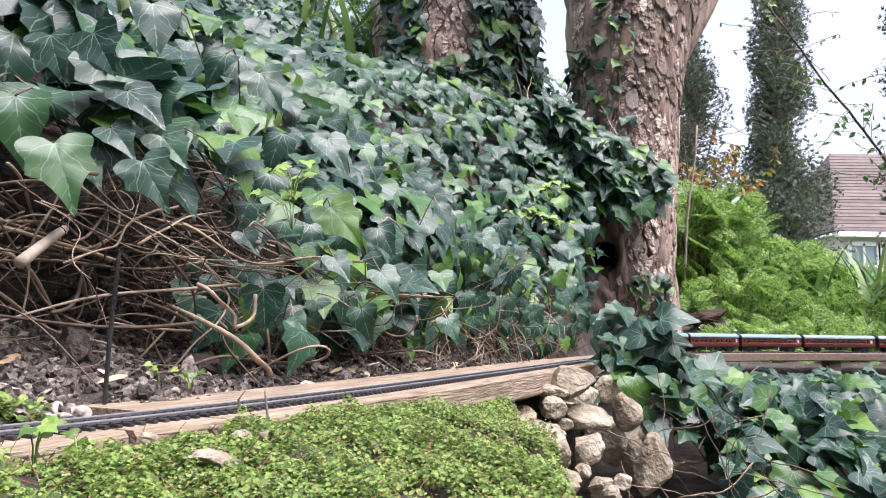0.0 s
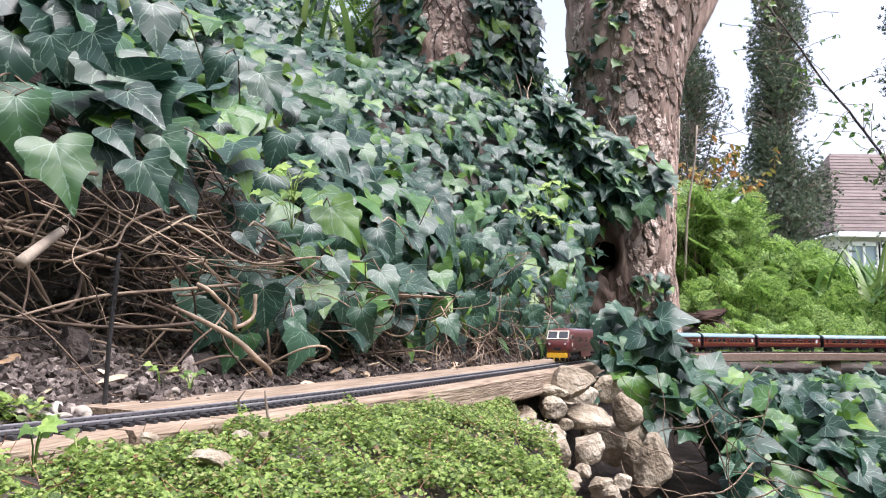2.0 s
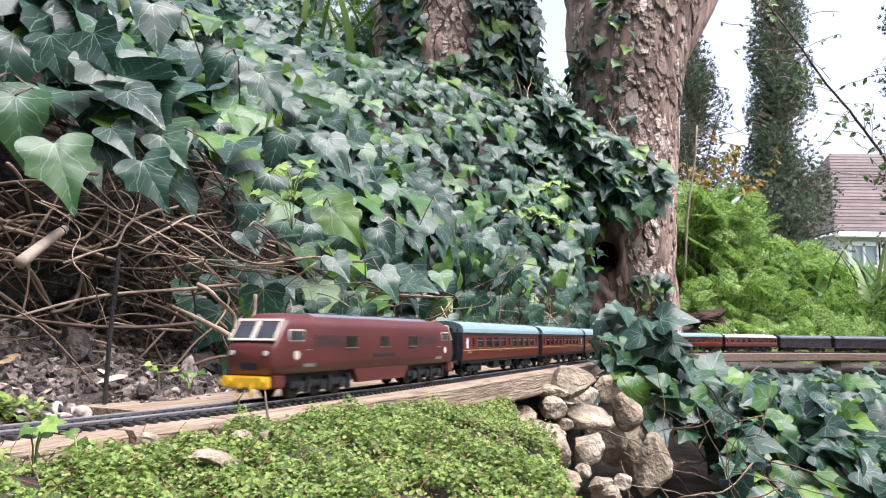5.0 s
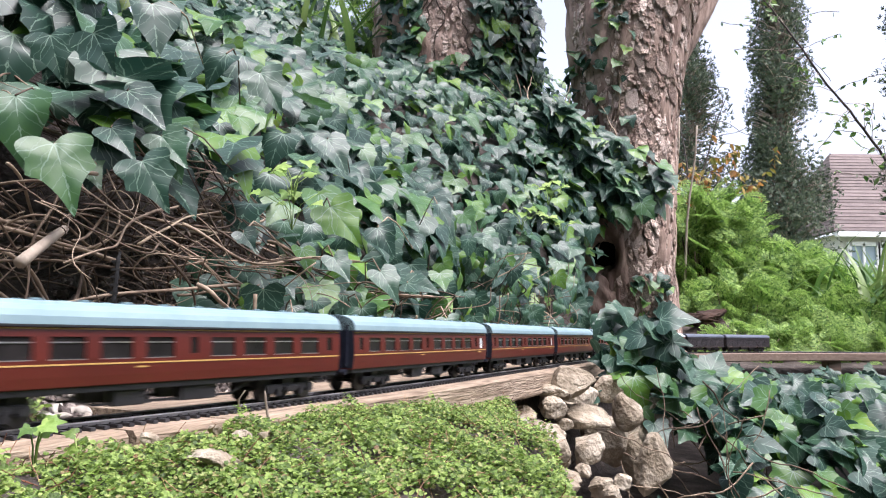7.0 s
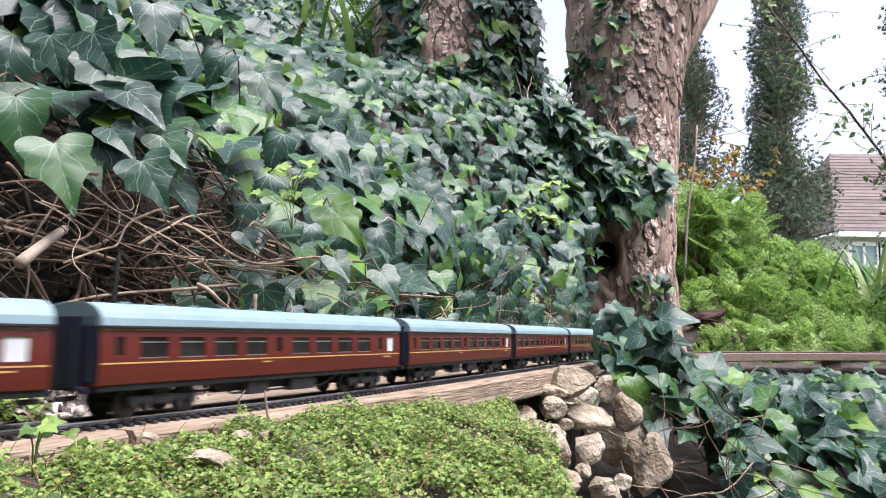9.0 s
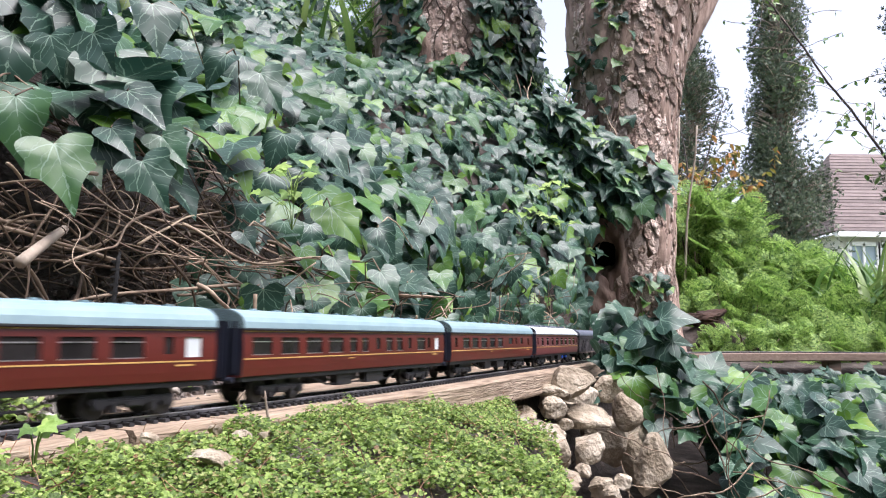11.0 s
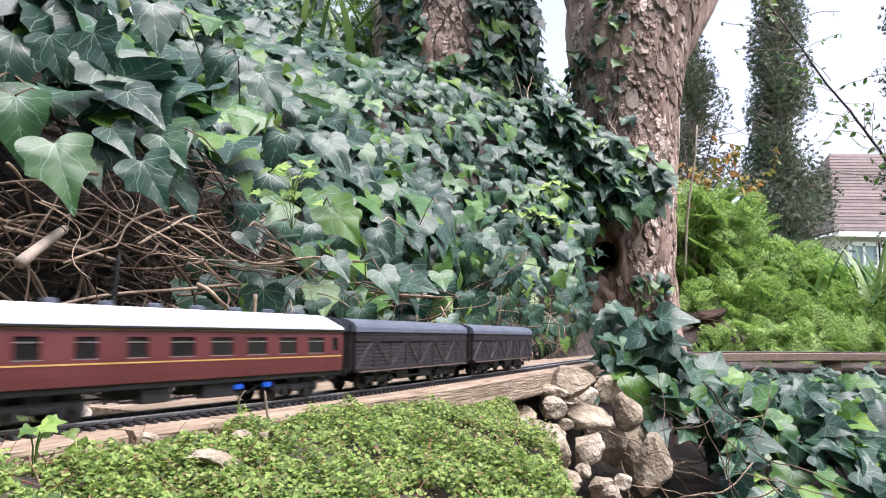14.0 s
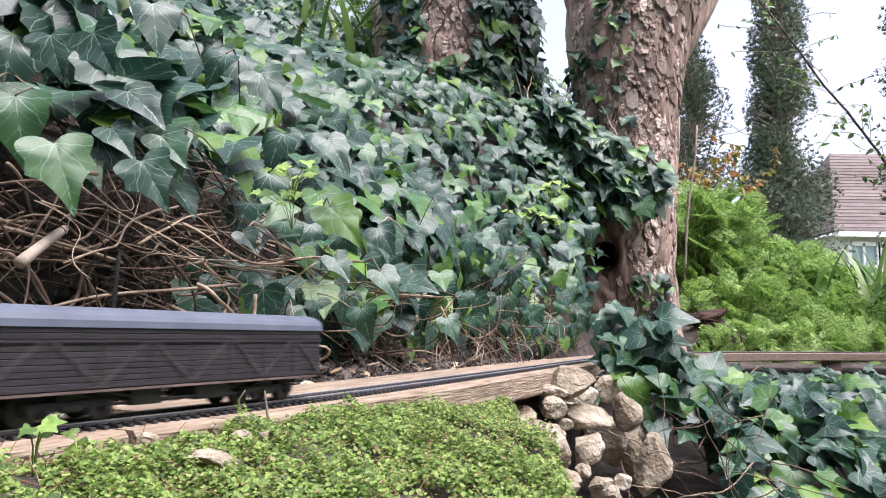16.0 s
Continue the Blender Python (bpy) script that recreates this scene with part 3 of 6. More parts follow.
ZW0, ZW1 = 0.0262, 0.0356
WIN_A = [(-117, 5, "door"), (-98, 16, "big"), (-75, 16, "big"), (-52, 16, "big"), (-29, 16, "big"), (-10, 5, "door"), (10, 16, "big"), (33, 16, "big"),
         (56, 16, "big"), (79, 16, "big"), (100, 5, "door"), (114, 9, "lav")]
WIN_D = [(-111, 17, "big"), (-86, 17, "big"), (-62, 17, "big"), (-38, 17, "big"), (-17, 9, "big"), (-2, 9, "big"), (16, 6, "door"), (32, 9, "big"), (48, 9, "big"), (64, 6, "door"), (84, 14, "big"), (98, 5, "door"), (113, 9, "lav")]
WIN_B = [(-115, 6, "door"), (-90, 17, "big"), (-67, 17, "big"), (-42, 17, "big"), (-17, 17, "big"), (8, 17, "big"), (44, 15, "small"), (63, 6, "small"), (84, 10, "small"), (110, 6, "door")]
WIN_C = [(-110, 6, "door")] + [(-91 + 25.5 * i, 15 if i < 5 else 11, "big") for i in range(8)] + [(110, 6, "door")]


def window_holes(table, flip):
    # tables run from the leading end to the trailing end; the leading end is +x
    out = []
    for c, w, kind in table:
        x = (c if flip else -c) / 1000
        c0 = ZW0 + (0.0016 if kind == "door" else 0.003 if kind == "small" else 0)
        out.append((x - w / 2000, x + w / 2000, c0, ZW1, kind))
    return out


def build_coach(table, flip, label):
    root = tagged(new("railway_coach"), label, "railway coach", group="coaches of the model train")
    coach_body(root, 0.254, window_holes(table, flip), "maroon", "roofblue")
    underframe(root, 0.254)
    # running number and lettering, too small to read
    for x, w, z in ((-0.109 if not flip else 0.109, 0.010, 0.0226), (0.02, 0.006, 0.0226)):
        for sg in (-1, 1):
            g = Geo()
            y = sg * (side_y(z) + 0.00005)
            g.box(x - w / 2, x + w / 2, min(y, y - sg * 0.0002), max(y, y - sg * 0.0002), z - 0.0004, z + 0.0004)
            g.ob("lettering", "gold", root)
    return root


def build_old_coach():
    root = tagged(new("railway_coach"), "faded maroon older coach with white rounded roof and gold lining", "railway coach", group="coaches of the model train")
    coach_body(root, 0.236, window_holes(WIN_C, True), "oldmaroon", "roofwhite", roof_round=0.006, vents=False, z_top=0.0495)
    for x in np.linspace(-0.095, 0.095, 8):
        v = Geo()
        v.cyl(x, -0.003, 0.003, 0.0502, 0.0016, 10)
        v.box(x - 0.0016, x + 0.0016, -0.0016, 0.0016, 0.048, 0.0505)
        v.ob("roof_vent", "roofgrey", root)
    underframe(root, 0.236)
    for x in (0.03, 0.052):
        b = Geo()
        b.box(-x - 0.003, -x + 0.003, 0.0126, 0.0160, 0.0085, 0.0115, 0.0006)
        b.ob("gas_cylinder_end", "bluepaint", root, label="bright blue equipment box")
    return root


M["bluepaint"] = surface("bright_blue_paint", [(0.3, (0.01, 0.09, 0.55)), (0.7, (0.02, 0.14, 0.7))], 90, 0.45, bump=0.0)


def build_van():
    L, w = 0.198, 0.0178
    h = L / 2
    root = tagged(new("parcels_van"), "dark brown planked parcels van with diagonal braces, grey roof", "railway van", group="vans of the model train")
    g = Geo()
    zs = np.linspace(0.0145, 0.0395, 11)
    for sg in (-1, 1):
        # planks with grooves between them, one pressed side
        prof = []
        for k in range(10):
            prof += [(w - 0.0004, zs[k]), (w, zs[k] + 0.0003), (w, zs[k + 1] - 0.0003)]
        prof.append((w - 0.0004, zs[-1]))
        g.loft([[(x, sg * y, z) for y, z in prof] for x in (-h, h)], cap=False, closed=False)
    for q in (-1, 1):
        g.box(min(q * h, q * (h - 0.001)), max(q * h, q * (h - 0.001)), -w + 0.0004, w - 0.0004, 0.0145, 0.0395)
        prof = roof_ring(q * h, w - 0.0002, 0.0394, 0.0478)
        g.loft([prof, [(x - q * 0.001, y, z) for x, y, z in prof]])
    g.box(-h, h, -w + 0.001, w - 0.001, 0.0142, 0.0150)
    g.ob("body", "vanwood", root)
    for q in (-1, 1):
        for y in (-0.0135, -0.0045, 0.0045, 0.0135):
            b = Geo()
            b.box(min(q * h, q * (h + 0.001)), max(q * h, q * (h + 0.001)), y - 0.0008, y + 0.0008, 0.0145, 0.044)
            b.ob("end_post", "vanwood", root)
        for sg in (-1, 1):
            b = Geo()
            b.tube([(q * h, sg * 0.0115, 0.0135), (q * (h + 0.004), sg * 0.0115, 0.0135)], 0.0009, 8)
            b.tube([(q * (h + 0.004), sg * 0.0115, 0.0135), (q * (h + 0.0048), sg * 0.0115, 0.0135)], 0.0026, 10)
            b.ob("buffer", "black", root)
    for sg in (-1, 1):
        y0, y1 = sorted((sg * (w - 0.0002), sg * (w + 0.0007)))
        for z in (0.0150, 0.0338):
            g = Geo()
            g.box(-h, h, y0, y1, z - 0.0006, z + 0.0006)
            g.ob("side_rail", "vanwood", root)
        for k in range(8):
            xa, xb = -h + k * L / 8, -h + (k + 1) * L / 8
            g = Geo()
            if k % 2 == 0:
                a, b = xa + 0.001, xb - 0.003
            else:
                a, b = xb - 0.001, xa + 0.003
            for p, q_ in (((a, 0.0156), (b, 0.0332)),):
                t = 0.0009
                g.add([(p[0] - t, y0, p[1]), (p[0] + t, y0, p[1]), (q_[0] + t, y0, q_[1]), (q_[0] - t, y0, q_[1]),
                       (p[0] - t, y1, p[1]), (p[0] + t, y1, p[1]), (q_[0] + t, y1, q_[1]), (q_[0] - t, y1, q_[1])],
                      [(0, 1, 2, 3), (4, 7, 6, 5), (0, 4, 5, 1), (1, 5, 6, 2), (2, 6, 7, 3), (3, 7, 4, 0)])
            g.ob("diagonal_brace", "vanbrace", root)
        for k in range(1, 8):
            x = -h + k * L / 8
            g = Geo()
            g.box(x - 0.0006, x + 0.0006, y0, y1 - sg * 0.0002 if sg > 0 else y1, 0.0156, 0.0332)
            g.ob("side_post", "vanwood", root)
    g = Geo()
    g.loft([roof_ring(x, w + 0.0008, 0.0394, 0.0484) for x in (-h - 0.0008, -h + 0.02, 0, h - 0.02, h + 0.0008)], closed=False, cap=True)
    g.ob("roof", "roofgrey", root)
    for sg in (-1, 1):
        g = Geo()
        ya, yb = sorted((sg * 0.0165, sg * 0.0192))
        g.box(-h + 0.004, h - 0.004, ya, yb, 0.0128, 0.0138)
        g.ob("footboard", "vanstep", root, label="worn brown footboard")
        g = Geo()
        for q in (-1, 1):
            g.tube([(q * 0.045, sg * 0.0135, 0.0128), (q * 0.02, sg * 0.0135, 0.0075), (0, sg * 0.0135, 0.0075)], 0.0006, 6)
        g.ob("truss_rod", "black", root)
    underframe(root, L)
    return root


M["vanstep"] = surface("worn_step_board", [(0.3, (0.07, 0.045, 0.038)), (0.7, (0.2, 0.15, 0.13))], 80, 0.7, bump=0.2, bump_scale=300)
M["vanbrace"] = surface("worn_brown_brace", [(0.3, (0.03, 0.025, 0.03)), (0.7, (0.085, 0.07, 0.075))], 60, 0.6, bump=0.2, bump_scale=300)


def build_loco():
    """Bonnetless diesel with raked cab fronts, deep skirts cut out over the bogies and a yellow buffer beam."""
    root = tagged(new("diesel_locomotive"), "maroon model diesel locomotive with yellow buffer beam", "locomotive")
    L, w = 0.254, 0.0175
    h = L / 2

    def ring(x, sc, z_low, z_gut, z_top, n=18):
        pts = [(x, w * sc * 0.93, z_low), (x, w * sc, z_low + 0.006), (x, w * sc, z_gut - 0.005), (x, w * sc * 0.965, z_gut)]
        for j in range(1, n):
            a = math.pi * j / n
            c = math.cos(a)
            pts.append((x, w * sc * 0.965 * math.copysign(abs(c) ** 0.8, c), z_gut + (z_top - z_gut) * math.sin(a) ** 0.85))
        pts += [(x, -w * sc * 0.965, z_gut), (x, -w * sc, z_gut - 0.005), (x, -w * sc, z_low + 0.006), (x, -w * sc * 0.93, z_low)]
        return pts

    g = Geo()
    rows = []
    zl = 0.0152
    for x, sc, zg, zt in ((-h + 0.0006, 0.86, 0.0285, 0.0300), (-h + 0.0022, 0.93, 0.0303, 0.0322), (-h + 0.004, 0.95, 0.0318, 0.0338), (-h + 0.0115, 0.98, 0.0405, 0.0478), (-h + 0.017, 1.0, 0.0410, 0.0494), (-h + 0.03, 1.0, 0.041, 0.0498)):
        rows.append((x, sc, zg, zt))
    full = rows + [(-x, sc, zg, zt) for x, sc, zg, zt in rows[::-1]]
    g.loft([ring(x, sc, zl, zg, zt) for x, sc, zg, zt in full])
    g.ob("body", "locomaroon", root, smooth=True)
    # dark roof centre
    r = Geo()
    r.loft([[(x, y, z + 0.0004) for x, y, z in ring(x, 0.72, zl, 0.0462, 0.0499)[3:-3]] for x in np.linspace(-h + 0.045, h - 0.045, 6)], closed=False)
    r.ob("roof_panel", "locoroof", root, label="slate grey roof panel")
    for x in (-0.05, -0.02, 0.02, 0.05):
        f = Geo()
        f.box(x - 0.006, x + 0.006, -0.006, 0.006, 0.0495, 0.0512, 0.0008)
        f.ob("roof_grille", "locoroof", root)
    for q in (-1, 1):
        # skirts and buffer beam
        s = Geo()
        s.box(min(q * (h - 0.013), q * (h - 0.001)), max(q * (h - 0.013), q * (h - 0.001)), -w * 0.94, w * 0.94, 0.0070, 0.0154, 0.0012)
        s.ob("skirt", "locomaroon", root)
        bb = Geo()
        bb.box(min(q * (h - 0.002), q * (h + 0.0012)), max(q * (h - 0.002), q * (h + 0.0012)), -w * 0.84, w * 0.84, 0.0072, 0.0142, 0.0008)
        beam = bb.ob("buffer_beam", "yellow", root, label="bright yellow buffer beam")
        for sg in (-1, 1):
            b = Geo()
            b.tube([(q * (h + 0.001), sg * 0.0112, 0.0115), (q * (h + 0.0045), sg * 0.0112, 0.0115)], 0.0014, 10)
            b.tube([(q * (h + 0.0045), sg * 0.0112, 0.0115), (q * (h + 0.0055), sg * 0.0112, 0.0115)], 0.0030, 14)
            b.ob("buffer", "yellow", beam)
            d = Geo()
            d.tube([(q * (h + 0.001), sg * 0.004, 0.0105), (q * (h + 0.002), sg * 0.004, 0.006), (q * (h + 0.0015), sg * 0.0042, 0.003)], 0.0007, 6)
            d.ob("brake_hose", "yellow", beam)
        c = Geo()
        c.box(min(q * h, q * (h + 0.007)), max(q * h, q * (h + 0.007)), -0.002, 0.002, 0.0055, 0.0075, 0.0005)
        c.ob("coupling", "black", root)
        # head code panel, marker lamps
        hc = Geo()
        hc.box(min(q * (h - 0.001), q * (h - 0.0001)), max(q * (h - 0.001), q * (h - 0.0001)), -0.0055, 0.0055, 0.0175, 0.0215, 0.0003)
        hc.ob("headcode_panel", "navy", root)
        for y in (-0.0115, 0.0115):
            m_ = Geo()
            m_.tube([(q * (h - 0.004), y, 0.0268), (q * (h + 0.0005), y, 0.0268)], 0.0014, 10)
            m_.ob("marker_lamp", "frosted", root)
        # raked windscreens: two panes
        def screen(u, v, out):
            # u across, v up the rake
            xa, za = h - 0.0036, 0.0332
            xb, zb = h - 0.0106, 0.0440
            return (q * (xa + (xb - xa) * v + 0.0011 * out + 0.0007), u * (1 - 0.03 * v), za + (zb - za) * v + 0.0012 * out + 0.0008)
        for a, b in ((-0.0148, -0.0012), (0.0012, 0.0148)):
            fr = Geo()
            for (u0, u1, v0, v1) in ((a - 0.001, b + 0.001, -0.06, 0.03), (a - 0.001, b + 0.001, 0.95, 1.06), (a - 0.001, a + 0.0002, 0.0, 1.0), (b - 0.0002, b + 0.001, 0.0, 1.0)):
                vs = [screen(u0, v0, 0), screen(u1, v0, 0), screen(u1, v1, 0), screen(u0, v1, 0), screen(u0, v0, 0.5), screen(u1, v0, 0.5), screen(u1, v1, 0.5), screen(u0, v1, 0.5)]
                fr.add(vs, [(0, 3, 2, 1), (4, 5, 6, 7), (0, 1, 5, 4), (1, 2, 6, 5), (2, 3, 7, 6), (3, 0, 4, 7)])
            wf = fr.ob("windscreen_frame", "cream", root, label="white windscreen frame")
            pn = Geo()
            vs = [screen(a, 0, 0.05), screen(b, 0, 0.05), screen(b, 1, 0.05), screen(a, 1, 0.05)]
            ws = [screen(a, 0, 0.25), screen(b, 0, 0.25), screen(b, 1, 0.25), screen(a, 1, 0.25)]
            pn.add(vs + ws, [(0, 3, 2, 1), (4, 5, 6, 7), (0, 1, 5, 4), (1, 2, 6, 5), (2, 3, 7, 6), (3, 0, 4, 7)])
            pn.ob("windscreen", "pane", wf)
        # cab side windows, doors, emblem
        for sg in (-1, 1):
            y = sg * (w + 0.0001)
            yo = sg * (w - 0.0008)
            f = Geo()
            xa, xb = q * (h - 0.0285), q * (h - 0.013)
            f.box(min(xa, xb), max(xa, xb), min(y, yo), max(y, yo), 0.0330, 0.0402, 0.0004)
            sf = f.ob("cab_window_frame", "cream", root, label="white cab window frame")
            p = Geo()
            yp = sg * (w + 0.0003)
            p.box(min(xa, xb) + 0.001, max(xa, xb) - 0.001, min(yp, yo), max(yp, yo), 0.0339, 0.0394)
            p.ob("cab_window", "pane", sf)
            e = Geo()
            e.tube([(q * (h - 0.021), sg * (w - 0.0005), 0.0255), (q * (h - 0.021), sg * (w + 0.0003), 0.0255)], 0.0026, 20)
            e.ob("round_emblem", "cream", root, label="pale round emblem")
            n_ = Geo()
            n_.box(min(q * (h - 0.040), q * (h - 0.028)), max(q * (h - 0.040), q * (h - 0.028)), min(yo, yp), max(yo, yp), 0.0185, 0.0205)
            n_.ob("number_plate", "silver", root)
            d = Geo()
            d.box(min(q * (h - 0.036), q * (h - 0.030)), max(q * (h - 0.036), q * (h - 0.030)), min(yo, yp), max(yo, yp), 0.0282, 0.0287)
            d.ob("door_handle", "silver", root)
    for sg in (-1, 1):
        y, yo = sg * (w + 0.0002), sg * (w - 0.0006)
        # engine room windows, louvres, sill tanks
        for x, ww in ((-0.045, 0.014), (0.045, 0.014), (0.0, 0.012)):
            p = Geo()
            p.box(x - ww / 2, x + ww / 2, min(y, yo), max(y, yo), 0.0295, 0.0365)
            pw = p.ob("side_window", "glass", root)
            t = Geo()
            t.box(x - ww / 2 - 0.001, x + ww / 2 + 0.001, min(y, y + sg * 0.0004), max(y, y + sg * 0.0004), 0.0288, 0.0295)
            t.ob("window_sill", "silver", pw)
        for x in (-0.072, 0.072):
            for k in range(7):
                s = Geo()
                z = 0.0305 + k * 0.0010
                s.box(x - 0.017, x + 0.017, min(y, yo), max(y, yo), z, z + 0.0006)
                s.ob("louvre", "locolouvre", root)
        for k in range(5):
            x = -0.06 + k * 0.03
            s = Geo()
            s.add([(x - 0.011, sg * 0.0152, 0.0432), (x + 0.011, sg * 0.0152, 0.0432), (x + 0.011, sg * 0.0118, 0.0470), (x - 0.011, sg * 0.0118, 0.0470),
                   (x - 0.011, sg * 0.0163, 0.0437), (x + 0.011, sg * 0.0163, 0.0437), (x + 0.011, sg * 0.0127, 0.0477), (x - 0.011, sg * 0.0127, 0.0477)],
                  [(0, 1, 2, 3), (4, 7, 6, 5), (0, 4, 5, 1), (1, 5, 6, 2), (2, 6, 7, 3), (3, 7, 4, 0)])
            s.ob("roof_louvre", "locolouvre", root)
        s = Geo()
        pts = [(-0.040, 0.0154), (0.040, 0.0154), (0.034, 0.0065), (-0.034, 0.0065)]
        s.loft([[(x, sg * (w * 0.94), z) for x, z in pts], [(x, sg * (w * 0.94 - 0.004), z) for x, z in pts]])
        s.ob("fuel_tank_skirt", "locomaroon", root)
        pl = Geo()
        pl.box(-0.016, 0.016, min(y, yo), max(y, yo), 0.0225, 0.0245)
        pl.ob("nameplate", "navy", root)
    c = Geo()
    c.box(-0.12, 0.12, -0.0125, 0.0125, 0.009, 0.0153)
    c.ob("chassis", "black", root)
    for q in (-1, 1):
        b = Geo()
        for sg in (-1, 1):
            b.box(q * 0.075 - 0.033, q * 0.075 + 0.033, sg * 0.0135 - 0.0016, sg * 0.0135 + 0.0016, 0.0065, 0.0105, 0.0006)
            for k in (-1, 0, 1):
                b.box(q * 0.075 + k * 0.023 - 0.0035, q * 0.075 + k * 0.023 + 0.0035, sg * 0.0142 - 0.002, sg * 0.0142 + 0.002, 0.0045, 0.0095, 0.0006)
                b.box(q * 0.075 + k * 0.023 - 0.0095, q * 0.075 + k * 0.023 - 0.006, sg * 0.0142 - 0.0018, sg * 0.0142 + 0.0018, 0.0035, 0.0125, 0.0005)
        bo = b.ob("bogie", "black", root)
        for k in (-1, 0, 1):
            wv = Geo()
            for sg in (-1, 1):
                wv.cyl(q * 0.075 + k * 0.023, sg * 0.0075, sg * 0.0098, 0.0070, 0.0070, 18)
                wv.cyl(q * 0.075 + k * 0.023, sg * 0.0070, sg * 0.0075, 0.0070, 0.0077, 18)
            wv.cyl(q * 0.075 + k * 0.023, -0.0105, 0.0105, 0.007, 0.0012, 8)
            wv.ob("wheelset", "wheel", bo, label="dull steel wheelset")
    return root


M["locolouvre"] = surface("maroon_louvre", [(0.3, (0.055, 0.03, 0.032)), (0.7, (0.085, 0.05, 0.052))], 90, 0.5, bump=0.1)
M["pane"] = surface("clear_cab_glazing", [(0.3, (0.03, 0.035, 0.04)), (0.7, (0.06, 0.065, 0.075))], 90, 0.08, bump=0.0)

TRAIN = []          # (thing, distance of its middle behind the first coach's front, half the bogie spacing)
TRAIN.append((build_loco(), -0.147, 0.075))
TRAIN.append((build_coach(WIN_A, True, "maroon open coach, pale blue-grey roof, frosted window at its leading end"), 0.127, 0.088))
first = build_coach(WIN_A, False, "maroon open coach with gold lining and pale blue-grey roof")
TRAIN.append((first, COACH + 0.127, 0.088))
for k in (2, 3):
    TRAIN.append((copy_thing(first, Matrix()), k * COACH + 0.127, 0.088))
TRAIN.append((build_coach(WIN_D, False, "maroon dining coach with gold lettering and pale blue-grey roof"), 4 * COACH + 0.127, 0.088))
TRAIN.append((build_coach(WIN_B, False, "maroon kitchen coach with uneven windows and pale blue-grey roof"), 5 * COACH + 0.127, 0.088))
TRAIN.append((build_old_coach(), 6 * COACH + 0.118, 0.080))
van = build_van()
TRAIN.append((van, 6 * COACH + OLD + 0.099, 0.064))
TRAIN.append((copy_thing(van, Matrix()), 6 * COACH + OLD + VAN + 0.099, 0.064))


SWAY = ((0, 0), (2.5, 0.0), (3.5, 1.4), (4.1, 1.0), (5.2, 0.2), (6.5, 0.3), (9.0, 0.0), (10.3, 0.3), (11.5, 0.9), (12.5, 0.7), (14.0, 0.3), (14.6, -0.4), (16.0, -0.5))


def motions():
    """Each vehicle follows the track, its ends over the rails."""
    for thing, back, half in TRAIN:
        rows = []
        for i in range(65):
            t = i * 0.25
            s = front_of_first_coach(t) + back
            a, b = on_track(s - half), on_track(s + half)
            d = a - b
            m = (a + b) / 2
            rows.append((t, pose(m.x, m.y, 0, 0, 0, math.degrees(math.atan2(d.y, d.x)))))
        walk(thing, rows)
    # the overhanging branch sways a little in the wind
    walk(BRANCH, [(t, pose(1.14, 1.6, 0.16, 0, a, 0)) for t, a in SWAY])


# ---------------------------------------------------------------- leaves
def leaf_shape(seed, lobes=1.0, fold=0.25, curl=0.25, fine=2):
    """A lobed ivy leaf about one unit long, stalk at the origin, tip along +y; returns verts, faces, uv."""
    rng = random.Random(seed)
    out = [(0.0, 0.0), (0.13, -0.11), (0.34, -0.17), (0.52, -0.06), (0.54, 0.08), (0.45, 0.22), (0.50, 0.40), (0.36, 0.46), (0.22, 0.62), (0.11, 0.83), (0.0, 1.0)]
    mean = [(0.0, 0.0), (0.17, -0.08), (0.36, -0.07), (0.48, 0.05), (0.52, 0.17), (0.49, 0.30), (0.43, 0.42), (0.34, 0.54), (0.23, 0.69), (0.12, 0.85), (0.0, 1.0)]
    half = [(a[0] * lobes + b[0] * (1 - lobes), a[1] * lobes + b[1] * (1 - lobes)) for a, b in zip(out, mean)]
    loop = []
    for sg in (1, -1):
        k0 = 1 + 0.08 * rng.uniform(-1, 1)
        for x, y in (half if sg > 0 else half[-2:0:-1]):
            loop.append((sg * x * k0 * (1 + 0.05 * rng.uniform(-1, 1)), y * (1 + 0.02 * rng.uniform(-1, 1))))
    # round the outline between its corners; stalk notch and tip stay sharp
    n0, pts = len(loop), []
    for i in range(n0):
        p0, p1, p2, p3 = (np.array(loop[(i + k) % n0]) for k in (-1, 0, 1, 2))
        for u in range(fine):
            q = u / fine
            pts.append(tuple(0.5 * (2 * p1 + (p2 - p0) * q + (2 * p0 - 5 * p1 + 4 * p2 - p3) * q * q + (3 * p1 - p0 - 3 * p2 + p3) * q ** 3)))
    n = len(pts)
    c = (0.0, 0.28)
    allp = pts + [(c[0] + (x - c[0]) * 0.55, c[1] + (y - c[1]) * 0.55) for x, y in pts] + [c]
    faces = [(i, (i + 1) % n, n + (i + 1) % n, n + i) for i in range(n)] + [(n + i, n + (i + 1) % n, 2 * n) for i in range(n)]
    cx, w1, w2 = rng.uniform(-0.6, 0.6), rng.uniform(0, 6), rng.uniform(0, 6)
    verts = []
    for x, y in allp:
        z = fold * abs(x) ** 1.3 - curl * (y - 0.15) ** 2 - 0.15 * cx * x * y - 0.45 * fold * abs(x) ** 2.2
        z += 0.045 * math.sin(8 * x + w1) * abs(x) * 2 + 0.05 * math.sin(7 * y + w2) * (0.3 + abs(x))
        verts.append((x, y, z))
    verts = np.array(verts)
    return verts, faces, np.array(allp)


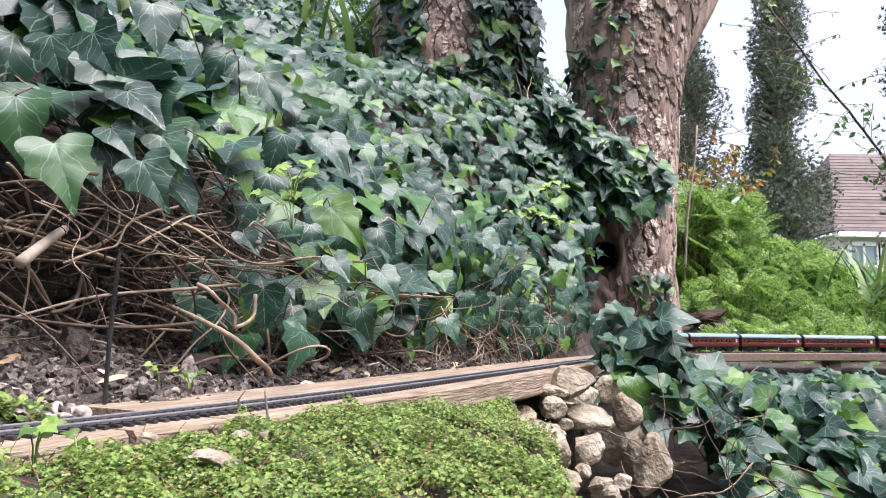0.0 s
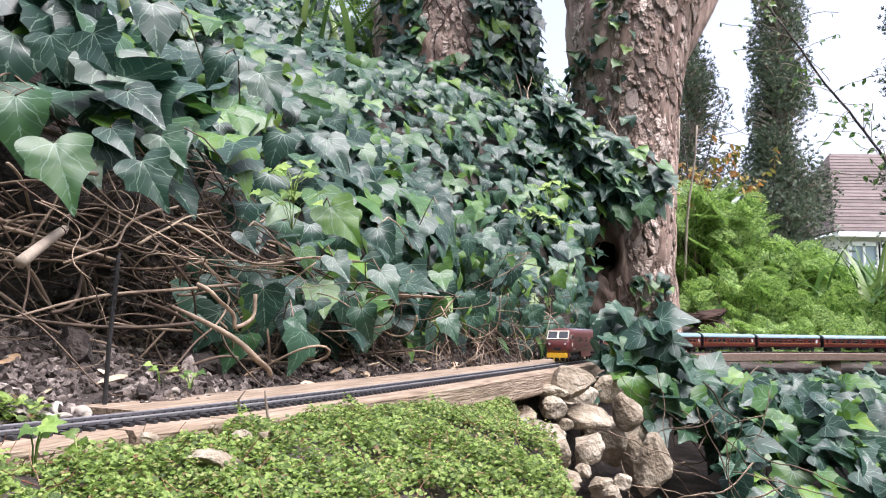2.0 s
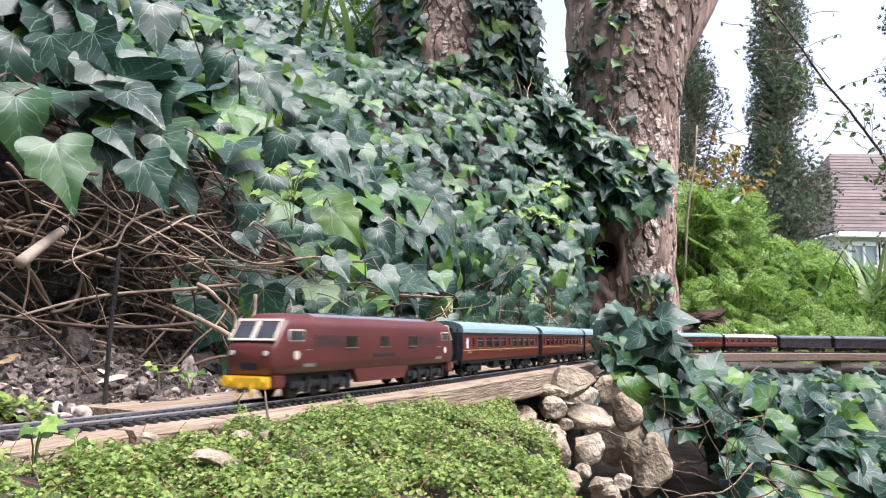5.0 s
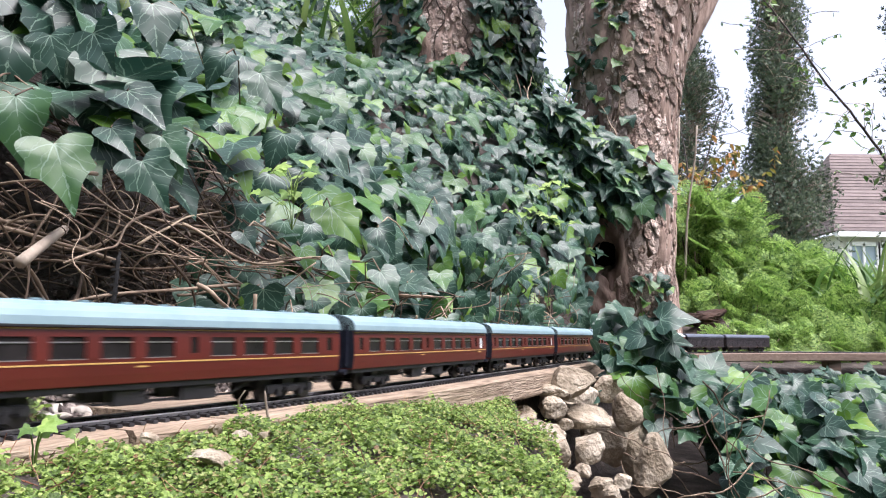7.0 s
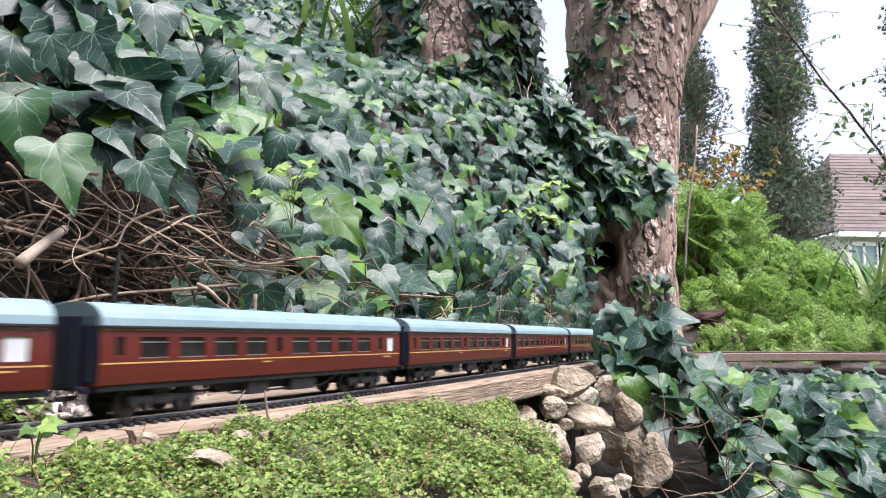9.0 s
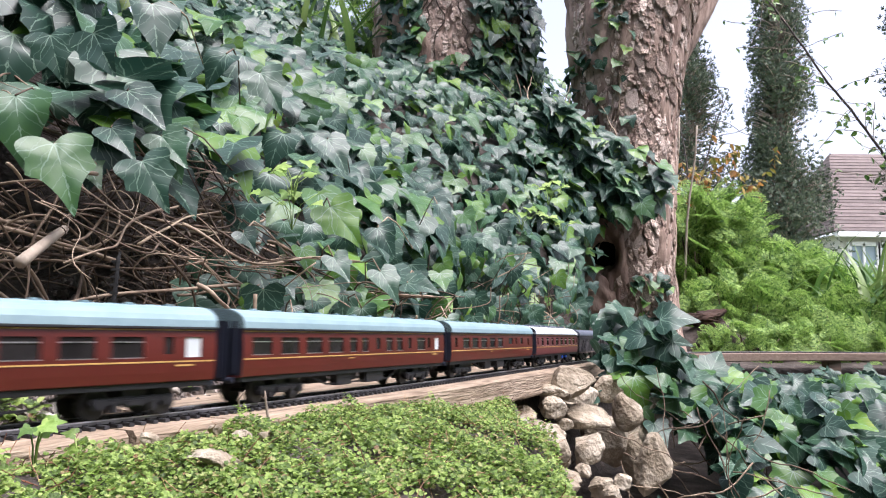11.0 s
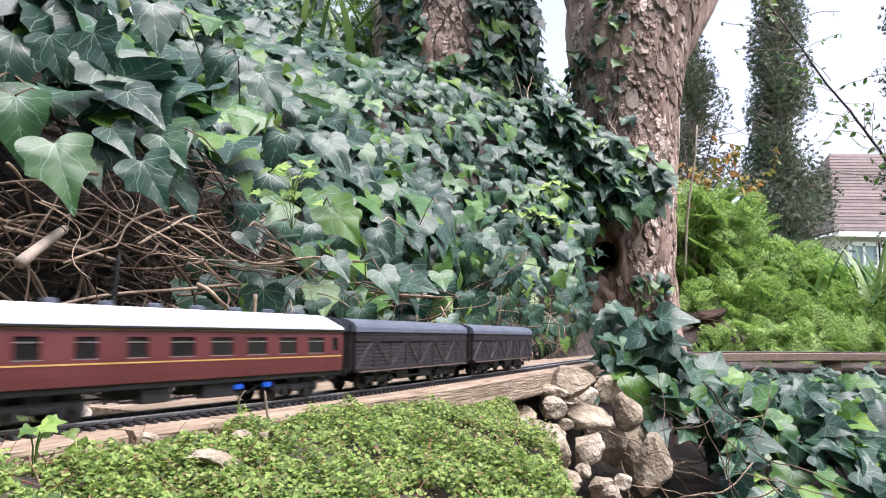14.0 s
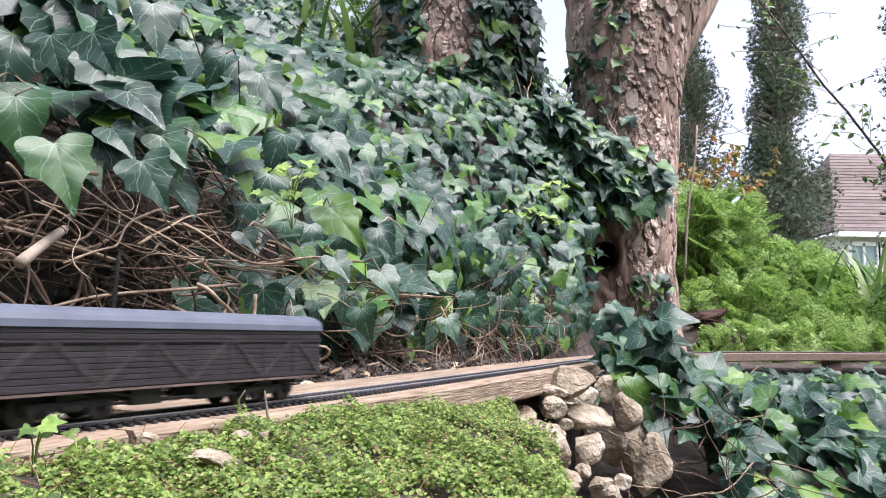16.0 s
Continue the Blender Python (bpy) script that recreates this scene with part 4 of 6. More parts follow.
SHAPES = ((0.9, 0.18, 0.35), (0.6, 0.3, 0.2), (0.35, 0.12, 0.5), (0.75, 0.35, 0.05), (0.2, 0.22, 0.3), (0.7, 0.05, 0.6))
LEAVES = [leaf_shape(i, *q, fine=2) for i, q in enumerate(SHAPES)]
LEAVES_FAR = [leaf_shape(i, *q, fine=1) for i, q in enumerate(SHAPES)]


def place_matrix(p, normal, down, size, roll=0.0):
    """A leaf's pose: its face along normal, its tip as near to down as the face allows."""
    nz = Vector(normal).normalized()
    y = Vector(down) - nz * Vector(down).dot(nz)
    if y.length < 1e-4:
        y = Vector((1, 0, 0)).cross(nz)
    y.normalize()
    x = y.cross(nz)
    m = Matrix((x, y, nz)).transposed().to_4x4()
    return Matrix.Translation(p) @ m @ Matrix.Rotation(roll, 4, "Z") @ Matrix.Scale(size, 4)


def joined(name, shapes, mats, mat, parent=None, smooth=True, kind="", label=""):
    """One mesh from many poses of a few shapes: mats is a list of (shape index, matrix)."""
    vs, fs, uvs, k = [], [], [], 0
    for si, m in mats:
        v, f, uv = shapes[si]
        a = np.array(m)
        vs.append(v @ a[:3, :3].T + a[:3, 3])
        fs += [tuple(i + k for i in fc) for fc in f]
        uvs.append(uv)
        k += len(v)
    return mesh_ob(name, np.concatenate(vs), fs, mat, parent, np.concatenate(uvs), smooth, label, kind)


def slope_normal(x, y, e=0.03):
    z = ground_z([x - e, x + e, x, x], [y, y, y - e, y + e])
    return Vector((-(z[1] - z[0]) / (2 * e), -(z[3] - z[2]) / (2 * e), 1)).normalized()


def scatter(rng, n, s_range, n_range):
    """Random places in the track's own coordinates, with their ground height and slope."""
    s = np.array([rng.uniform(*s_range) for _ in range(n)])
    d = np.array([rng.uniform(*n_range) for _ in range(n)])
    P = [on_track(a, b) for a, b in zip(s, d)]
    x, y = np.array([p.x for p in P]), np.array([p.y for p in P])
    z = ground_z(x, y)
    e = 0.04
    zx = (ground_z(x + e, y) - ground_z(x - e, y)) / (2 * e)
    zy = (ground_z(x, y + e) - ground_z(x, y - e)) / (2 * e)
    nrm = np.stack([-zx, -zy, np.ones(n)], 1)
    nrm /= np.linalg.norm(nrm, axis=1)[:, None]
    return s, d, x, y, z, nrm


def ivy_height(s, d):
    """Hem of the ivy, its thickness over the bank and the height at which its hem hangs clear of the soil."""
    k = float(smooth_step(0.05, 0.33, s))
    far_left = 1 - float(smooth_step(-0.22, -0.02, s))
    hem = 0.205 - 0.02 * far_left - 0.075 * k - 0.02 * float(smooth_step(0.3, 0.7, s))
    # a shadowed gap under the leaves along the middle of the bank
    hang = 0.178 - 0.133 * k + 0.045 * float(smooth_step(0.08, 0.2, s)) * (1 - float(smooth_step(0.75, 1.0, s)))
    return hem, 0.085 * float(smooth_step(hem - 0.03, hem + 0.06, d)) + 0.02, hang + 0.98 * (d - hem)


def gz_at(p):
    return float(ground_z(p.x, p.y)[0])


def build_ivy_bank():
    rng = random.Random(11)
    ivy = tagged(new("ivy"), "dense dark green ivy with pale veins covering the bank", "ivy")
    near, rest = [], []
    s, d, x, y, z, nrm = scatter(rng, 10000, (-0.5, 2.4), (0.05, 1.5))
    for i in range(len(s)):
        if x[i] - 0.3 * y[i] > (-0.2 if z[i] < 0.34 else -0.13) or d[i] < 0.1:
            continue
        hem, thick, hang = ivy_height(s[i], d[i])
        if d[i] < hem + rng.uniform(-0.02, 0.03):
            continue
        if s[i] < 0.35 and rng.random() < 0.3:
            continue
        lay = rng.random() ** 0.6
        p = Vector((x[i], y[i], z[i])) + Vector(nrm[i]) * thick * lay
        p.z = max(p.z, hang + (0.035 * math.sin(s[i] * 19) + 0.02 * math.sin(s[i] * 47)) * (s[i] < 0.4) - 0.05 * (1 - lay))
        if y[i] < 0.575 and x[i] > -0.45:
            continue
        if p.z < 0.36 and x[i] / y[i] > 0.168 and y[i] > 1.1:
            continue
        size = rng.uniform(0.028, 0.06) * (1.12 - 0.2 * float(smooth_step(0.0, 0.5, s[i])))
        # leaves turn outwards from the bank and up to the light, tips hanging
        tip = 0.25 * float(smooth_step(0.3, 0.8, s[i]))
        out = Vector((0.5 + rng.gauss(0, 0.4), -0.66 - 0.5 * tip + rng.gauss(0, 0.38), 0.72 + rng.gauss(0, 0.36)))
        if d[i] < hem + 0.1 and s[i] > 0.4:
            out.z *= 0.3
            size *= 0.75
        down = Vector((0.25 + rng.uniform(-0.7, 0.7), -0.2 + rng.uniform(-0.5, 0.3), -1))
        rest.append((s[i], lay, (rng.randrange(6), place_matrix(p, out, down, size))))
    # extra inner leaves, added to roof and shade the hollow under the hem
    for _ in range(700):
        a, b = rng.uniform(-0.5, 0.2), rng.uniform(0.3, 0.55)
        hem, thick, hang = ivy_height(a, b)
        p = on_track(a, b, hang + rng.uniform(-0.03, 0.0))
        if p.y < 0.68:
            continue
        out = Vector((rng.gauss(0, 0.5), -0.3 + rng.gauss(0, 0.5), 1))
        rest.append((a, 0.0, (rng.randrange(6), place_matrix(p, out, (rng.uniform(-1, 1), rng.uniform(-1, 1), -0.5), rng.uniform(0.04, 0.065)))))
    # single leaves hanging below the hem
    for _ in range(300):
        a, b = rng.uniform(0.1, 1.1), rng.uniform(0.12, 0.22)
        p = on_track(a, b)
        lo = gz_at(p)
        p.z = lo + rng.uniform(0.03, 0.1)
        out = Vector((0.3 + rng.gauss(0, 0.4), -0.8 + rng.gauss(0, 0.3), 0.4 + rng.gauss(0, 0.4)))
        rest.append((a, 1.0, (rng.randrange(6), place_matrix(p, out, (rng.uniform(-0.6, 0.6), -0.2, -1), rng.uniform(0.018, 0.042)))))
    # the leaves nearest to the line's near end are pieces of their own
    rest.sort(key=lambda r: r[0] - 0.3 * r[1])
    meshes = []
    for k, (v, f, uv) in enumerate(LEAVES):
        o = mesh_ob("leaf", v, f, "ivy", None, uv, True)
        meshes.append(o.data)
        bpy.data.objects.remove(o)
    for _, _, (k, m) in rest[:260]:
        o = new("leaf", meshes[k])
        o.parent = ivy
        o.matrix_basis = m
    joined("foliage", LEAVES_FAR, [r[2] for r in rest[260:]], "ivy", ivy, kind="stuff")
    return ivy, meshes


IVY, IVY_MESHES = build_ivy_bank()



# leaves that stand out at the front of the bank: stalk end, tip, shape
FRONT_LEAVES = (
    (-0.305, 0.54, 0.264, -0.289, 0.528, 0.224, 0),
    (-0.267, 0.53, 0.262, -0.241, 0.518, 0.22, 3),
    (-0.304, 0.5, 0.203, -0.287, 0.488, 0.146, 2),
    (-0.274, 0.5, 0.168, -0.247, 0.488, 0.116, 0),
    (-0.243, 0.54, 0.221, -0.204, 0.528, 0.189, 1),
    (-0.22, 0.52, 0.161, -0.193, 0.508, 0.122, 0),
    (-0.233, 0.55, 0.295, -0.217, 0.538, 0.247, 4),
    (-0.223, 0.56, 0.191, -0.194, 0.548, 0.16, 3),
    (-0.249, 0.53, 0.189, -0.223, 0.518, 0.162, 1),
    (-0.181, 0.58, 0.267, -0.199, 0.568, 0.236, 2),
    (-0.163, 0.62, 0.265, -0.137, 0.608, 0.226, 0),
    (-0.11, 0.7, 0.16, -0.071, 0.688, 0.119, 0),
    (-0.064, 0.7, 0.141, -0.042, 0.688, 0.111, 2),
    (-0.057, 0.66, 0.095, -0.035, 0.648, 0.063, 1),
    (-0.007, 0.85, 0.191, 0.014, 0.838, 0.161, 4),
    (-0.112, 0.68, 0.223, -0.086, 0.668, 0.184, 1),
    (-0.1, 0.66, 0.107, -0.08, 0.648, 0.081, 3),
    (-0.118, 0.58, 0.051, -0.104, 0.568, 0.04, 4),
    (-0.075, 0.68, 0.062, -0.065, 0.668, 0.028, 2),
    (0.005, 0.78, 0.055, 0.02, 0.768, 0.027, 0),
    (-0.172, 0.62, 0.123, -0.156, 0.608, 0.104, 3),
    (-0.035, 0.72, 0.089, 0.001, 0.708, 0.08, 1),
)


def build_front_leaves():
    rng = random.Random(19)
    for x0, y0, z0, x1, y1, z1, k in FRONT_LEAVES:
        a, b = Vector((x0, y0, z0)), Vector((x1, y1, z1))
        d = (b - a).normalized()
        n = Vector((0.15 + rng.gauss(0, 0.2), -0.75 + rng.gauss(0, 0.15), 0.6))
        n -= d * n.dot(d)
        o = new("leaf", IVY_MESHES[k])
        o.parent = IVY
        o.matrix_basis = place_matrix(a, n, d, (b - a).length * 0.88) @ Matrix.Diagonal((0.84, 1, 1, 1))
        g = Geo()
        back = a + Vector((rng.uniform(-0.02, 0.02), 0.05, 0.012))
        g.tube([a, a.lerp(back, 0.5) + Vector((0, 0, 0.008)), back, back + Vector((rng.uniform(-0.02, 0.02), 0.06, -0.02))], 0.0007, 5)
        g.ob("petiole", "stem", IVY, smooth=True)


build_front_leaves()


# ---------------------------------------------------------------- tree trunks
HOLE = Vector((0.462, 2.105, 0.275))


def build_trunk(name, rows, label, seed, hole=None):
    """A trunk from rows of (x, y, z, radius), with flaking bark plates as relief."""
    root = tagged(new(name), label, "tree")
    rows = np.array(rows, dtype=float)
    zs = np.linspace(rows[0, 2], rows[-1, 2], 150)
    cx, cy, r = (np.interp(zs, rows[:, 2], rows[:, i]) for i in (0, 1, 3))
    n = 140
    V = []
    for k, z in enumerate(zs):
        for j in range(n):
            a = 2 * math.pi * j / n
            q = Vector((math.cos(a) * 2.2, math.sin(a) * 2.2, z * 3.2))
            pl = noise.voronoi(q * 2.6 + Vector((seed, 0, 0)))[0]
            plate = min(1.0, (pl[1] - pl[0]) * 3.0)
            rr = r[k] * (1 + 0.05 * noise.noise(q * 0.9) + 0.03 * math.sin(3 * a + seed)) + 0.011 * plate + 0.004 * noise.noise(q * 9)
            if hole is not None:
                p = Vector((cx[k] + rr * math.cos(a), cy[k] + rr * math.sin(a), z)) - hole
                q = math.sqrt((p.x / 0.042) ** 2 + (p.y / 0.07) ** 2 + (p.z / 0.058) ** 2) + 0.15 * noise.noise(p * 40)
                rr += 0.016 * math.exp(-((q - 1.25) / 0.28) ** 2) - 0.085 * (1 - float(smooth_step(0.55, 1.05, q)))
            V.append((cx[k] + rr * math.cos(a), cy[k] + rr * math.sin(a), z))
    F = [(k * n + j, k * n + (j + 1) % n, (k + 1) * n + (j + 1) % n, (k + 1) * n + j) for k in range(len(zs) - 1) for j in range(n)]
    mesh_ob("trunk", V, F, "bark", root, smooth=True)
    return root



tree_a = build_trunk("tree", [(0.56, 2.2, -0.15, 0.2), (0.555, 2.2, 0.05, 0.145), (0.552, 2.2, 0.25, 0.135), (0.562, 2.2, 0.5, 0.135), (0.565, 2.2, 0.73, 0.145), (0.568, 2.2, 0.98, 0.18), (0.6, 2.22, 1.12, 0.215), (0.62, 2.25, 2.6, 0.2)],
                     "thick tree trunk with pinkish brown flaking bark", 3.0, HOLE)
tree_b = build_trunk("tree", [(0.03, 2.8, 0.3, 0.36), (0.03, 2.8, 0.8, 0.315), (0.02, 2.8, 1.3, 0.31), (0.0, 2.8, 2.8, 0.28)], "thick tree trunk wrapped in ivy on the bank", 8.0)


def plate_mesh(seed):
    """A flake of bark, thin, curved, with a ragged outline."""
    rng = random.Random(seed)
    n = 9
    o = []
    for j in range(n):
        a = 2 * math.pi * j / n
        r = rng.uniform(0.65, 1.1)
        o.append((0.42 * r * math.cos(a), r * 0.62 * math.sin(a)))
    v = [(x, y, 0.10 + 0.05 * rng.random() - 0.3 * x * x) for x, y in o] + [(x * 1.06, y * 1.06, -0.1 - 0.3 * x * x) for x, y in o] + [(0, 0, 0.16)]
    f = [(j, (j + 1) % n, 2 * n) for j in range(n)] + [(j + n, (j + 1) % n + n, (j + 1) % n, j) for j in range(n)]
    me = bpy.data.meshes.new("bark_flake")
    me.from_pydata(v, [], f)
    me.materials.append(M["flake"])
    return me


def bark_flakes(tree, count, rows, z_range, a_range, seed):
    rng = random.Random(seed)
    shapes = [plate_mesh(seed + k) for k in range(6)]
    for _ in range(count):
        z, a = rng.uniform(*z_range), rng.uniform(*a_range)
        cx, cy, r = (float(np.interp(z, [q[2] for q in rows], [q[i] for q in rows])) for i in (0, 1, 3))
        out = Vector((math.cos(a), math.sin(a), rng.uniform(-0.08, 0.1)))
        p = Vector((cx, cy, z)) + Vector((math.cos(a), math.sin(a), 0)) * (r + 0.006)
        if (p - HOLE).length < 0.085:
            continue
        o = new("bark_flake", rng.choice(shapes))
        o.parent = tree
        o.matrix_basis = place_matrix(p, out, (rng.uniform(-0.25, 0.25), 0, -1), rng.uniform(0.04, 0.085)) @ Matrix.Diagonal((0.7, 1.0, 0.2, 1))


ROWS_A = [(0.555, 2.2, 0.05, 0.145), (0.552, 2.2, 0.25, 0.135), (0.562, 2.2, 0.5, 0.135), (0.565, 2.2, 0.73, 0.145), (0.568, 2.2, 0.98, 0.18), (0.6, 2.22, 1.12, 0.215), (0.62, 2.25, 2.6, 0.2)]
ROWS_B = [(0.03, 2.8, 0.3, 0.36), (0.03, 2.8, 0.8, 0.315), (0.02, 2.8, 1.3, 0.31), (0.0, 2.8, 2.8, 0.28)]
def bark_scales(tree, count, rows, z_range, a_range, seed):
    """Smaller scales of bark, too many to pick apart."""
    rng = random.Random(seed)
    shapes = []
    for k in range(6):
        me = plate_mesh(seed + 40 + k)
        v = np.array([q.co[:] for q in me.vertices])
        shapes.append((v, [tuple(q.vertices) for q in me.polygons], v[:, :2]))
    mats = []
    for _ in range(count):
        z, a = rng.uniform(*z_range), rng.uniform(*a_range)
        cx, cy, r = (float(np.interp(z, [q[2] for q in rows], [q[i] for q in rows])) for i in (0, 1, 3))
        out = Vector((math.cos(a), math.sin(a), rng.uniform(-0.15, 0.2)))
        p = Vector((cx, cy, z)) + Vector((math.cos(a), math.sin(a), 0)) * (r + 0.006 + 0.004 * rng.random())
        if (p - HOLE).length < 0.08:
            continue
        mats.append((rng.randrange(6), place_matrix(p, out, (rng.uniform(-0.3, 0.3), 0, -1), rng.uniform(0.016, 0.05)) @ Matrix.Diagonal((0.6, 1.0, 0.22, 1))))
    joined("bark_scale_mass", shapes, mats, "flake", tree, smooth=False, kind="stuff")


bark_scales(tree_a, 1500, ROWS_A, (0.05, 1.2), (-2.85, 0.15), 61)
bark_scales(tree_b, 900, ROWS_B, (0.8, 1.5), (-2.9, -0.2), 62)
bark_flakes(tree_a, 300, ROWS_A, (0.06, 1.2), (-2.75, 0.1), 31)
bark_flakes(tree_b, 150, ROWS_B, (0.8, 1.5), (-2.9, -0.2), 47)
# limb that leaves the nearer trunk, and the hollow at its foot
g = Geo()
g.tube([(0.62, 2.22, 0.78), (0.69, 2.24, 0.95), (0.78, 2.27, 1.12), (0.92, 2.32, 1.4), (1.1, 2.4, 1.9)], [0.08, 0.09, 0.095, 0.09, 0.07], 20)
g.ob("limb", "bark", tree_a, smooth=True)
rng = random.Random(5)
bm = bmesh.new()
bmesh.ops.create_icosphere(bm, subdivisions=4, radius=1)
for v in bm.verts:
    k = 1 + 0.35 * noise.noise(v.co * 2.1 + Vector((4, 0, 0)))
    v.co = Vector((v.co.x * 0.055 * k, v.co.y * 0.05 * k, v.co.z * 0.075 * k)) + Vector((0.447, 2.1, 0.155))
g = Geo()
g.bm(bm)
g.ob("burr", "bark", tree_a, smooth=True, label="knobbly burr at the foot of the trunk")
# lining of the hollow, its shade put into a near-black colour
bm = bmesh.new()
bmesh.ops.create_icosphere(bm, subdivisions=4, radius=1)
for v in bm.verts:
    k = 1 + 0.2 * noise.noise(v.co * 1.7)
    v.co = Vector((v.co.x * 0.04 * k, v.co.y * 0.02 * k, v.co.z * 0.056 * k)) + Vector((0.478, 2.148, 0.275))
g = Geo()
g.bm(bm)
g.ob("hollow", "darkhole", tree_a, smooth=True, label="near-black lining painted as the shade inside the trunk's hollow")


def smooth_path(rng, p, d, n, step, turn, lift=0.0):
    pts, d = [Vector(p)], Vector(d).normalized()
    for _ in range(n):
        d = (d + Vector((rng.uniform(-1, 1), rng.uniform(-1, 1), rng.uniform(-1, 1) + lift)) * turn).normalized()
        pts.append(pts[-1] + d * step)
    return pts


def trunk_ivy(rows, items, seed, name, label):
    """Ivy climbing a trunk: bands of (count, heights, angles, thickness, leaf size)."""
    rng = random.Random(seed)
    root = tagged(new(name), label, "ivy")
    mats = []
    stems = Geo()
    for count, zr, ar, thick, size in items:
        for _ in range(count):
            z, a = rng.uniform(*zr), rng.uniform(*ar)
            cx, cy, r = (float(np.interp(z, [q[2] for q in rows], [q[i] for q in rows])) for i in (0, 1, 3))
            out = Vector((math.cos(a), math.sin(a), 0))
            p = Vector((cx, cy, z)) + out * (r + 0.012 + thick * rng.random())
            nn = out * 0.7 + Vector((0.25 + rng.gauss(0, 0.4), -0.4 + rng.gauss(0, 0.35), 0.75 + rng.gauss(0, 0.4)))
            mats.append((rng.randrange(6), place_matrix(p, nn, (rng.uniform(-0.6, 0.6), rng.uniform(-0.3, 0.3), -1), size * rng.uniform(0.65, 1.2))))
        for _ in range(max(2, count // 30)):
            a, z = rng.uniform(*ar), zr[0]
            pts = []
            while z < zr[1]:
                cx, cy, r = (float(np.interp(z, [q[2] for q in rows], [q[i] for q in rows])) for i in (0, 1, 3))
                pts.append((cx + (r + 0.01) * math.cos(a), cy + (r + 0.01) * math.sin(a), z))
                z += 0.03
                a += rng.uniform(-0.08, 0.08)
            if len(pts) > 2:
                stems.tube(pts, 0.0025, 5)
    joined("foliage", LEAVES_FAR, mats, "ivy", root, kind="stuff")
    stems.ob("stem_mass", "stem", root, smooth=True, kind="stuff")


trunk_ivy(ROWS_A, [(24, (0.62, 0.9), (-3.1, -2.4), 0.02, 0.042), (40, (0.66, 1.15), (-2.4, -1.7), 0.012, 0.035), (45, (0.05, 0.22), (-1.7, -0.9), 0.02, 0.03)], 21,
          "ivy", "ivy climbing the foot of the nearer trunk")


def build_drape():
    """Ivy that spills off the bank and hangs against the nearer trunk."""
    rng = random.Random(64)
    root = tagged(new("ivy"), "thick glossy ivy drape hanging against the nearer trunk", "ivy")
    mats, stems = [], Geo()
    while len(mats) < 900:
        x, z = rng.uniform(0.2, 0.605), rng.uniform(0.1, 0.72)
        hi = float(np.interp(x, (0.2, 0.34, 0.43, 0.51, 0.61, 0.63), (0.74, 0.7, 0.64, 0.57, 0.49, 0.46)))
        lo = float(np.interp(x, (0.33, 0.36, 0.39, 0.52, 0.6, 0.63), (0.1, 0.28, 0.375, 0.375, 0.43, 0.46)))
        if not lo - 0.02 * rng.random() < z < hi + 0.03 * (rng.random() - 0.5):
            continue
        y = 1.88 + 0.3 * max(0.0, z - 0.35) + 0.11 * rng.random() ** 1.5 + 0.03 * math.sin(x * 40 + z * 25)
        nn = Vector((0.3 + rng.gauss(0, 0.3), -0.85 + rng.gauss(0, 0.28), 0.7 + rng.gauss(0, 0.28)))
        mats.append((rng.randrange(6), place_matrix((x, y, z), nn, (rng.uniform(-0.6, 0.7), rng.uniform(-0.4, 0.2), -1), rng.uniform(0.036, 0.062))))
        if rng.random() < 0.12:
            stems.tube(smooth_path(rng, (x, y + 0.01, z), (rng.uniform(-0.4, 0.4), 0.5, rng.uniform(-0.3, 0.8)), 9, 0.018, 0.25), 0.0018, 5)
    joined("foliage", LEAVES, mats, "ivy", root, kind="stuff")
    stems.ob("stem_mass", "stem", root, smooth=True, kind="stuff")


build_drape()
trunk_ivy(ROWS_B, [(420, (0.75, 1.02), (-2.9, -0.3), 0.07, 0.058), (260, (0.9, 1.5), (-1.35, -0.2), 0.035, 0.06), (120, (0.9, 1.5), (-2.4, -1.9), 0.03, 0.055)], 22,
          "ivy", "ivy hanging round the far trunk")


# ---------------------------------------------------------------- bank: stems, clods, stones, litter
def keep_clear(pts, gap=0.048, above=0.003):
    """Keep a stem over the ground and out of the trains' way."""
    out = []
    for p in pts:
        s, n = to_track(p.x, p.y)
        if -0.06 < n[0] < gap:
            p = on_track(s[0], gap, p.z)
        z = float(ground_z(p.x, p.y)[0])
        if n[0] > 0 and s[0] < 0.45:
            p.z = min(p.z, max(z + above, ivy_height(s[0], max(n[0], 0.15))[2] - 0.03))
        out.append(Vector((p.x, p.y, max(p.z, z + above))))
    for _ in range(3):
        out = [out[0]] + [(out[i - 1] + out[i] * 2 + out[i + 1]) / 4 for i in range(1, len(out) - 1)] + [out[-1]]
    return out


def curly_path(rng, p, d, n, step, bend):
    """A stem that curls: its bend turns slowly along its length."""
    pts, d = [Vector(p)], Vector(d).normalized()
    axis = Vector((rng.gauss(0, 1), rng.gauss(0, 1), rng.gauss(0, 1))).normalized()
    k = rng.uniform(-bend, bend)
    for _ in range(n):
        axis = (axis + Vector((rng.gauss(0, 1), rng.gauss(0, 1), rng.gauss(0, 1))) * 0.35).normalized()
        k = 0.8 * k + 0.35 * rng.uniform(-bend, bend)
        d = (Matrix.Rotation(k, 3, axis) @ d).normalized()
        pts.append(pts[-1] + d * step)
    return pts


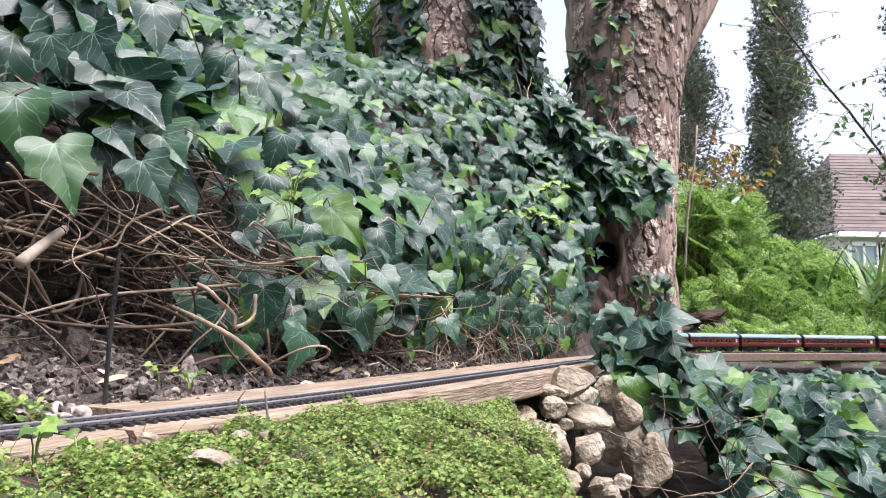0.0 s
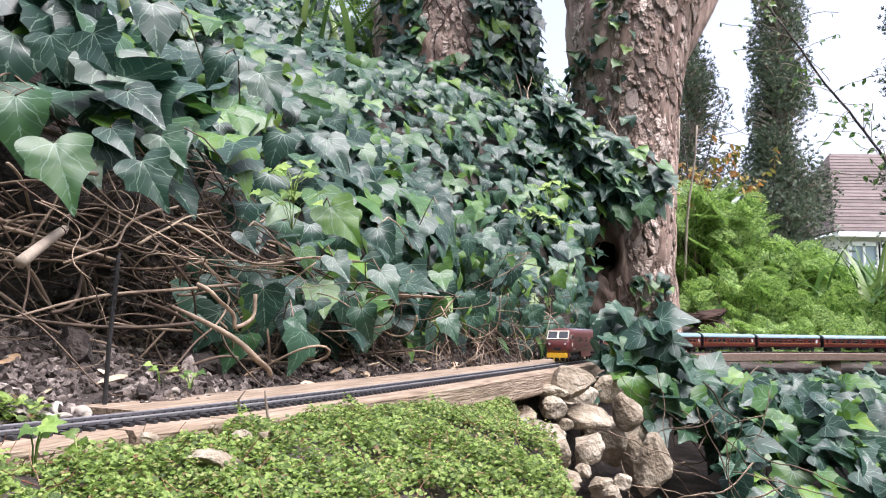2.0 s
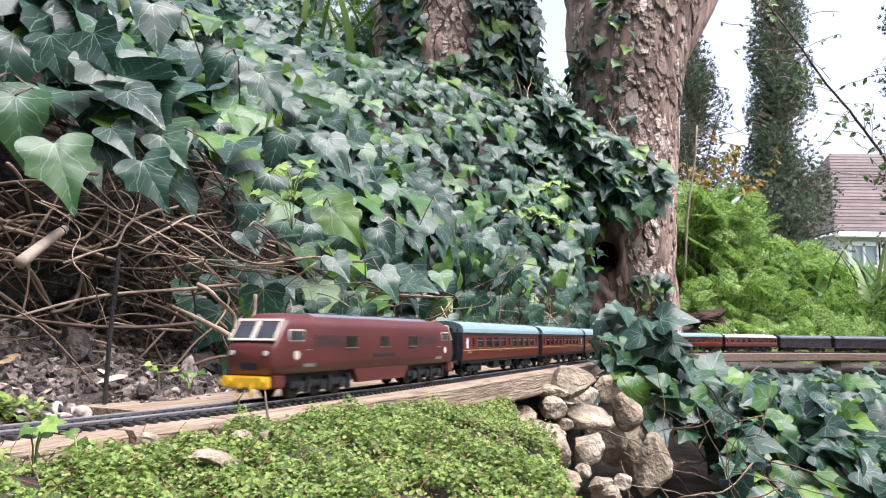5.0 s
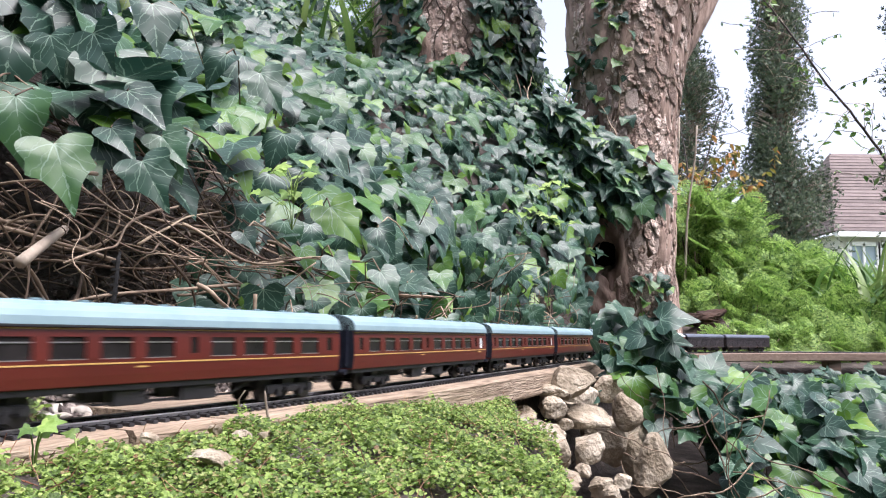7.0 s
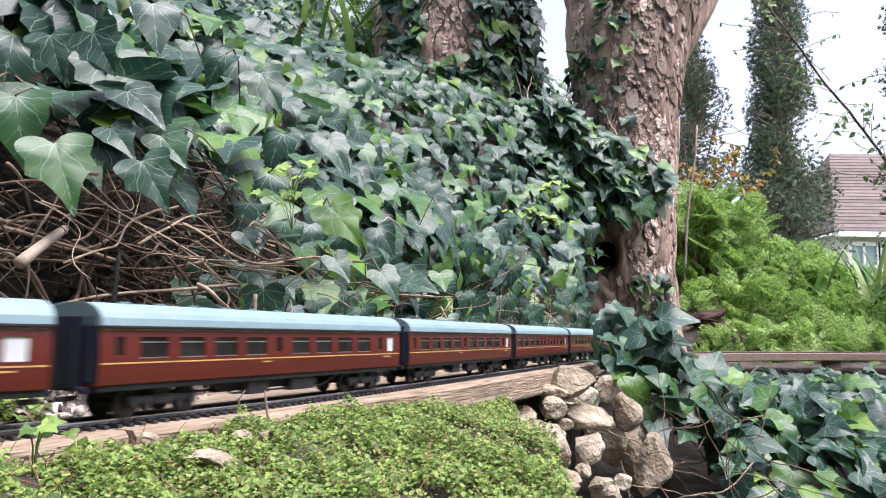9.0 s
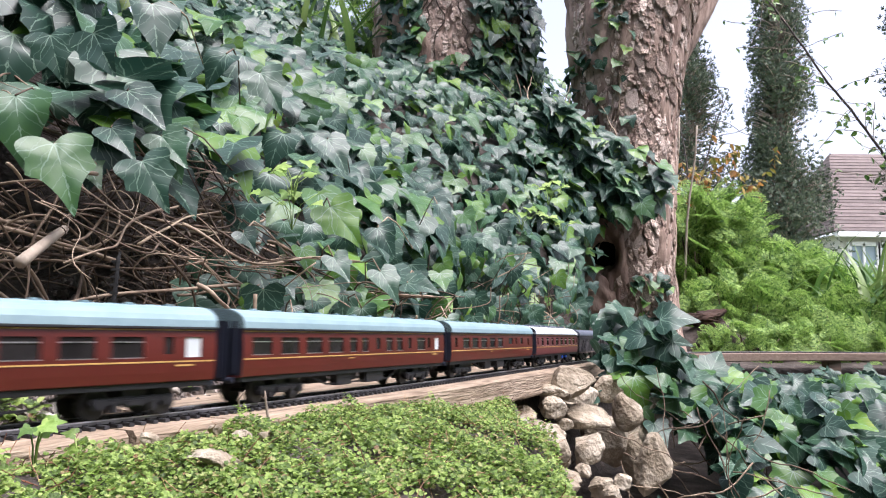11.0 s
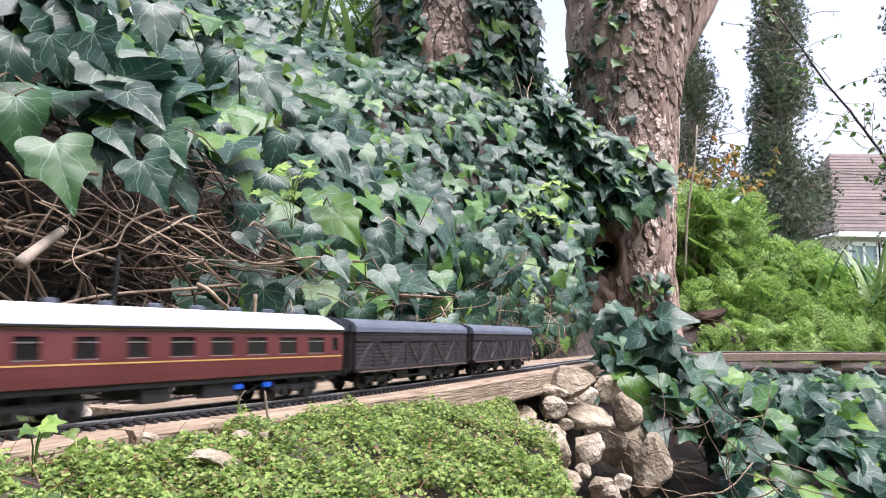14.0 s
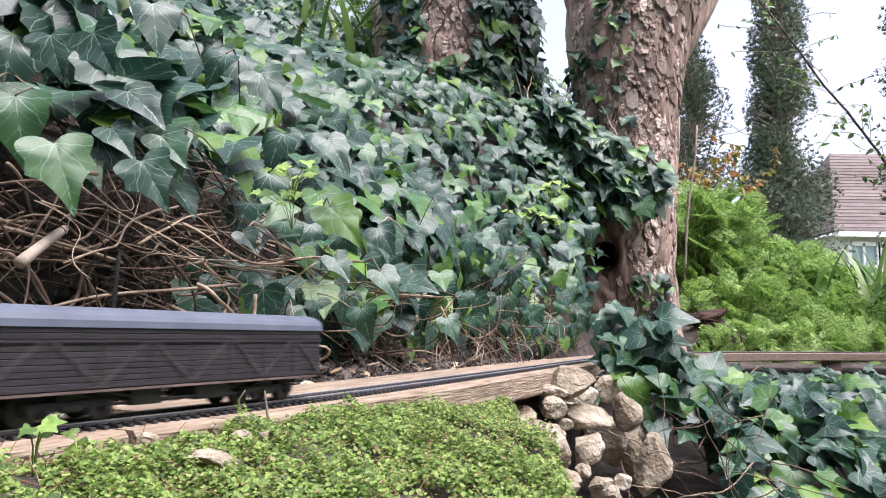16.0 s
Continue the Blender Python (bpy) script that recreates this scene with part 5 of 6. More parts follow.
def build_stems():
    rng = random.Random(77)
    thing = tagged(new("vine_tangle"), "tangle of bare brown ivy stems under the leaves", "ivy")
    g = Geo()
    for k in range(330):
        s, d = rng.triangular(-0.27, 0.36, 0.2), rng.uniform(0.15, 0.36)
        hem, _, hang = ivy_height(s, d)
        p = on_track(s, d)
        lo = float(ground_z(p.x, p.y)[0])
        p.z = lo + max(0.0, hang - 0.02 - lo) * rng.random() ** 0.6
        tan = on_track(s + 0.05, d) - on_track(s, d)
        tan.z += rng.uniform(-0.02, 0.015)
        pts = curly_path(rng, p, tan * rng.choice((1, 1, -1)), rng.randrange(12, 28), 0.009, 0.75)
        r = 0.0005 + 0.0014 * rng.random() ** 2
        g.tube(keep_clear(pts, 0.085, 0.004), [r * (1 - 0.5 * i / len(pts)) for i in range(len(pts))], 5)
    for k in range(430):
        s = rng.uniform(0.1, 1.15)
        hem, _, _ = ivy_height(s, 0.2)
        p = on_track(s, hem + rng.uniform(-0.005, 0.07))
        p.z = float(ground_z(p.x, p.y)[0]) + rng.uniform(0.005, 0.1)
        pts = curly_path(rng, p, (rng.uniform(-0.6, 0.6), rng.uniform(-0.6, 0.2), rng.uniform(-1, 0.4)), 14, 0.009, 0.7)
        r = rng.uniform(0.0004, 0.0011)
        g.tube(keep_clear(pts, 0.07, 0.002), r, 5)
    g.ob("stem_mass", "stem", thing, smooth=True, kind="stuff")
    # thicker runners that can be told apart
    for s, d, z, ds, n, r in ((-0.38, 0.27, 0.13, 1, 20, 0.0032), (-0.3, 0.25, 0.105, 1, 18, 0.0026), (-0.1, 0.22, 0.10, 1, 17, 0.0022), (0.02, 0.17, 0.06, 1, 14, 0.002), (0.05, 0.15, 0.045, -1, 10, 0.0022), (-0.22, 0.24, 0.085, 1, 16, 0.002),
                              (0.12, 0.16, 0.08, -1, 12, 0.0022), (-0.05, 0.19, 0.05, 1, 14, 0.0022), (0.2, 0.15, 0.06, 1, 12, 0.0022), (-0.35, 0.21, 0.06, 1, 12, 0.002)):
        p = on_track(s, d, z)
        tan = (on_track(s + 0.05, d) - on_track(s, d)) * ds
        tan.z -= 0.006
        pts = keep_clear(curly_path(rng, p, tan, int(n * 1.5), 0.012, 0.4), 0.085, 0.006)
        t = Geo()
        t.tube(pts, [0.72 * r * (1 - 0.3 * i / n) for i in range(len(pts))], 8)
        t.ob("runner", "stem", thing, smooth=True)


build_stems()

# one broken stick end and the pale vine that swings out over the soil
for pts, r, mat, nm, lb in (([(-0.274, 0.47, 0.081), (-0.276, 0.5, 0.097), (-0.278, 0.53, 0.112)], [0.0042, 0.0038, 0.003], "twig", "broken_stick", "pale broken stick lying in the ivy stems"),
                            ([(-0.155, 0.46, 0.068), (-0.125, 0.455, 0.060), (-0.098, 0.455, 0.05), (-0.072, 0.45, 0.0405), (-0.05, 0.445, 0.041), (-0.037, 0.45, 0.05), (-0.03, 0.46, 0.064)], 0.0014, "stem", "vine", "pale curved vine hanging clear of the bank"),
                            ([(-0.185, 0.50, 0.055), (-0.15, 0.50, 0.04), (-0.12, 0.50, 0.022), (-0.093, 0.49, 0.012), (-0.072, 0.485, 0.0065), (-0.06, 0.484, 0.009)], [0.0014, 0.0018, 0.002, 0.0018, 0.0015, 0.001], "stem", "vine", "thick brown vine lying on the soil")):
    g = Geo()
    pts = [Vector(p) for p in pts]
    fine = []
    for i in range(len(pts) - 1):
        for u in (0, 0.33, 0.66):
            fine.append(pts[i].lerp(pts[i + 1], u))
    fine.append(pts[-1])
    sm = [fine[0]] + [(fine[i - 1] + fine[i] * 2 + fine[i + 1]) / 4 for i in range(1, len(fine) - 1)] + [fine[-1]]
    rr = r if isinstance(r, float) else list(np.interp(np.linspace(0, 1, len(sm)), np.linspace(0, 1, len(r)), r))
    g.tube(keep_clear(sm, 0.052), rr, 8)
    tagged(g.ob(nm, mat, smooth=True), lb, "stick")


def lump(seed, sub=1, rough=0.35, flat=0.75, cuts=0):
    """An irregular lump of about unit radius; cuts shears flat faces off it."""
    rng = random.Random(seed)
    bm = bmesh.new()
    bmesh.ops.create_icosphere(bm, subdivisions=sub, radius=1)
    off = Vector((seed * 3.1, seed * 1.7, 0))
    planes = []
    for _ in range(cuts):
        d = Vector((rng.gauss(0, 1), rng.gauss(0, 1), rng.gauss(0, 1))).normalized()
        planes.append((d, rng.uniform(0.5, 0.8)))
    for v in bm.verts:
        co = v.co.copy()
        for d, h in planes:
            e = co.dot(d) - h
            if e > 0:
                co -= d * e * 0.94
        co *= 1 + rough * noise.noise(v.co * 1.6 + off) + rough * 0.35 * noise.noise(v.co * 5 + off)
        v.co = Vector((co.x, co.y, co.z * flat))
    g = Geo()
    g.bm(bm)
    v = np.array(g.v)
    return v, g.f, v[:, :2]


CLODS = [lump(i, 1, 0.5, 0.8) for i in range(6)]
CLODS2 = [lump(i + 20, 2, 1.0, 0.8) for i in range(5)]


def random_turn(rng, p, size, squash=1.0):
    return Matrix.Translation(p) @ Euler((rng.uniform(-3, 3), rng.uniform(-3, 3), rng.uniform(-3, 3))).to_matrix().to_4x4() @ Matrix.Scale(size, 4)


def build_clods():
    rng = random.Random(5)
    s, d, x, y, z, nrm = scatter(rng, 30000, (-0.36, 1.1), (0.032, 0.42))
    small, big = [], []
    for i in range(len(s)):
        if s[i] > 0.35 and d[i] > 0.19:
            continue
        size = 0.0007 + 0.0046 * rng.random() ** 4
        p = Vector((x[i], y[i], z[i] + size * 0.25))
        if d[i] - size < 0.036 + 0.056 * float(smooth_step(-0.08, 0.12, s[i])):
            continue
        (big if size > 0.003 else small).append((rng.randrange(5), random_turn(rng, p, size)))
    tagged(joined("soil_crumbs", CLODS, small, "clod", smooth=False), "loose dark grey-brown soil crumbs beside the track", "soil", kind="stuff")
    tagged(joined("soil_clods", CLODS2, big, "clod", smooth=False), "knobbly clods of dry grey-brown soil beside the track", "soil", kind="stuff")


build_clods()


def shared_lumps(name, group, label, category, mat, items, sub=2, rough=0.3, flat=0.7, cuts=4, seed=0, smooth=False):
    """Stones as things of their own: items are (x, y, z, size, sx, sy, sz, turn)."""
    for k, (x, y, z, size, sx, sy, sz, turn) in enumerate(items):
        v, f, _ = lump(seed + k, sub, rough, flat, cuts)
        o = mesh_ob(name, v * np.array([sx, sy, sz]) * size, f, mat, None, None, smooth)
        o.matrix_basis = pose(x, y, z, turn * 0.3, turn * 0.2, turn)
        tagged(o, label, category, group)


rng = random.Random(15)
items = []
for s, d, size in ((-0.187, 0.062, 0.0075), (-0.175, 0.068, 0.006), (-0.165, 0.062, 0.0055), (-0.158, 0.075, 0.0085), (-0.14, 0.064, 0.006), (-0.195, 0.075, 0.0055), (-0.17, 0.08, 0.007), (-0.12, 0.068, 0.004), (-0.2, 0.1, 0.009), (-0.06, 0.075, 0.0045), (-0.075, 0.09, 0.005), (0.16, 0.063, 0.0055), (0.02, 0.07, 0.004), (0.45, 0.062, 0.005), (0.5, 0.066, 0.006), (0.3, 0.064, 0.004)):
    p, size = on_track(s + (0.045 if s < 0 else 0), d + 0.04 * float(smooth_step(-0.08, 0.12, s))), size * 0.75
    items.append((p.x, p.y, float(ground_z(p.x, p.y)[0]) + size * 0.3, size, 1.1, 0.9, 0.9, rng.uniform(0, 360)))
shared_lumps("pebble", "pebbles beside the track", "pale chalky pebble lying on the soil", "pebble", "pebble", items, sub=3, cuts=2, rough=0.25, seed=50, smooth=True)

items = []
for s, d, size in ((-0.22, 0.2, 0.024), (-0.16, 0.235, 0.03), (0.06, 0.16, 0.014), (0.1, 0.18, 0.02), (-0.02, 0.2, 0.018), (-0.1, 0.22, 0.02), (-0.32, 0.22, 0.03)):
    p = on_track(s, d)
    items.append((p.x, p.y, float(ground_z(p.x, p.y)[0]) + size * 0.3, size, 1.1, 0.9, 0.9, rng.uniform(0, 360)))
shared_lumps("earthy_stone", "stones in the bank", "earth-stained brown stone half buried in the bank", "stone", "clod", items, sub=3, cuts=4, seed=80)


def curled_leaf(seed):
    rng = random.Random(seed)
    n, v, uv = 7, [], []
    for i in range(n):
        t = i / (n - 1)
        w = 0.26 * math.sin(math.pi * min(0.98, t * 0.95 + 0.03)) ** 0.8
        lift = 0.3 * (t - 0.4) ** 2
        for q in (-1, 0, 1):
            v.append((q * w, t - 0.5, lift + 0.25 * abs(q) * w * 2 + 0.02 * rng.uniform(-1, 1)))
            uv.append((q * w, t))
    f = [(i * 3 + j, i * 3 + j + 1, i * 3 + j + 4, i * 3 + j + 3) for i in range(n - 1) for j in range(2)]
    return np.array(v), f, np.array(uv)


def build_litter():
    rng = random.Random(9)
    shapes = [curled_leaf(k) for k in range(4)]
    meshes = []
    for v, f, uv in shapes:
        o = mesh_ob("dead_leaf", v, f, "litter", None, uv, True)
        meshes.append(o.data)
        bpy.data.objects.remove(o)
    spots = [(rng.uniform(-0.3, 0.6), rng.uniform(0.1, 0.22), rng.uniform(0.007, 0.019)) for _ in range(40)] + [(0.36 + 0.02 * k, -0.1 - 0.006 * k, 0.03) for k in range(6)]
    for s, d, size in spots:
        p = on_track(s, d)
        p.z = float(ground_z(p.x, p.y)[0]) + 0.005
        o = new("dead_leaf", rng.choice(meshes))
        o.matrix_basis = place_matrix(p, (rng.uniform(-0.5, 0.5), rng.uniform(-0.7, 0.3), 1), (rng.uniform(-1, 1), rng.uniform(-1, 1), 0), size)
        tagged(o, "dry curled tan leaf fallen on the soil", "dead leaf", "fallen leaves")


build_litter()

# black stake beside the track
g = Geo()
g.tube([(-0.1905, 0.42, -0.01), (-0.190, 0.42, 0.03), (-0.188, 0.42, 0.08), (-0.187, 0.42, 0.084)], [0.0014, 0.0013, 0.0012, 0.0008], 8)
stake = tagged(new("stake"), "slim black plastic stake standing in the soil", "stake")
g.ob("shaft", "stick", stake)
for k in range(7):
    b = Geo()
    z = 0.05 + 0.0045 * k
    b.box(-0.1895 + 0.0001 * k - 0.0026, -0.1895 + 0.0001 * k + 0.0022, 0.4188, 0.4212, z, z + 0.0016, 0.0004)
    b.ob("barb", "stick", stake)


# ---------------------------------------------------------------- mossy shelf
def tiny_leaf(seed):
    rng = random.Random(seed)
    n = 7
    v = [(0.0, 0.0, 0.0)] + [(0.5 * math.sin(2 * math.pi * j / n) * rng.uniform(0.85, 1.1), 0.5 - 0.5 * math.cos(2 * math.pi * j / n) * rng.uniform(0.9, 1.08), 0.12 * rng.uniform(-1, 1) + 0.1) for j in range(1, n)]
    v.append((0, 0.5, -0.03))
    f = [(i, (i + 1) % n, n) for i in range(n)]
    v = np.array(v)
    return v, f, v[:, :2]


TINY = [tiny_leaf(k) for k in range(4)]


def cover_height(x, y):
    return 0.006 + 0.0055 * wave(x, y, 62, 5.0) + 0.004 * wave(x, y, 150, 9.0)


def build_ground_cover():
    rng = random.Random(3)
    mats = []
    s, d, x, y, z, nrm = scatter(rng, 200000, (-0.3, 0.4), (-0.25, -0.024))
    lift = cover_height(x, y)
    bald, fine = wave(x, y, 38, 7.0), wave(x, y, 110, 3.0)
    for i in range(len(s)):
        down = -d[i] - 0.03
        if s[i] + 2.4 * down > 0.312 + 0.03 * bald[i] or (d[i] > -0.034 and not -0.16 < s[i] < 0.02) or (bald[i] + 0.5 * fine[i] > 0.4 and down > 0.012 and rng.random() < 0.88):
            continue
        if abs(x[i]) > 0.66 * y[i] + 0.03 or y[i] < 0.19:
            continue
        h = max(0.0, lift[i]) * min(1.0, 0.35 + down / 0.03)
        if d[i] > -0.034:
            h = 0.004
        if s[i] > 0.03 and down < 0.004:
            continue
        h *= rng.uniform(0.25, 1.15)
        p = Vector((x[i], y[i], z[i] + h + 0.001))
        if s[i] < 0.03 and down < 0.025:
            p.z = max(p.z, -0.0085 - 0.004 * rng.random())
        size = rng.uniform(0.0010, 0.0024)
        nn = Vector((rng.uniform(-0.7, 0.7), rng.uniform(-0.9, 0.5), 1))
        mats.append((rng.randrange(4), place_matrix(p, nn, (rng.uniform(-1, 1), rng.uniform(-1, 1), 0), size)))
    # a second patch uphill of the track
    s, d, x, y, z, nrm = scatter(rng, 3600, (-0.3, -0.11), (0.05, 0.14))
    for i in range(len(s)):
        if wave(x[i], y[i], 30, 4.0) < -0.35 or s[i] > -0.15 - 0.3 * (d[i] - 0.06) + rng.uniform(-0.01, 0.01):
            continue
        p = Vector((x[i], y[i], z[i] + rng.uniform(0.001, 0.013)))
        mats.append((rng.randrange(4), place_matrix(p, (rng.uniform(-0.7, 0.7), rng.uniform(-0.9, 0.5), 1), (rng.uniform(-1, 1), rng.uniform(-1, 1), 0), rng.uniform(0.0028, 0.0055))))
    ob = joined("ground_cover", TINY, mats, "tiny", smooth=False)
    tagged(ob, "mat of tiny round light green leaves on the shelf", "ground cover", kind="stuff")
    # thin stalks and reddish dead bits in the mat
    g = Geo()
    s, d, x, y, z, nrm = scatter(rng, 1500, (-0.4, 0.4), (-0.3, -0.035))
    for i in range(len(s)):
        if s[i] + 2.4 * (-d[i] - 0.03) > 0.45:
            continue
        pts = smooth_path(rng, (x[i], y[i], z[i] + 0.003), (rng.uniform(-1, 1), rng.uniform(-1, 1), 0.3), 4, 0.0032, 0.4)
        g.tube(pts, 0.00014, 4)
    tagged(g.ob("plant_debris", "deadstalk"), "thin reddish brown dead stalks in the mat", "plant debris", kind="stuff")


M["deadstalk"] = surface("dead_stalk", [(0.3, (0.16, 0.06, 0.03)), (0.7, (0.38, 0.24, 0.14))], 60, 0.85, bump=0.0, vary=0.6)
build_ground_cover()

items = []
for x, y, size, sx, sz in ((-0.0810, 0.27, 0.013, 1.2, 0.7), (-0.113, 0.29, 0.004, 1, 1), (-0.125, 0.285, 0.0035, 1, 1), (-0.08, 0.30, 0.004, 1.1, 0.9), (-0.07, 0.302, 0.0045, 1.2, 0.9), (-0.01, 0.43, 0.004, 1, 1), (-0.094, 0.31, 0.003, 1, 1)):
    items.append((x, y, float(ground_z(x, y)[0]) + 0.0065 - (0.006 if size > 0.01 else 0), size, sx, 1.0, sz, 20 + 900 * x))
shared_lumps("chalk_stone", "stones in the mat", "pale chalky stone showing through the leaf mat", "stone", "rock", items, sub=4, cuts=3, rough=0.2, seed=123, smooth=True)
items = [(-0.0333, 0.335, -0.0333, 0.026, 1.0, 0.5, 0.8, -12.0), (0.045, 0.43, -0.05, 0.028, 1.1, 0.6, 0.9, -20.0)]
shared_lumps("edging_stone", "edging stones", "grey weathered stone slab edging the mossy shelf", "stone", "rock", items, sub=4, cuts=5, seed=140)


# ---------------------------------------------------------------- dry stone wall under the end of the board
def build_stone_wall():
    wall = tagged(new("stone_wall"), "rough dry wall of pale limestone blocks under the track", "stone wall")
    rows = ((0.154, 0.90, -0.020, 0.0465, 1.0, 0.85, 0.70, 10), (0.127, 0.86, -0.025, 0.0257, 1.0, 0.85, 0.51, -10), (0.128, 0.85, -0.044, 0.0211, 1.0, 0.85, 0.99, 25), (0.108, 0.78, -0.073, 0.0434, 1.0, 0.85, 1.05, -30),
            (0.176, 0.90, -0.061, 0.0376, 1.0, 0.85, 0.81, 15), (0.169, 0.86, -0.092, 0.0299, 1.0, 0.85, 1.21, 40), (0.233, 0.93, -0.054, 0.0296, 1.0, 0.85, 1.21, 70), (0.249, 0.88, -0.112, 0.0350, 1.0, 0.85, 1.60, 85),
            (0.143, 0.86, -0.064, 0.0145, 1.0, 0.85, 0.90, 30), (0.132, 0.85, -0.073, 0.0169, 1.0, 0.85, 0.88, 60), (0.228, 1.00, -0.033, 0.0348, 1.0, 0.85, 0.84, 10), (0.138, 0.80, -0.115, 0.0175, 1.0, 0.85, 0.91, 5),
            (0.175, 0.82, -0.126, 0.0220, 1.0, 0.85, 0.83, 20), (0.203, 0.84, -0.122, 0.0167, 1.0, 0.85, 0.94, 50), (0.157, 0.83, -0.111, 0.0149, 1.0, 0.85, 0.92, 75), (0.184, 0.80, -0.128, 0.0159, 1.0, 0.85, 0.88, 35),
            (0.170, 0.97, -0.050, 0.0531, 1.0, 0.85, 0.86, 20), (0.210, 0.97, -0.093, 0.0531, 1.0, 0.85, 1.18, 33), (0.252, 0.98, -0.112, 0.0487, 1.0, 0.85, 1.41, 75), (0.093, 0.82, -0.052, 0.0245, 1.0, 0.85, 0.98, 15),
            (0.281, 1.00, -0.074, 0.0448, 1.0, 0.85, 1.05, 40))
    for k, (x, y, z, size, sx, sy, sz, turn) in enumerate(rows):
        v, f, _ = lump(200 + k, 4, 0.12, 0.85, 9)
        o = mesh_ob("stone", v * np.array([sx, sy, sz]) * size * 0.8, f, "rock", wall)
        o.matrix_basis = pose(x, y, z, 8 * math.sin(k * 2.1), 8 * math.cos(k * 1.3), turn)


build_stone_wall()


def build_rubble():
    """Crumbled stone, soil and bark bits on the slope between the mat and the wall."""
    rng = random.Random(88)
    mats, dark = [], []
    for _ in range(2600):
        x, y = rng.uniform(0.03, 0.3), rng.uniform(0.5, 0.98)
        s, n = to_track(x, y)
        edge = s[0] + 2.4 * max(-n[0] - 0.03, 0)
        if n[0] > -0.036 or not 0.27 < edge < 0.62:
            continue
        size = 0.0012 + 0.006 * rng.random() ** 4
        p = Vector((x, y, float(ground_z(x, y)[0]) + size * 0.3))
        (mats if rng.random() < 0.3 else dark).append((rng.randrange(5), random_turn(rng, p, size)))
    tagged(joined("stone_rubble", CLODS2, mats, "pebble", smooth=False), "pale crumbled limestone bits below the wall", "rubble", kind="stuff")
    tagged(joined("loose_soil", CLODS2, dark, "clod", smooth=False), "loose brown soil crumbs below the wall", "soil", kind="stuff")


build_rubble()


# ---------------------------------------------------------------- ivy clump below the viaduct
def build_ivy_clump():
    rng = random.Random(42)
    clump = tagged(new("ivy"), "loose ivy clump in front of the viaduct, broad glossy leaves", "ivy")
    mats, n = [], 0
    xs, ys = [], []
    for _ in range(11000):
        x, y = rng.uniform(0.16, 1.7), rng.uniform(0.6, 2.25)
        if abs(x / y) > 0.68 or x / y < 0.17 + 0.05 * rng.random():
            continue
        xs.append(x), ys.append(y)
    s, d = to_track(xs, ys)
    stems = Geo()
    for x, y, sv, dv in zip(xs, ys, s, d):
        if dv > -0.055 or rng.random() < 0.3 * (y > 1.2):
            continue
        top = -0.04 + 0.085 * math.exp(-((x - 0.27) / 0.085) ** 2 - ((y - 1.1) / 0.2) ** 2)
        top -= (0.018 + 0.022 * float(smooth_step(1.2, 1.6, y))) * float(smooth_step(0.36, 0.42, x / y))
        top += 0.02 * math.sin(x * 31 + y * 17) + 0.018 * math.sin(x * 57 - y * 41)
        y0 = 1.0 + 0.12 * (x - 0.2)
        z = top - 0.75 * max(0.0, y0 - y) ** 1.0
        # hollow at the wall's foot
        if x / y < 0.39 and z < -0.03 and y < 0.97 and rng.random() < 0.97:
            continue
        lay = rng.random() ** 0.6
        z -= 0.06 * (1 - lay) - 0.015 * rng.random() * (x / y < 0.32)
        nn = Vector((rng.gauss(0.15, 0.5), rng.gauss(-0.6, 0.4), rng.gauss(0.75, 0.35)))
        size = rng.uniform(0.026, 0.055) * (min(1.0, 0.3 + 0.7 * y) if y < 1.3 else 0.8)
        mats.append((x / y, (rng.randrange(6), place_matrix((x, y, z), nn, (rng.uniform(-1, 1), rng.uniform(-1, 0.6), rng.uniform(-1, 0.1)), size))))
        if y < 1.15 and rng.random() < 0.05:
            pts = smooth_path(rng, (x, y, z - 0.003), (rng.uniform(-0.5, 0.5), rng.uniform(0, 0.8), -1), 8, 0.012, 0.3)
            stems.tube(pts, rng.uniform(0.0004, 0.0009), 5)
    # bare stems and roots in the hollow
    for _ in range(40):
        x, y = rng.uniform(0.22, 0.4), rng.uniform(0.82, 1.0)
        pts = smooth_path(rng, (x, y, rng.uniform(-0.16, -0.06)), (rng.uniform(-1, 1), rng.uniform(-0.6, 0.6), rng.uniform(-0.8, 0.6)), 10, 0.011, 0.3)
        stems.tube(pts, rng.uniform(0.0004, 0.0011), 5)
    stems.ob("stem_mass", "stem", clump, smooth=True, kind="stuff")
    mats.sort(key=lambda r: r[0])
    for _, (k, m) in mats[:220]:
        o = new("leaf", IVY_MESHES[k])
        o.parent = clump
        o.matrix_basis = m
    joined("foliage", LEAVES, [r[1] for r in mats[220:]], "ivy", clump, kind="stuff")


build_ivy_clump()


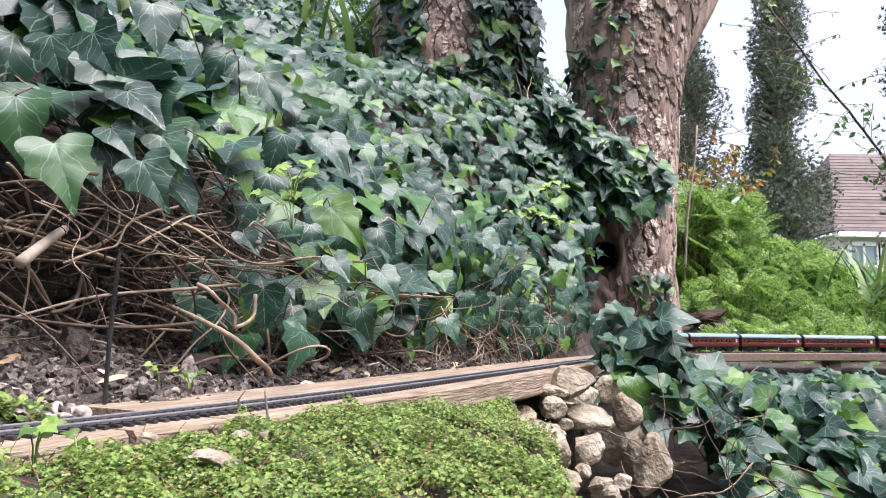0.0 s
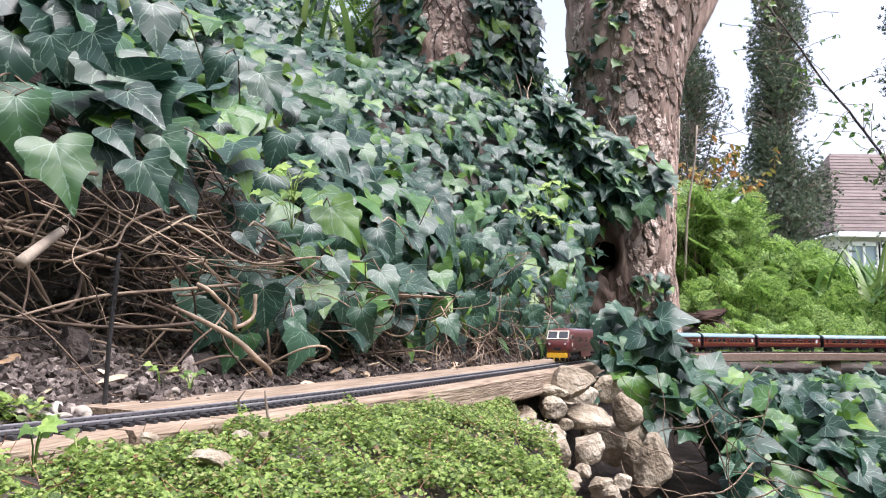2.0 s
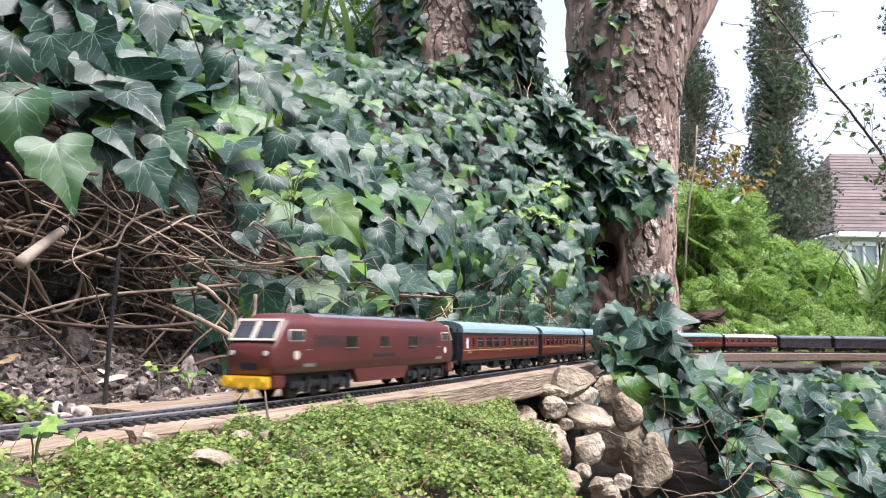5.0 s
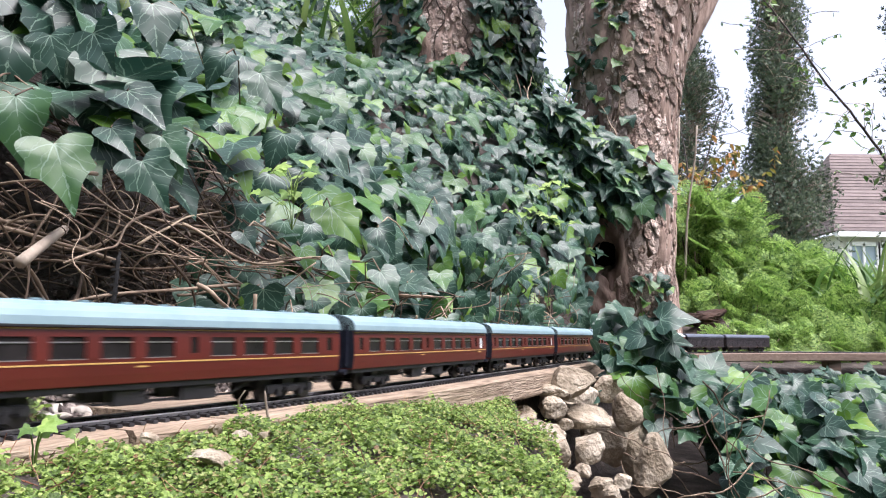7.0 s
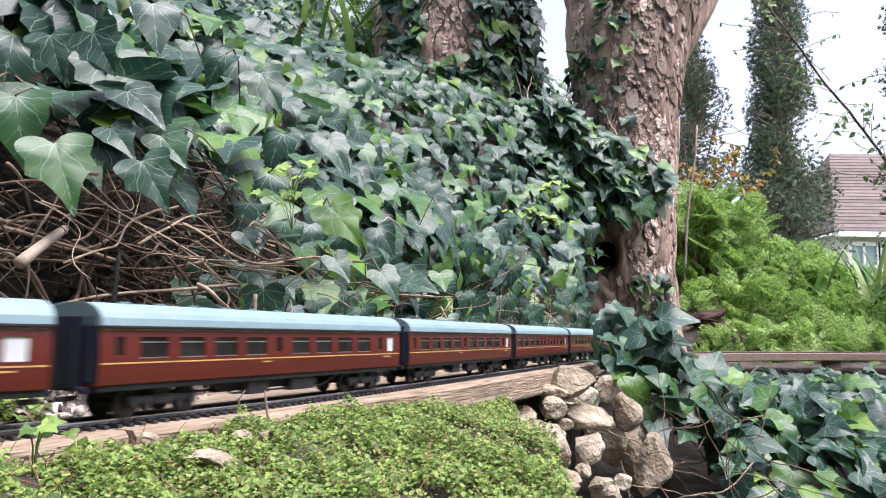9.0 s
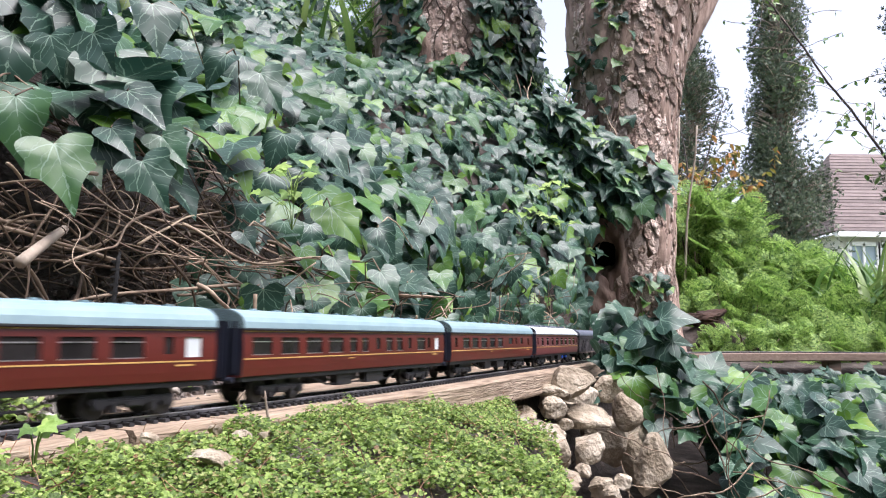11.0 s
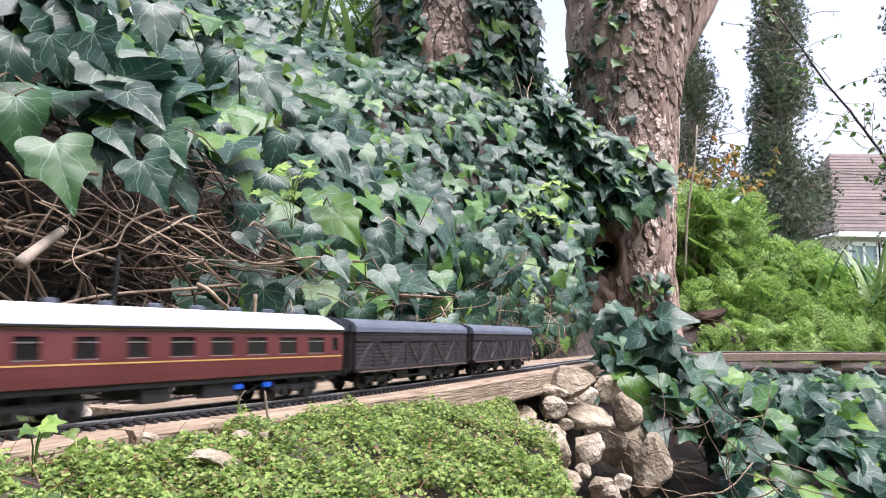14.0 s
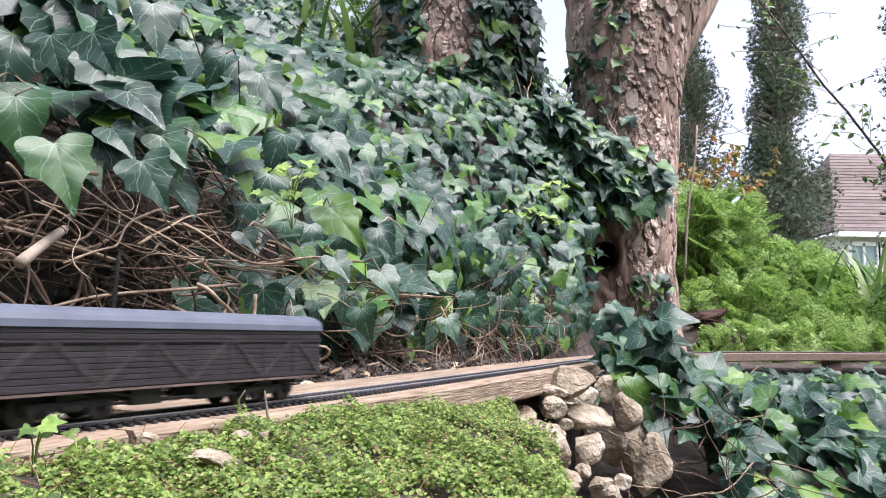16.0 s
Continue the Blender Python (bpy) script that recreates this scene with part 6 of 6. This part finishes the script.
# ---------------------------------------------------------------- feathery shrubs and strap-leaved plants behind
def frond_shape(seed, pairs=8):
    """A twice-cut fern-like leaf, stalk at the origin, tip along +y, arching down at its end."""
    rng = random.Random(seed)
    v, f = [], []

    def leaflet(bx, by, bz, ang, ln):
        k = len(v)
        dx, dy = math.sin(ang), math.cos(ang)
        px, py = dy, -dx
        w = ln * 0.27
        dz = rng.uniform(-0.25, 0.1) * ln
        v.extend([(bx, by, bz), (bx + dx * ln * 0.45 + px * w, by + dy * ln * 0.45 + py * w, bz + dz * 0.3 + 0.01), (bx + dx * ln, by + dy * ln, bz + dz), (bx + dx * ln * 0.45 - px * w, by + dy * ln * 0.45 - py * w, bz + dz * 0.3 + 0.01)])
        f.append((k, k + 1, k + 2, k + 3))

    for i in range(pairs):
        t = 0.2 + 0.75 * i / pairs
        z = 0.25 * t - 0.45 * t * t
        ln = 0.42 * math.sin(math.pi * (0.25 + 0.72 * t))
        for sg in (-1, 1):
            a = sg * (1.15 - 0.4 * t)
            leaflet(0, t, z, a, ln * 0.55)
            for u in (0.4, 0.75, 1.0):
                bx, by = math.sin(a) * ln * u, t + math.cos(a) * ln * u
                leaflet(bx, by, z - 0.06 * u, a + 0.6, ln * 0.34)
                leaflet(bx, by, z - 0.06 * u, a - 0.6, ln * 0.34)
    leaflet(0, 0.93, 0.25 * 0.93 - 0.45 * 0.86, 0, 0.18)
    k = len(v)
    for i in range(5):
        t = i / 4
        z = 0.25 * t - 0.45 * t * t
        v.extend([(-0.006, t * 0.95, z), (0.006, t * 0.95, z), (0.0, t * 0.95, z - 0.012)])
    for i in range(4):
        for j in range(3):
            f.append((k + i * 3 + j, k + i * 3 + (j + 1) % 3, k + i * 3 + 3 + (j + 1) % 3, k + i * 3 + 3 + j))
    v = np.array(v)
    return v, f, v[:, :2]


FRONDS = [frond_shape(k) for k in range(3)]


def build_shrub(cx, cy, base, wx, wy, height, count, seed, label, size=(0.13, 0.24), mat="fern"):
    rng = random.Random(seed)
    root = tagged(new("shrub"), label, "shrub", "feathery shrubs")
    mats, stems = [], Geo()
    for k in range(count):
        a, q = rng.uniform(0, 2 * math.pi), rng.random() ** 0.5
        h = rng.random() ** 0.8
        w = math.cos(h * 1.25) ** 0.6
        x, y = cx + wx * q * math.cos(a) * w, cy + wy * q * math.sin(a) * w
        z = base + height * h * (1 - 0.12 * q)
        out = Vector((math.cos(a) * q, math.sin(a) * q - 0.35, 0.25 + rng.uniform(-0.35, 0.35)))
        nn = Vector((rng.uniform(-1, 1), rng.uniform(-1.3, 0.4), rng.uniform(0.1, 1.0)))
        mats.append((rng.randrange(3), place_matrix((x, y, z), nn, out, rng.uniform(*size))))
        if k % 6 == 0:
            stems.tube([(cx + 0.3 * (x - cx), cy + 0.3 * (y - cy), base - 0.05), (cx + 0.7 * (x - cx), cy + 0.7 * (y - cy), base + 0.5 * (z - base)), (x, y, z)], [0.005, 0.004, 0.002], 5)
    joined("foliage", FRONDS, mats, mat, root, smooth=False, kind="stuff")
    stems.ob("stem_mass", "stem", root, smooth=True, kind="stuff")
    return root


SHRUB = "bright green feathery-leaved shrub beyond the viaduct"
for cx, cy, base, wx, wy, h, count, seed, size in (
        (1.16, 3.2, 0.0, 0.3, 0.3, 0.70, 620, 1, (0.07, 0.14)), (1.52, 3.3, 0.0, 0.36, 0.3, 0.46, 560, 2, (0.07, 0.14)),
        (1.95, 3.4, -0.02, 0.36, 0.3, 0.34, 420, 3, (0.07, 0.14)), (1.15, 2.85, -0.03, 0.28, 0.2, 0.30, 320, 4, (0.06, 0.11)),
        (1.05, 2.5, -0.06, 0.2, 0.08, 0.14, 150, 12, (0.04, 0.075)), (1.35, 2.55, -0.06, 0.26, 0.1, 0.15, 200, 13, (0.04, 0.08)),
        (1.62, 2.85, -0.06, 0.4, 0.2, 0.26, 380, 5, (0.06, 0.11)), (2.3, 3.6, -0.02, 0.4, 0.3, 0.28, 360, 6, (0.07, 0.14)),
        (1.5, 4.4, 0.0, 0.5, 0.3, 0.65, 360, 7, (0.09, 0.18))):
    build_shrub(cx, cy, base, wx, wy, h, count, seed, SHRUB, size)


def blade(rng, p, ang, length, width, arch):
    """A long strap leaf, channelled along its middle, arching over."""
    v, uv, f = [], [], []
    d = Vector((math.cos(ang), math.sin(ang), 0))
    sd = Vector((-d.y, d.x, 0))
    n = 9
    for i in range(n):
        t = i / (n - 1)
        c = Vector(p) + d * (length * arch * t * t) + Vector((0, 0, length * (t - 0.55 * arch * t * t * t)))
        w = width * (1 - t ** 2.5) * (0.6 + 0.4 * min(1, t * 4)) + 0.0006
        for q, h in ((-1, 0.35), (0, 0), (1, 0.35)):
            v.append(c + sd * q * w + d * (-h * w))
            uv.append((q * 0.1, t))
    for i in range(n - 1):
        for j in range(2):
            f.append((i * 3 + j, i * 3 + j + 1, i * 3 + j + 4, i * 3 + j + 3))
    return v, uv, f


def build_straps(cx, cy, base, count, seed, length, label, spread=0.1):
    rng = random.Random(seed)
    root = tagged(new("strap_leaf_plant"), label, "plant", "strap-leaved plants")
    for _ in range(count):
        a = rng.uniform(0, 2 * math.pi)
        p = (cx + spread * rng.uniform(-1, 1), cy + spread * rng.uniform(-1, 1), base)
        v, uv, f = blade(rng, p, a, length * rng.uniform(0.6, 1.1), rng.uniform(0.008, 0.016), rng.uniform(0.2, 1.0))
        mesh_ob("blade", v, f, "strap", root, uv, True)


STRAP = "clump of long arching green strap leaves"
build_straps(1.72, 2.9, 0.0, 30, 1, 0.58, STRAP)
build_straps(1.62, 2.75, 0.0, 18, 8, 0.5, STRAP)
build_straps(1.95, 3.0, 0.0, 26, 2, 0.42, STRAP)
build_straps(1.45, 3.05, 0.05, 12, 3, 0.5, STRAP)
build_straps(1.62, 2.6, -0.03, 16, 6, 0.32, STRAP)
build_straps(-0.45, 2.6, 0.86, 26, 4, 0.6, STRAP, 0.14)
build_straps(-0.2, 2.75, 0.86, 12, 5, 0.55, STRAP, 0.08)
build_straps(-0.75, 2.7, 0.9, 20, 7, 0.6, STRAP, 0.14)
build_shrub(-0.95, 3.0, 0.85, 0.5, 0.3, 0.6, 150, 9, "yellow-green shrub on top of the bank")
build_shrub(-0.35, 3.3, 0.85, 0.5, 0.3, 0.5, 150, 10, "yellow-green shrub on top of the bank")

build_shrub(-0.5, 3.7, 0.85, 0.65, 0.3, 1.15, 300, 14, "yellow-green shrub on top of the bank")

# rotten log lying behind the viaduct
v, f, _ = lump(333, 4, 0.4, 0.8, 6)
o = mesh_ob("log", v * np.array([0.09, 0.05, 0.045]) + np.array([0.94, 2.6, 0.105]), f, "hollow", smooth=False)
tagged(o, "rotten reddish brown log among the plants", "log")
v, f, _ = lump(301, 4, 0.3, 1.0)
o = mesh_ob("earth_mound", v * np.array([0.2, 0.16, 0.17]) + np.array([0.93, 2.66, -0.08]), f, "soil", smooth=True)
tagged(o, "dark earth mound under the log", "earth", kind="structure")


# ---------------------------------------------------------------- far trees, house
def spray_shape(seed):
    """A tuft of conifer scale-leaf sprays."""
    rng = random.Random(seed)
    v, f = [], []
    for k in range(6):
        a = rng.uniform(-1.1, 1.1)
        ln = rng.uniform(0.5, 1.0)
        d = Vector((math.sin(a), math.cos(a), rng.uniform(-0.5, 0.5)))
        sd = Vector((math.cos(a), -math.sin(a), rng.uniform(-0.4, 0.4))) * 0.09
        b = len(v)
        v += [Vector((0, 0, 0)), d * ln * 0.4 + sd, d * ln * 0.75 + sd * 0.6, d * ln, d * ln * 0.65 - sd * 0.9, d * ln * 0.35 - sd]
        f += [(b, b + 1, b + 2, b + 3), (b, b + 3, b + 4, b + 5)]
    v = np.array([p[:] for p in v])
    return v, f, v[:, :2]


SPRAYS = [spray_shape(k) for k in range(4)]


def build_conifer(cx, cy, profile, count, seed, label, size=(0.06, 0.15), ragged=0.25, mat="conifer"):
    """A columnar conifer: profile rows of (height, radius)."""
    rng = random.Random(seed)
    root = tagged(new("conifer"), label, "tree", "far conifers")
    zs, rs = [p[0] for p in profile], [p[1] for p in profile]
    g = Geo()
    g.tube([(cx, cy, 0.0), (cx + 0.05, cy, zs[-1] * 0.5), (cx, cy, zs[-1])], [0.16, 0.11, 0.03], 10)
    mats = []
    lumps = [(rng.uniform(0, 6.28), rng.uniform(zs[0], zs[-1]), rng.uniform(0.25, 0.5)) for _ in range(60)]
    for i in range(count):
        a, z, _ = rng.choice(lumps)
        a += rng.gauss(0, 0.45)
        z += rng.gauss(0, 0.3)
        if not zs[0] < z < zs[-1]:
            continue
        r = float(np.interp(z, zs, rs)) * (1 + ragged * math.sin(z * 5.1 + 3 * a + seed) * 0.5) * rng.uniform(0.35, 1.05)
        out = Vector((math.cos(a), math.sin(a), 0))
        p = Vector((cx, cy, z)) + out * r
        mats.append((rng.randrange(4), place_matrix(p, out + Vector((rng.uniform(-1, 1), rng.uniform(-1, 1), rng.uniform(-0.6, 0.6))), Vector((0, 0, 1)) + out * 0.7, rng.uniform(*size))))
        if i % 14 == 0:
            g.tube([(cx, cy, z - 0.25), tuple(p)], [0.02, 0.006], 4)
    g.ob("trunk", "twig", root, smooth=True)
    joined("crown", SPRAYS, mats, mat, root, smooth=False, kind="stuff")


build_conifer(6.66, 14, [(0.2, 1.0), (1.6, 1.02), (2.6, 0.9), (3.6, 0.68), (5.0, 0.58), (6.5, 0.5), (8.2, 0.32), (9.0, 0.05)], 30000, 1, "tall dark columnar cypress with gaps showing the sky", size=(0.045, 0.11))
build_conifer(5.5, 16, [(0.2, 0.7), (2.5, 0.85), (4.5, 0.8), (6.0, 0.55), (7.0, 0.25), (7.4, 0.05)], 14000, 2, "dark ragged conifer far behind the trunk", size=(0.05, 0.12), ragged=0.6)
build_conifer(10.1, 14.5, [(0.2, 1.1), (3.0, 1.1), (6.0, 0.9), (8.5, 0.6), (9.5, 0.05)], 7000, 3, "dark conifer beside the house")


def build_house():
    house = tagged(new("house"), "pale house with brown tiled hipped roof, white windows", "house")
    g = Geo()
    g.box(12.75, 20.0, 24.0, 30.0, 0.0, 3.55)
    g.ob("wall", "render", house)
    # roof planes in courses of tiles, lapped
    n = 24
    xe, xr = (12.35, 20.4), (14.15, 18.6)
    ye, yr = 23.6, 27.0
    ze, zr = 3.55, 7.0
    for k in range(n):
        t0, t1 = k / n, (k + 1.25) / n
        g = Geo()
        pa = [(xe[0] + (xr[0] - xe[0]) * t0, ye + (yr - ye) * t0, ze + (zr - ze) * t0 + 0.025), (xe[1] + (xr[1] - xe[1]) * t0, ye + (yr - ye) * t0, ze + (zr - ze) * t0 + 0.025),
              (xe[1] + (xr[1] - xe[1]) * t1, ye + (yr - ye) * t1, ze + (zr - ze) * t1), (xe[0] + (xr[0] - xe[0]) * t1, ye + (yr - ye) * t1, ze + (zr - ze) * t1)]
        pb = [(x, y + 0.03, z - 0.05) for x, y, z in pa]
        g.loft([pa, pb])
        # hipped end
        pa = [(xe[0] + (xr[0] - xe[0]) * t0, ye + (yr - ye) * t0, ze + (zr - ze) * t0 + 0.025), (xe[0] + (xr[0] - xe[0]) * t0, 30.4 - (30.4 - yr) * t0, ze + (zr - ze) * t0 + 0.025),
              (xe[0] + (xr[0] - xe[0]) * t1, 30.4 - (30.4 - yr) * t1, ze + (zr - ze) * t1), (xe[0] + (xr[0] - xe[0]) * t1, ye + (yr - ye) * t1, ze + (zr - ze) * t1)]
        g.loft([pa, [(x + 0.03, y, z - 0.05) for x, y, z in pa]])
        g.ob("tile_course", "tile", house)
    g = Geo()
    g.box(12.4, 20.3, 23.55, 23.7, 3.38, 3.55)
    g.ob("gutter", "whitepaint", house)
    for x0, x1 in ((13.0, 13.9), (14.0, 14.9), (16.0, 17.2)):
        w = Geo()
        w.box(x0, x1, 23.93, 24.02, 1.2, 3.2)
        win = w.ob("window", "housepane", house)
        fr = Geo()
        for a, b, c, d in ((x0 - 0.08, x0 + 0.04, 1.15, 3.25), (x1 - 0.04, x1 + 0.08, 1.15, 3.25), (x0, x1, 3.12, 3.25), (x0, x1, 1.15, 1.28), (x0, x1, 2.4, 2.48), ((x0 + x1) / 2 - 0.04, (x0 + x1) / 2 + 0.04, 1.2, 3.2)):
            fr.box(a, b, 23.86, 23.95, c, d)
        fr.ob("window_frame", "whitepaint", win)
    house.matrix_basis = pose(0.45, 0, 0)


build_house()


# small-leaved shrub with turning leaves and bare twigs behind the nearer trunk
def oval_leaf():
    v = [(0, 0, 0), (0.22, 0.3, 0.05), (0.24, 0.6, 0.05), (0, 1, -0.06), (-0.24, 0.6, 0.05), (-0.22, 0.3, 0.05), (0, 0.5, -0.02)]
    v = np.array(v)
    return v, [(i, (i + 1) % 6, 6) for i in range(6)], v[:, :2]


OVAL = [oval_leaf()]


def build_twiggy(cx, cy, base, wx, height, stems_n, leaves_n, seed, label, mat, size):
    rng = random.Random(seed)
    root = tagged(new("shrub"), label, "shrub")
    g, mats = Geo(), []
    for _ in range(stems_n):
        p = (cx + rng.uniform(-0.3, 0.3) * wx, cy + rng.uniform(-0.2, 0.2), base)
        pts = smooth_path(rng, p, (rng.uniform(-0.4, 0.4), rng.uniform(-0.2, 0.2), 1), 14, height / 13, 0.16, 0.1)
        g.tube(pts, [0.012 * (1 - 0.85 * i / 14) for i in range(15)], 5)
        for k in range(5, 15):
            tw = smooth_path(rng, pts[k], (rng.uniform(-1, 1), rng.uniform(-0.5, 0.5), rng.uniform(0, 0.6)), 6, 0.032 * height, 0.3)
            g.tube(tw, 0.0022, 4)
            for _ in range(leaves_n):
                q = rng.choice(tw)
                mats.append((0, place_matrix(q, (rng.uniform(-1, 1), rng.uniform(-1, 0.3), rng.uniform(0, 1)), (rng.uniform(-1, 1), rng.uniform(-1, 1), -1), rng.uniform(*size))))
    g.ob("twig_mass", "thorn", root, smooth=True, kind="stuff")
    if mats:
        joined("foliage", OVAL, mats, mat, root, smooth=False, kind="stuff")


build_twiggy(1.62, 4.6, 0.2, 0.3, 0.95, 7, 12, 11, "shrub with turning orange and olive leaves", "autumn", (0.035, 0.07))
build_twiggy(1.62, 4.6, 0.2, 0.3, 1.4, 3, 0, 6, "bare twiggy shrub behind the trunk", "autumn", (0.03, 0.05))
for p0, p1, r, lb in (((0.96, 2.95, 0.1), (1.03, 2.9, 0.9), 0.006, "pale bare stick standing among shrubs"), ((0.93, 2.98, 0.1), (0.975, 2.95, 0.95), 0.006, "grey bare stick standing among shrubs")):
    g = Geo()
    a, b = Vector(p0), Vector(p1)
    g.tube([a.lerp(b, t) + Vector((0.006 * math.sin(t * 9), 0, 0)) for t in np.linspace(0, 1, 9)], [r * (1 - 0.4 * t) for t in np.linspace(0, 1, 9)], 8)
    tagged(g.ob("bare_stick", "twig", smooth=True), lb, "stick")


# ---------------------------------------------------------------- overhanging branch that sways
def build_branch():
    rng = random.Random(8)
    root = tagged(new("branch"), "thorny arching branch with sparse small green leaves", "branch")
    root.matrix_basis = pose(1.14, 1.6, 0.16)
    g, mats = Geo(), []
    line = [Vector((0.70, 1.6, 0.86)), Vector((0.73, 1.6, 0.813)), Vector((0.795, 1.6, 0.722)), Vector((0.864, 1.6, 0.613)), Vector((0.93, 1.6, 0.53)), Vector((0.992, 1.6, 0.437)), Vector((1.06, 1.6, 0.31)), Vector((1.14, 1.6, 0.16)), Vector((1.17, 1.6, -0.1))]
    base = Vector((1.14, 1.6, 0.16))
    fine = []
    for i in range(len(line) - 1):
        for u in (0, 0.25, 0.5, 0.75):
            fine.append(line[i].lerp(line[i + 1], u) - base + Vector((rng.uniform(-1, 1), rng.uniform(-1, 1), rng.uniform(-1, 1))) * 0.0015)
    fine.append(line[-1] - base)
    g.tube(fine, [0.0017 + 0.0022 * i / len(fine) for i in range(len(fine))], 8)
    main = g.ob("stem", "thorn", root, smooth=True)
    th = Geo()
    for i, p in enumerate(fine):
        for k in range(2):
            d = Vector((rng.uniform(-1, 1), rng.uniform(-1, 1), rng.uniform(-1, 1))).normalized()
            th.tube([p, p + d * 0.009], [0.0016, 0.0003], 4)
    th.ob("thorn_mass", "thorn", root, kind="stuff")
    tw = Geo()
    for i in range(2, 24):
        for _ in range(2):
            pts = smooth_path(rng, fine[i], (rng.uniform(-1.0, 0.8), rng.uniform(-0.5, 0.5), rng.uniform(-0.3, 0.7)), 8, rng.uniform(0.008, 0.022), 0.25)
            tw.tube(pts, 0.0009, 4)
            for q in pts[2:]:
                if rng.random() < 0.5:
                    mats.append((0, place_matrix(q, (rng.uniform(-1, 1), rng.uniform(-1, 0.3), rng.uniform(0, 1)), (rng.uniform(-1, 1), rng.uniform(-1, 1), -0.6), rng.uniform(0.011, 0.024))))
    tw.ob("twig_mass", "twig", root, smooth=True, kind="stuff")
    joined("leaves", OVAL, mats, "strap", root, smooth=False, kind="stuff")
    return root


BRANCH = build_branch()


# ---------------------------------------------------------------- small plants
def lobed_sprig(x, y, z, height, seed, label, spread=0.03, leaves=6, mat="fern", size=0.016):
    """A seedling with soft lobed leaves on thin stalks."""
    rng = random.Random(seed)
    root = tagged(new("seedling"), label, "plant", "seedlings")
    for k in range(leaves):
        a = rng.uniform(0, 6.28)
        top = Vector((x + spread * math.cos(a) * rng.uniform(0.2, 1), y + spread * 0.6 * math.sin(a), z + height * rng.uniform(0.6, 1.05)))
        g = Geo()
        g.tube([(x, y, z - 0.004), (x + 0.3 * (top.x - x), y + 0.3 * (top.y - y), z + 0.6 * (top.z - z)), top], 0.0003, 5)
        st = g.ob("stalk", mat, root, smooth=True)
        v, f, uv = leaf_shape(seed * 7 + k, 1.25, 0.1, 0.2)
        m = place_matrix(top, (rng.uniform(-0.4, 0.4), -0.6, 0.9), (math.cos(a), math.sin(a) - 0.4, -0.3), size * rng.uniform(0.7, 1.2))
        a4 = np.array(m)
        mesh_ob("leaf", v @ a4[:3, :3].T + a4[:3, 3], f, mat, root, uv, True)


SEED = "bright green seedling with soft lobed leaves"
gz = lambda x, y: float(ground_z(x, y)[0])
lobed_sprig(-0.133, 0.245, gz(-0.133, 0.245), 0.017, 3, SEED + " beside the track", 0.005, 5, "fern", 0.006)
lobed_sprig(-0.122, 0.252, gz(-0.122, 0.252), 0.016, 4, SEED + " beside the track", 0.003, 3, "tiny", 0.006)
for (x, y, z) in ((-0.126, 0.6, 0.15), (-0.13, 0.62, 0.13), (0.16, 1.1, 0.24), (0.19, 1.15, 0.2), (0.12, 1.1, 0.2)):
    lobed_sprig(x, y, z, 0.03, int(abs(x) * 1000) + int(z * 100), SEED + " growing through the ivy", 0.03, 9, "fern", 0.012)
for (x, y, z) in ((-0.19, 0.5, 0.03), (-0.17, 0.5, 0.06), (-0.06, 0.5, 0.03), (-0.1, 0.5, 0.05)):
    lobed_sprig(x, y, gz(x, y), 0.014, int(abs(x) * 1000) + 3, "small green seedling on the bare soil", 0.008, 4, "fern", 0.0055)
for x0, x1 in ((-0.097, -0.094), (-0.084, -0.0845)):
    g = Geo()
    y = 0.355
    g.tube([(x0 + 0.004, y, gz(x0, y)), (x0 + 0.001, y, 0.0), (x0, y, 0.006), (x1, y, 0.0105)], [0.0007, 0.0007, 0.0006, 0.0004], 6)
    tagged(g.ob("dry_stalk", "twig", smooth=True), "thin dry bent stalk standing before the rails", "stalk", "dry stalks")


# ---------------------------------------------------------------- sleepers, last
def build_sleepers():
    g = Geo()
    g.box(-0.0014, 0.0014, -0.0155, 0.0155, -0.0035, -0.0018, 0.0003)
    for sg in (-1, 1):
        for q in (-1, 1):
            y = sg * 0.0083 + q * 0.0014
            g.box(-0.0009, 0.0009, y - 0.0005, y + 0.0005, -0.0019, -0.0012)
    o = g.ob("sleeper", "sleeper")
    me, shape = o.data, (np.array(g.v), g.f, np.zeros((len(g.v), 2)))
    bpy.data.objects.remove(o)
    rest = []
    for k in range(1170):
        s = -3.08 + 0.00625 * k
        p = on_track(s)
        q = on_track(s + 0.002) - p
        m = pose(p.x, p.y, 0, 0, 0, math.degrees(math.atan2(q.y, q.x)) + 0.6 * math.sin(k * 7.7))
        if -0.31 < s < 1.4:
            c = new("sleeper", me)
            c.parent = track
            c.matrix_basis = m
        else:
            rest.append((0, m))
    joined("far_sleepers", [shape], rest, "sleeper", track, smooth=False, kind="stuff")


build_sleepers()


motions()
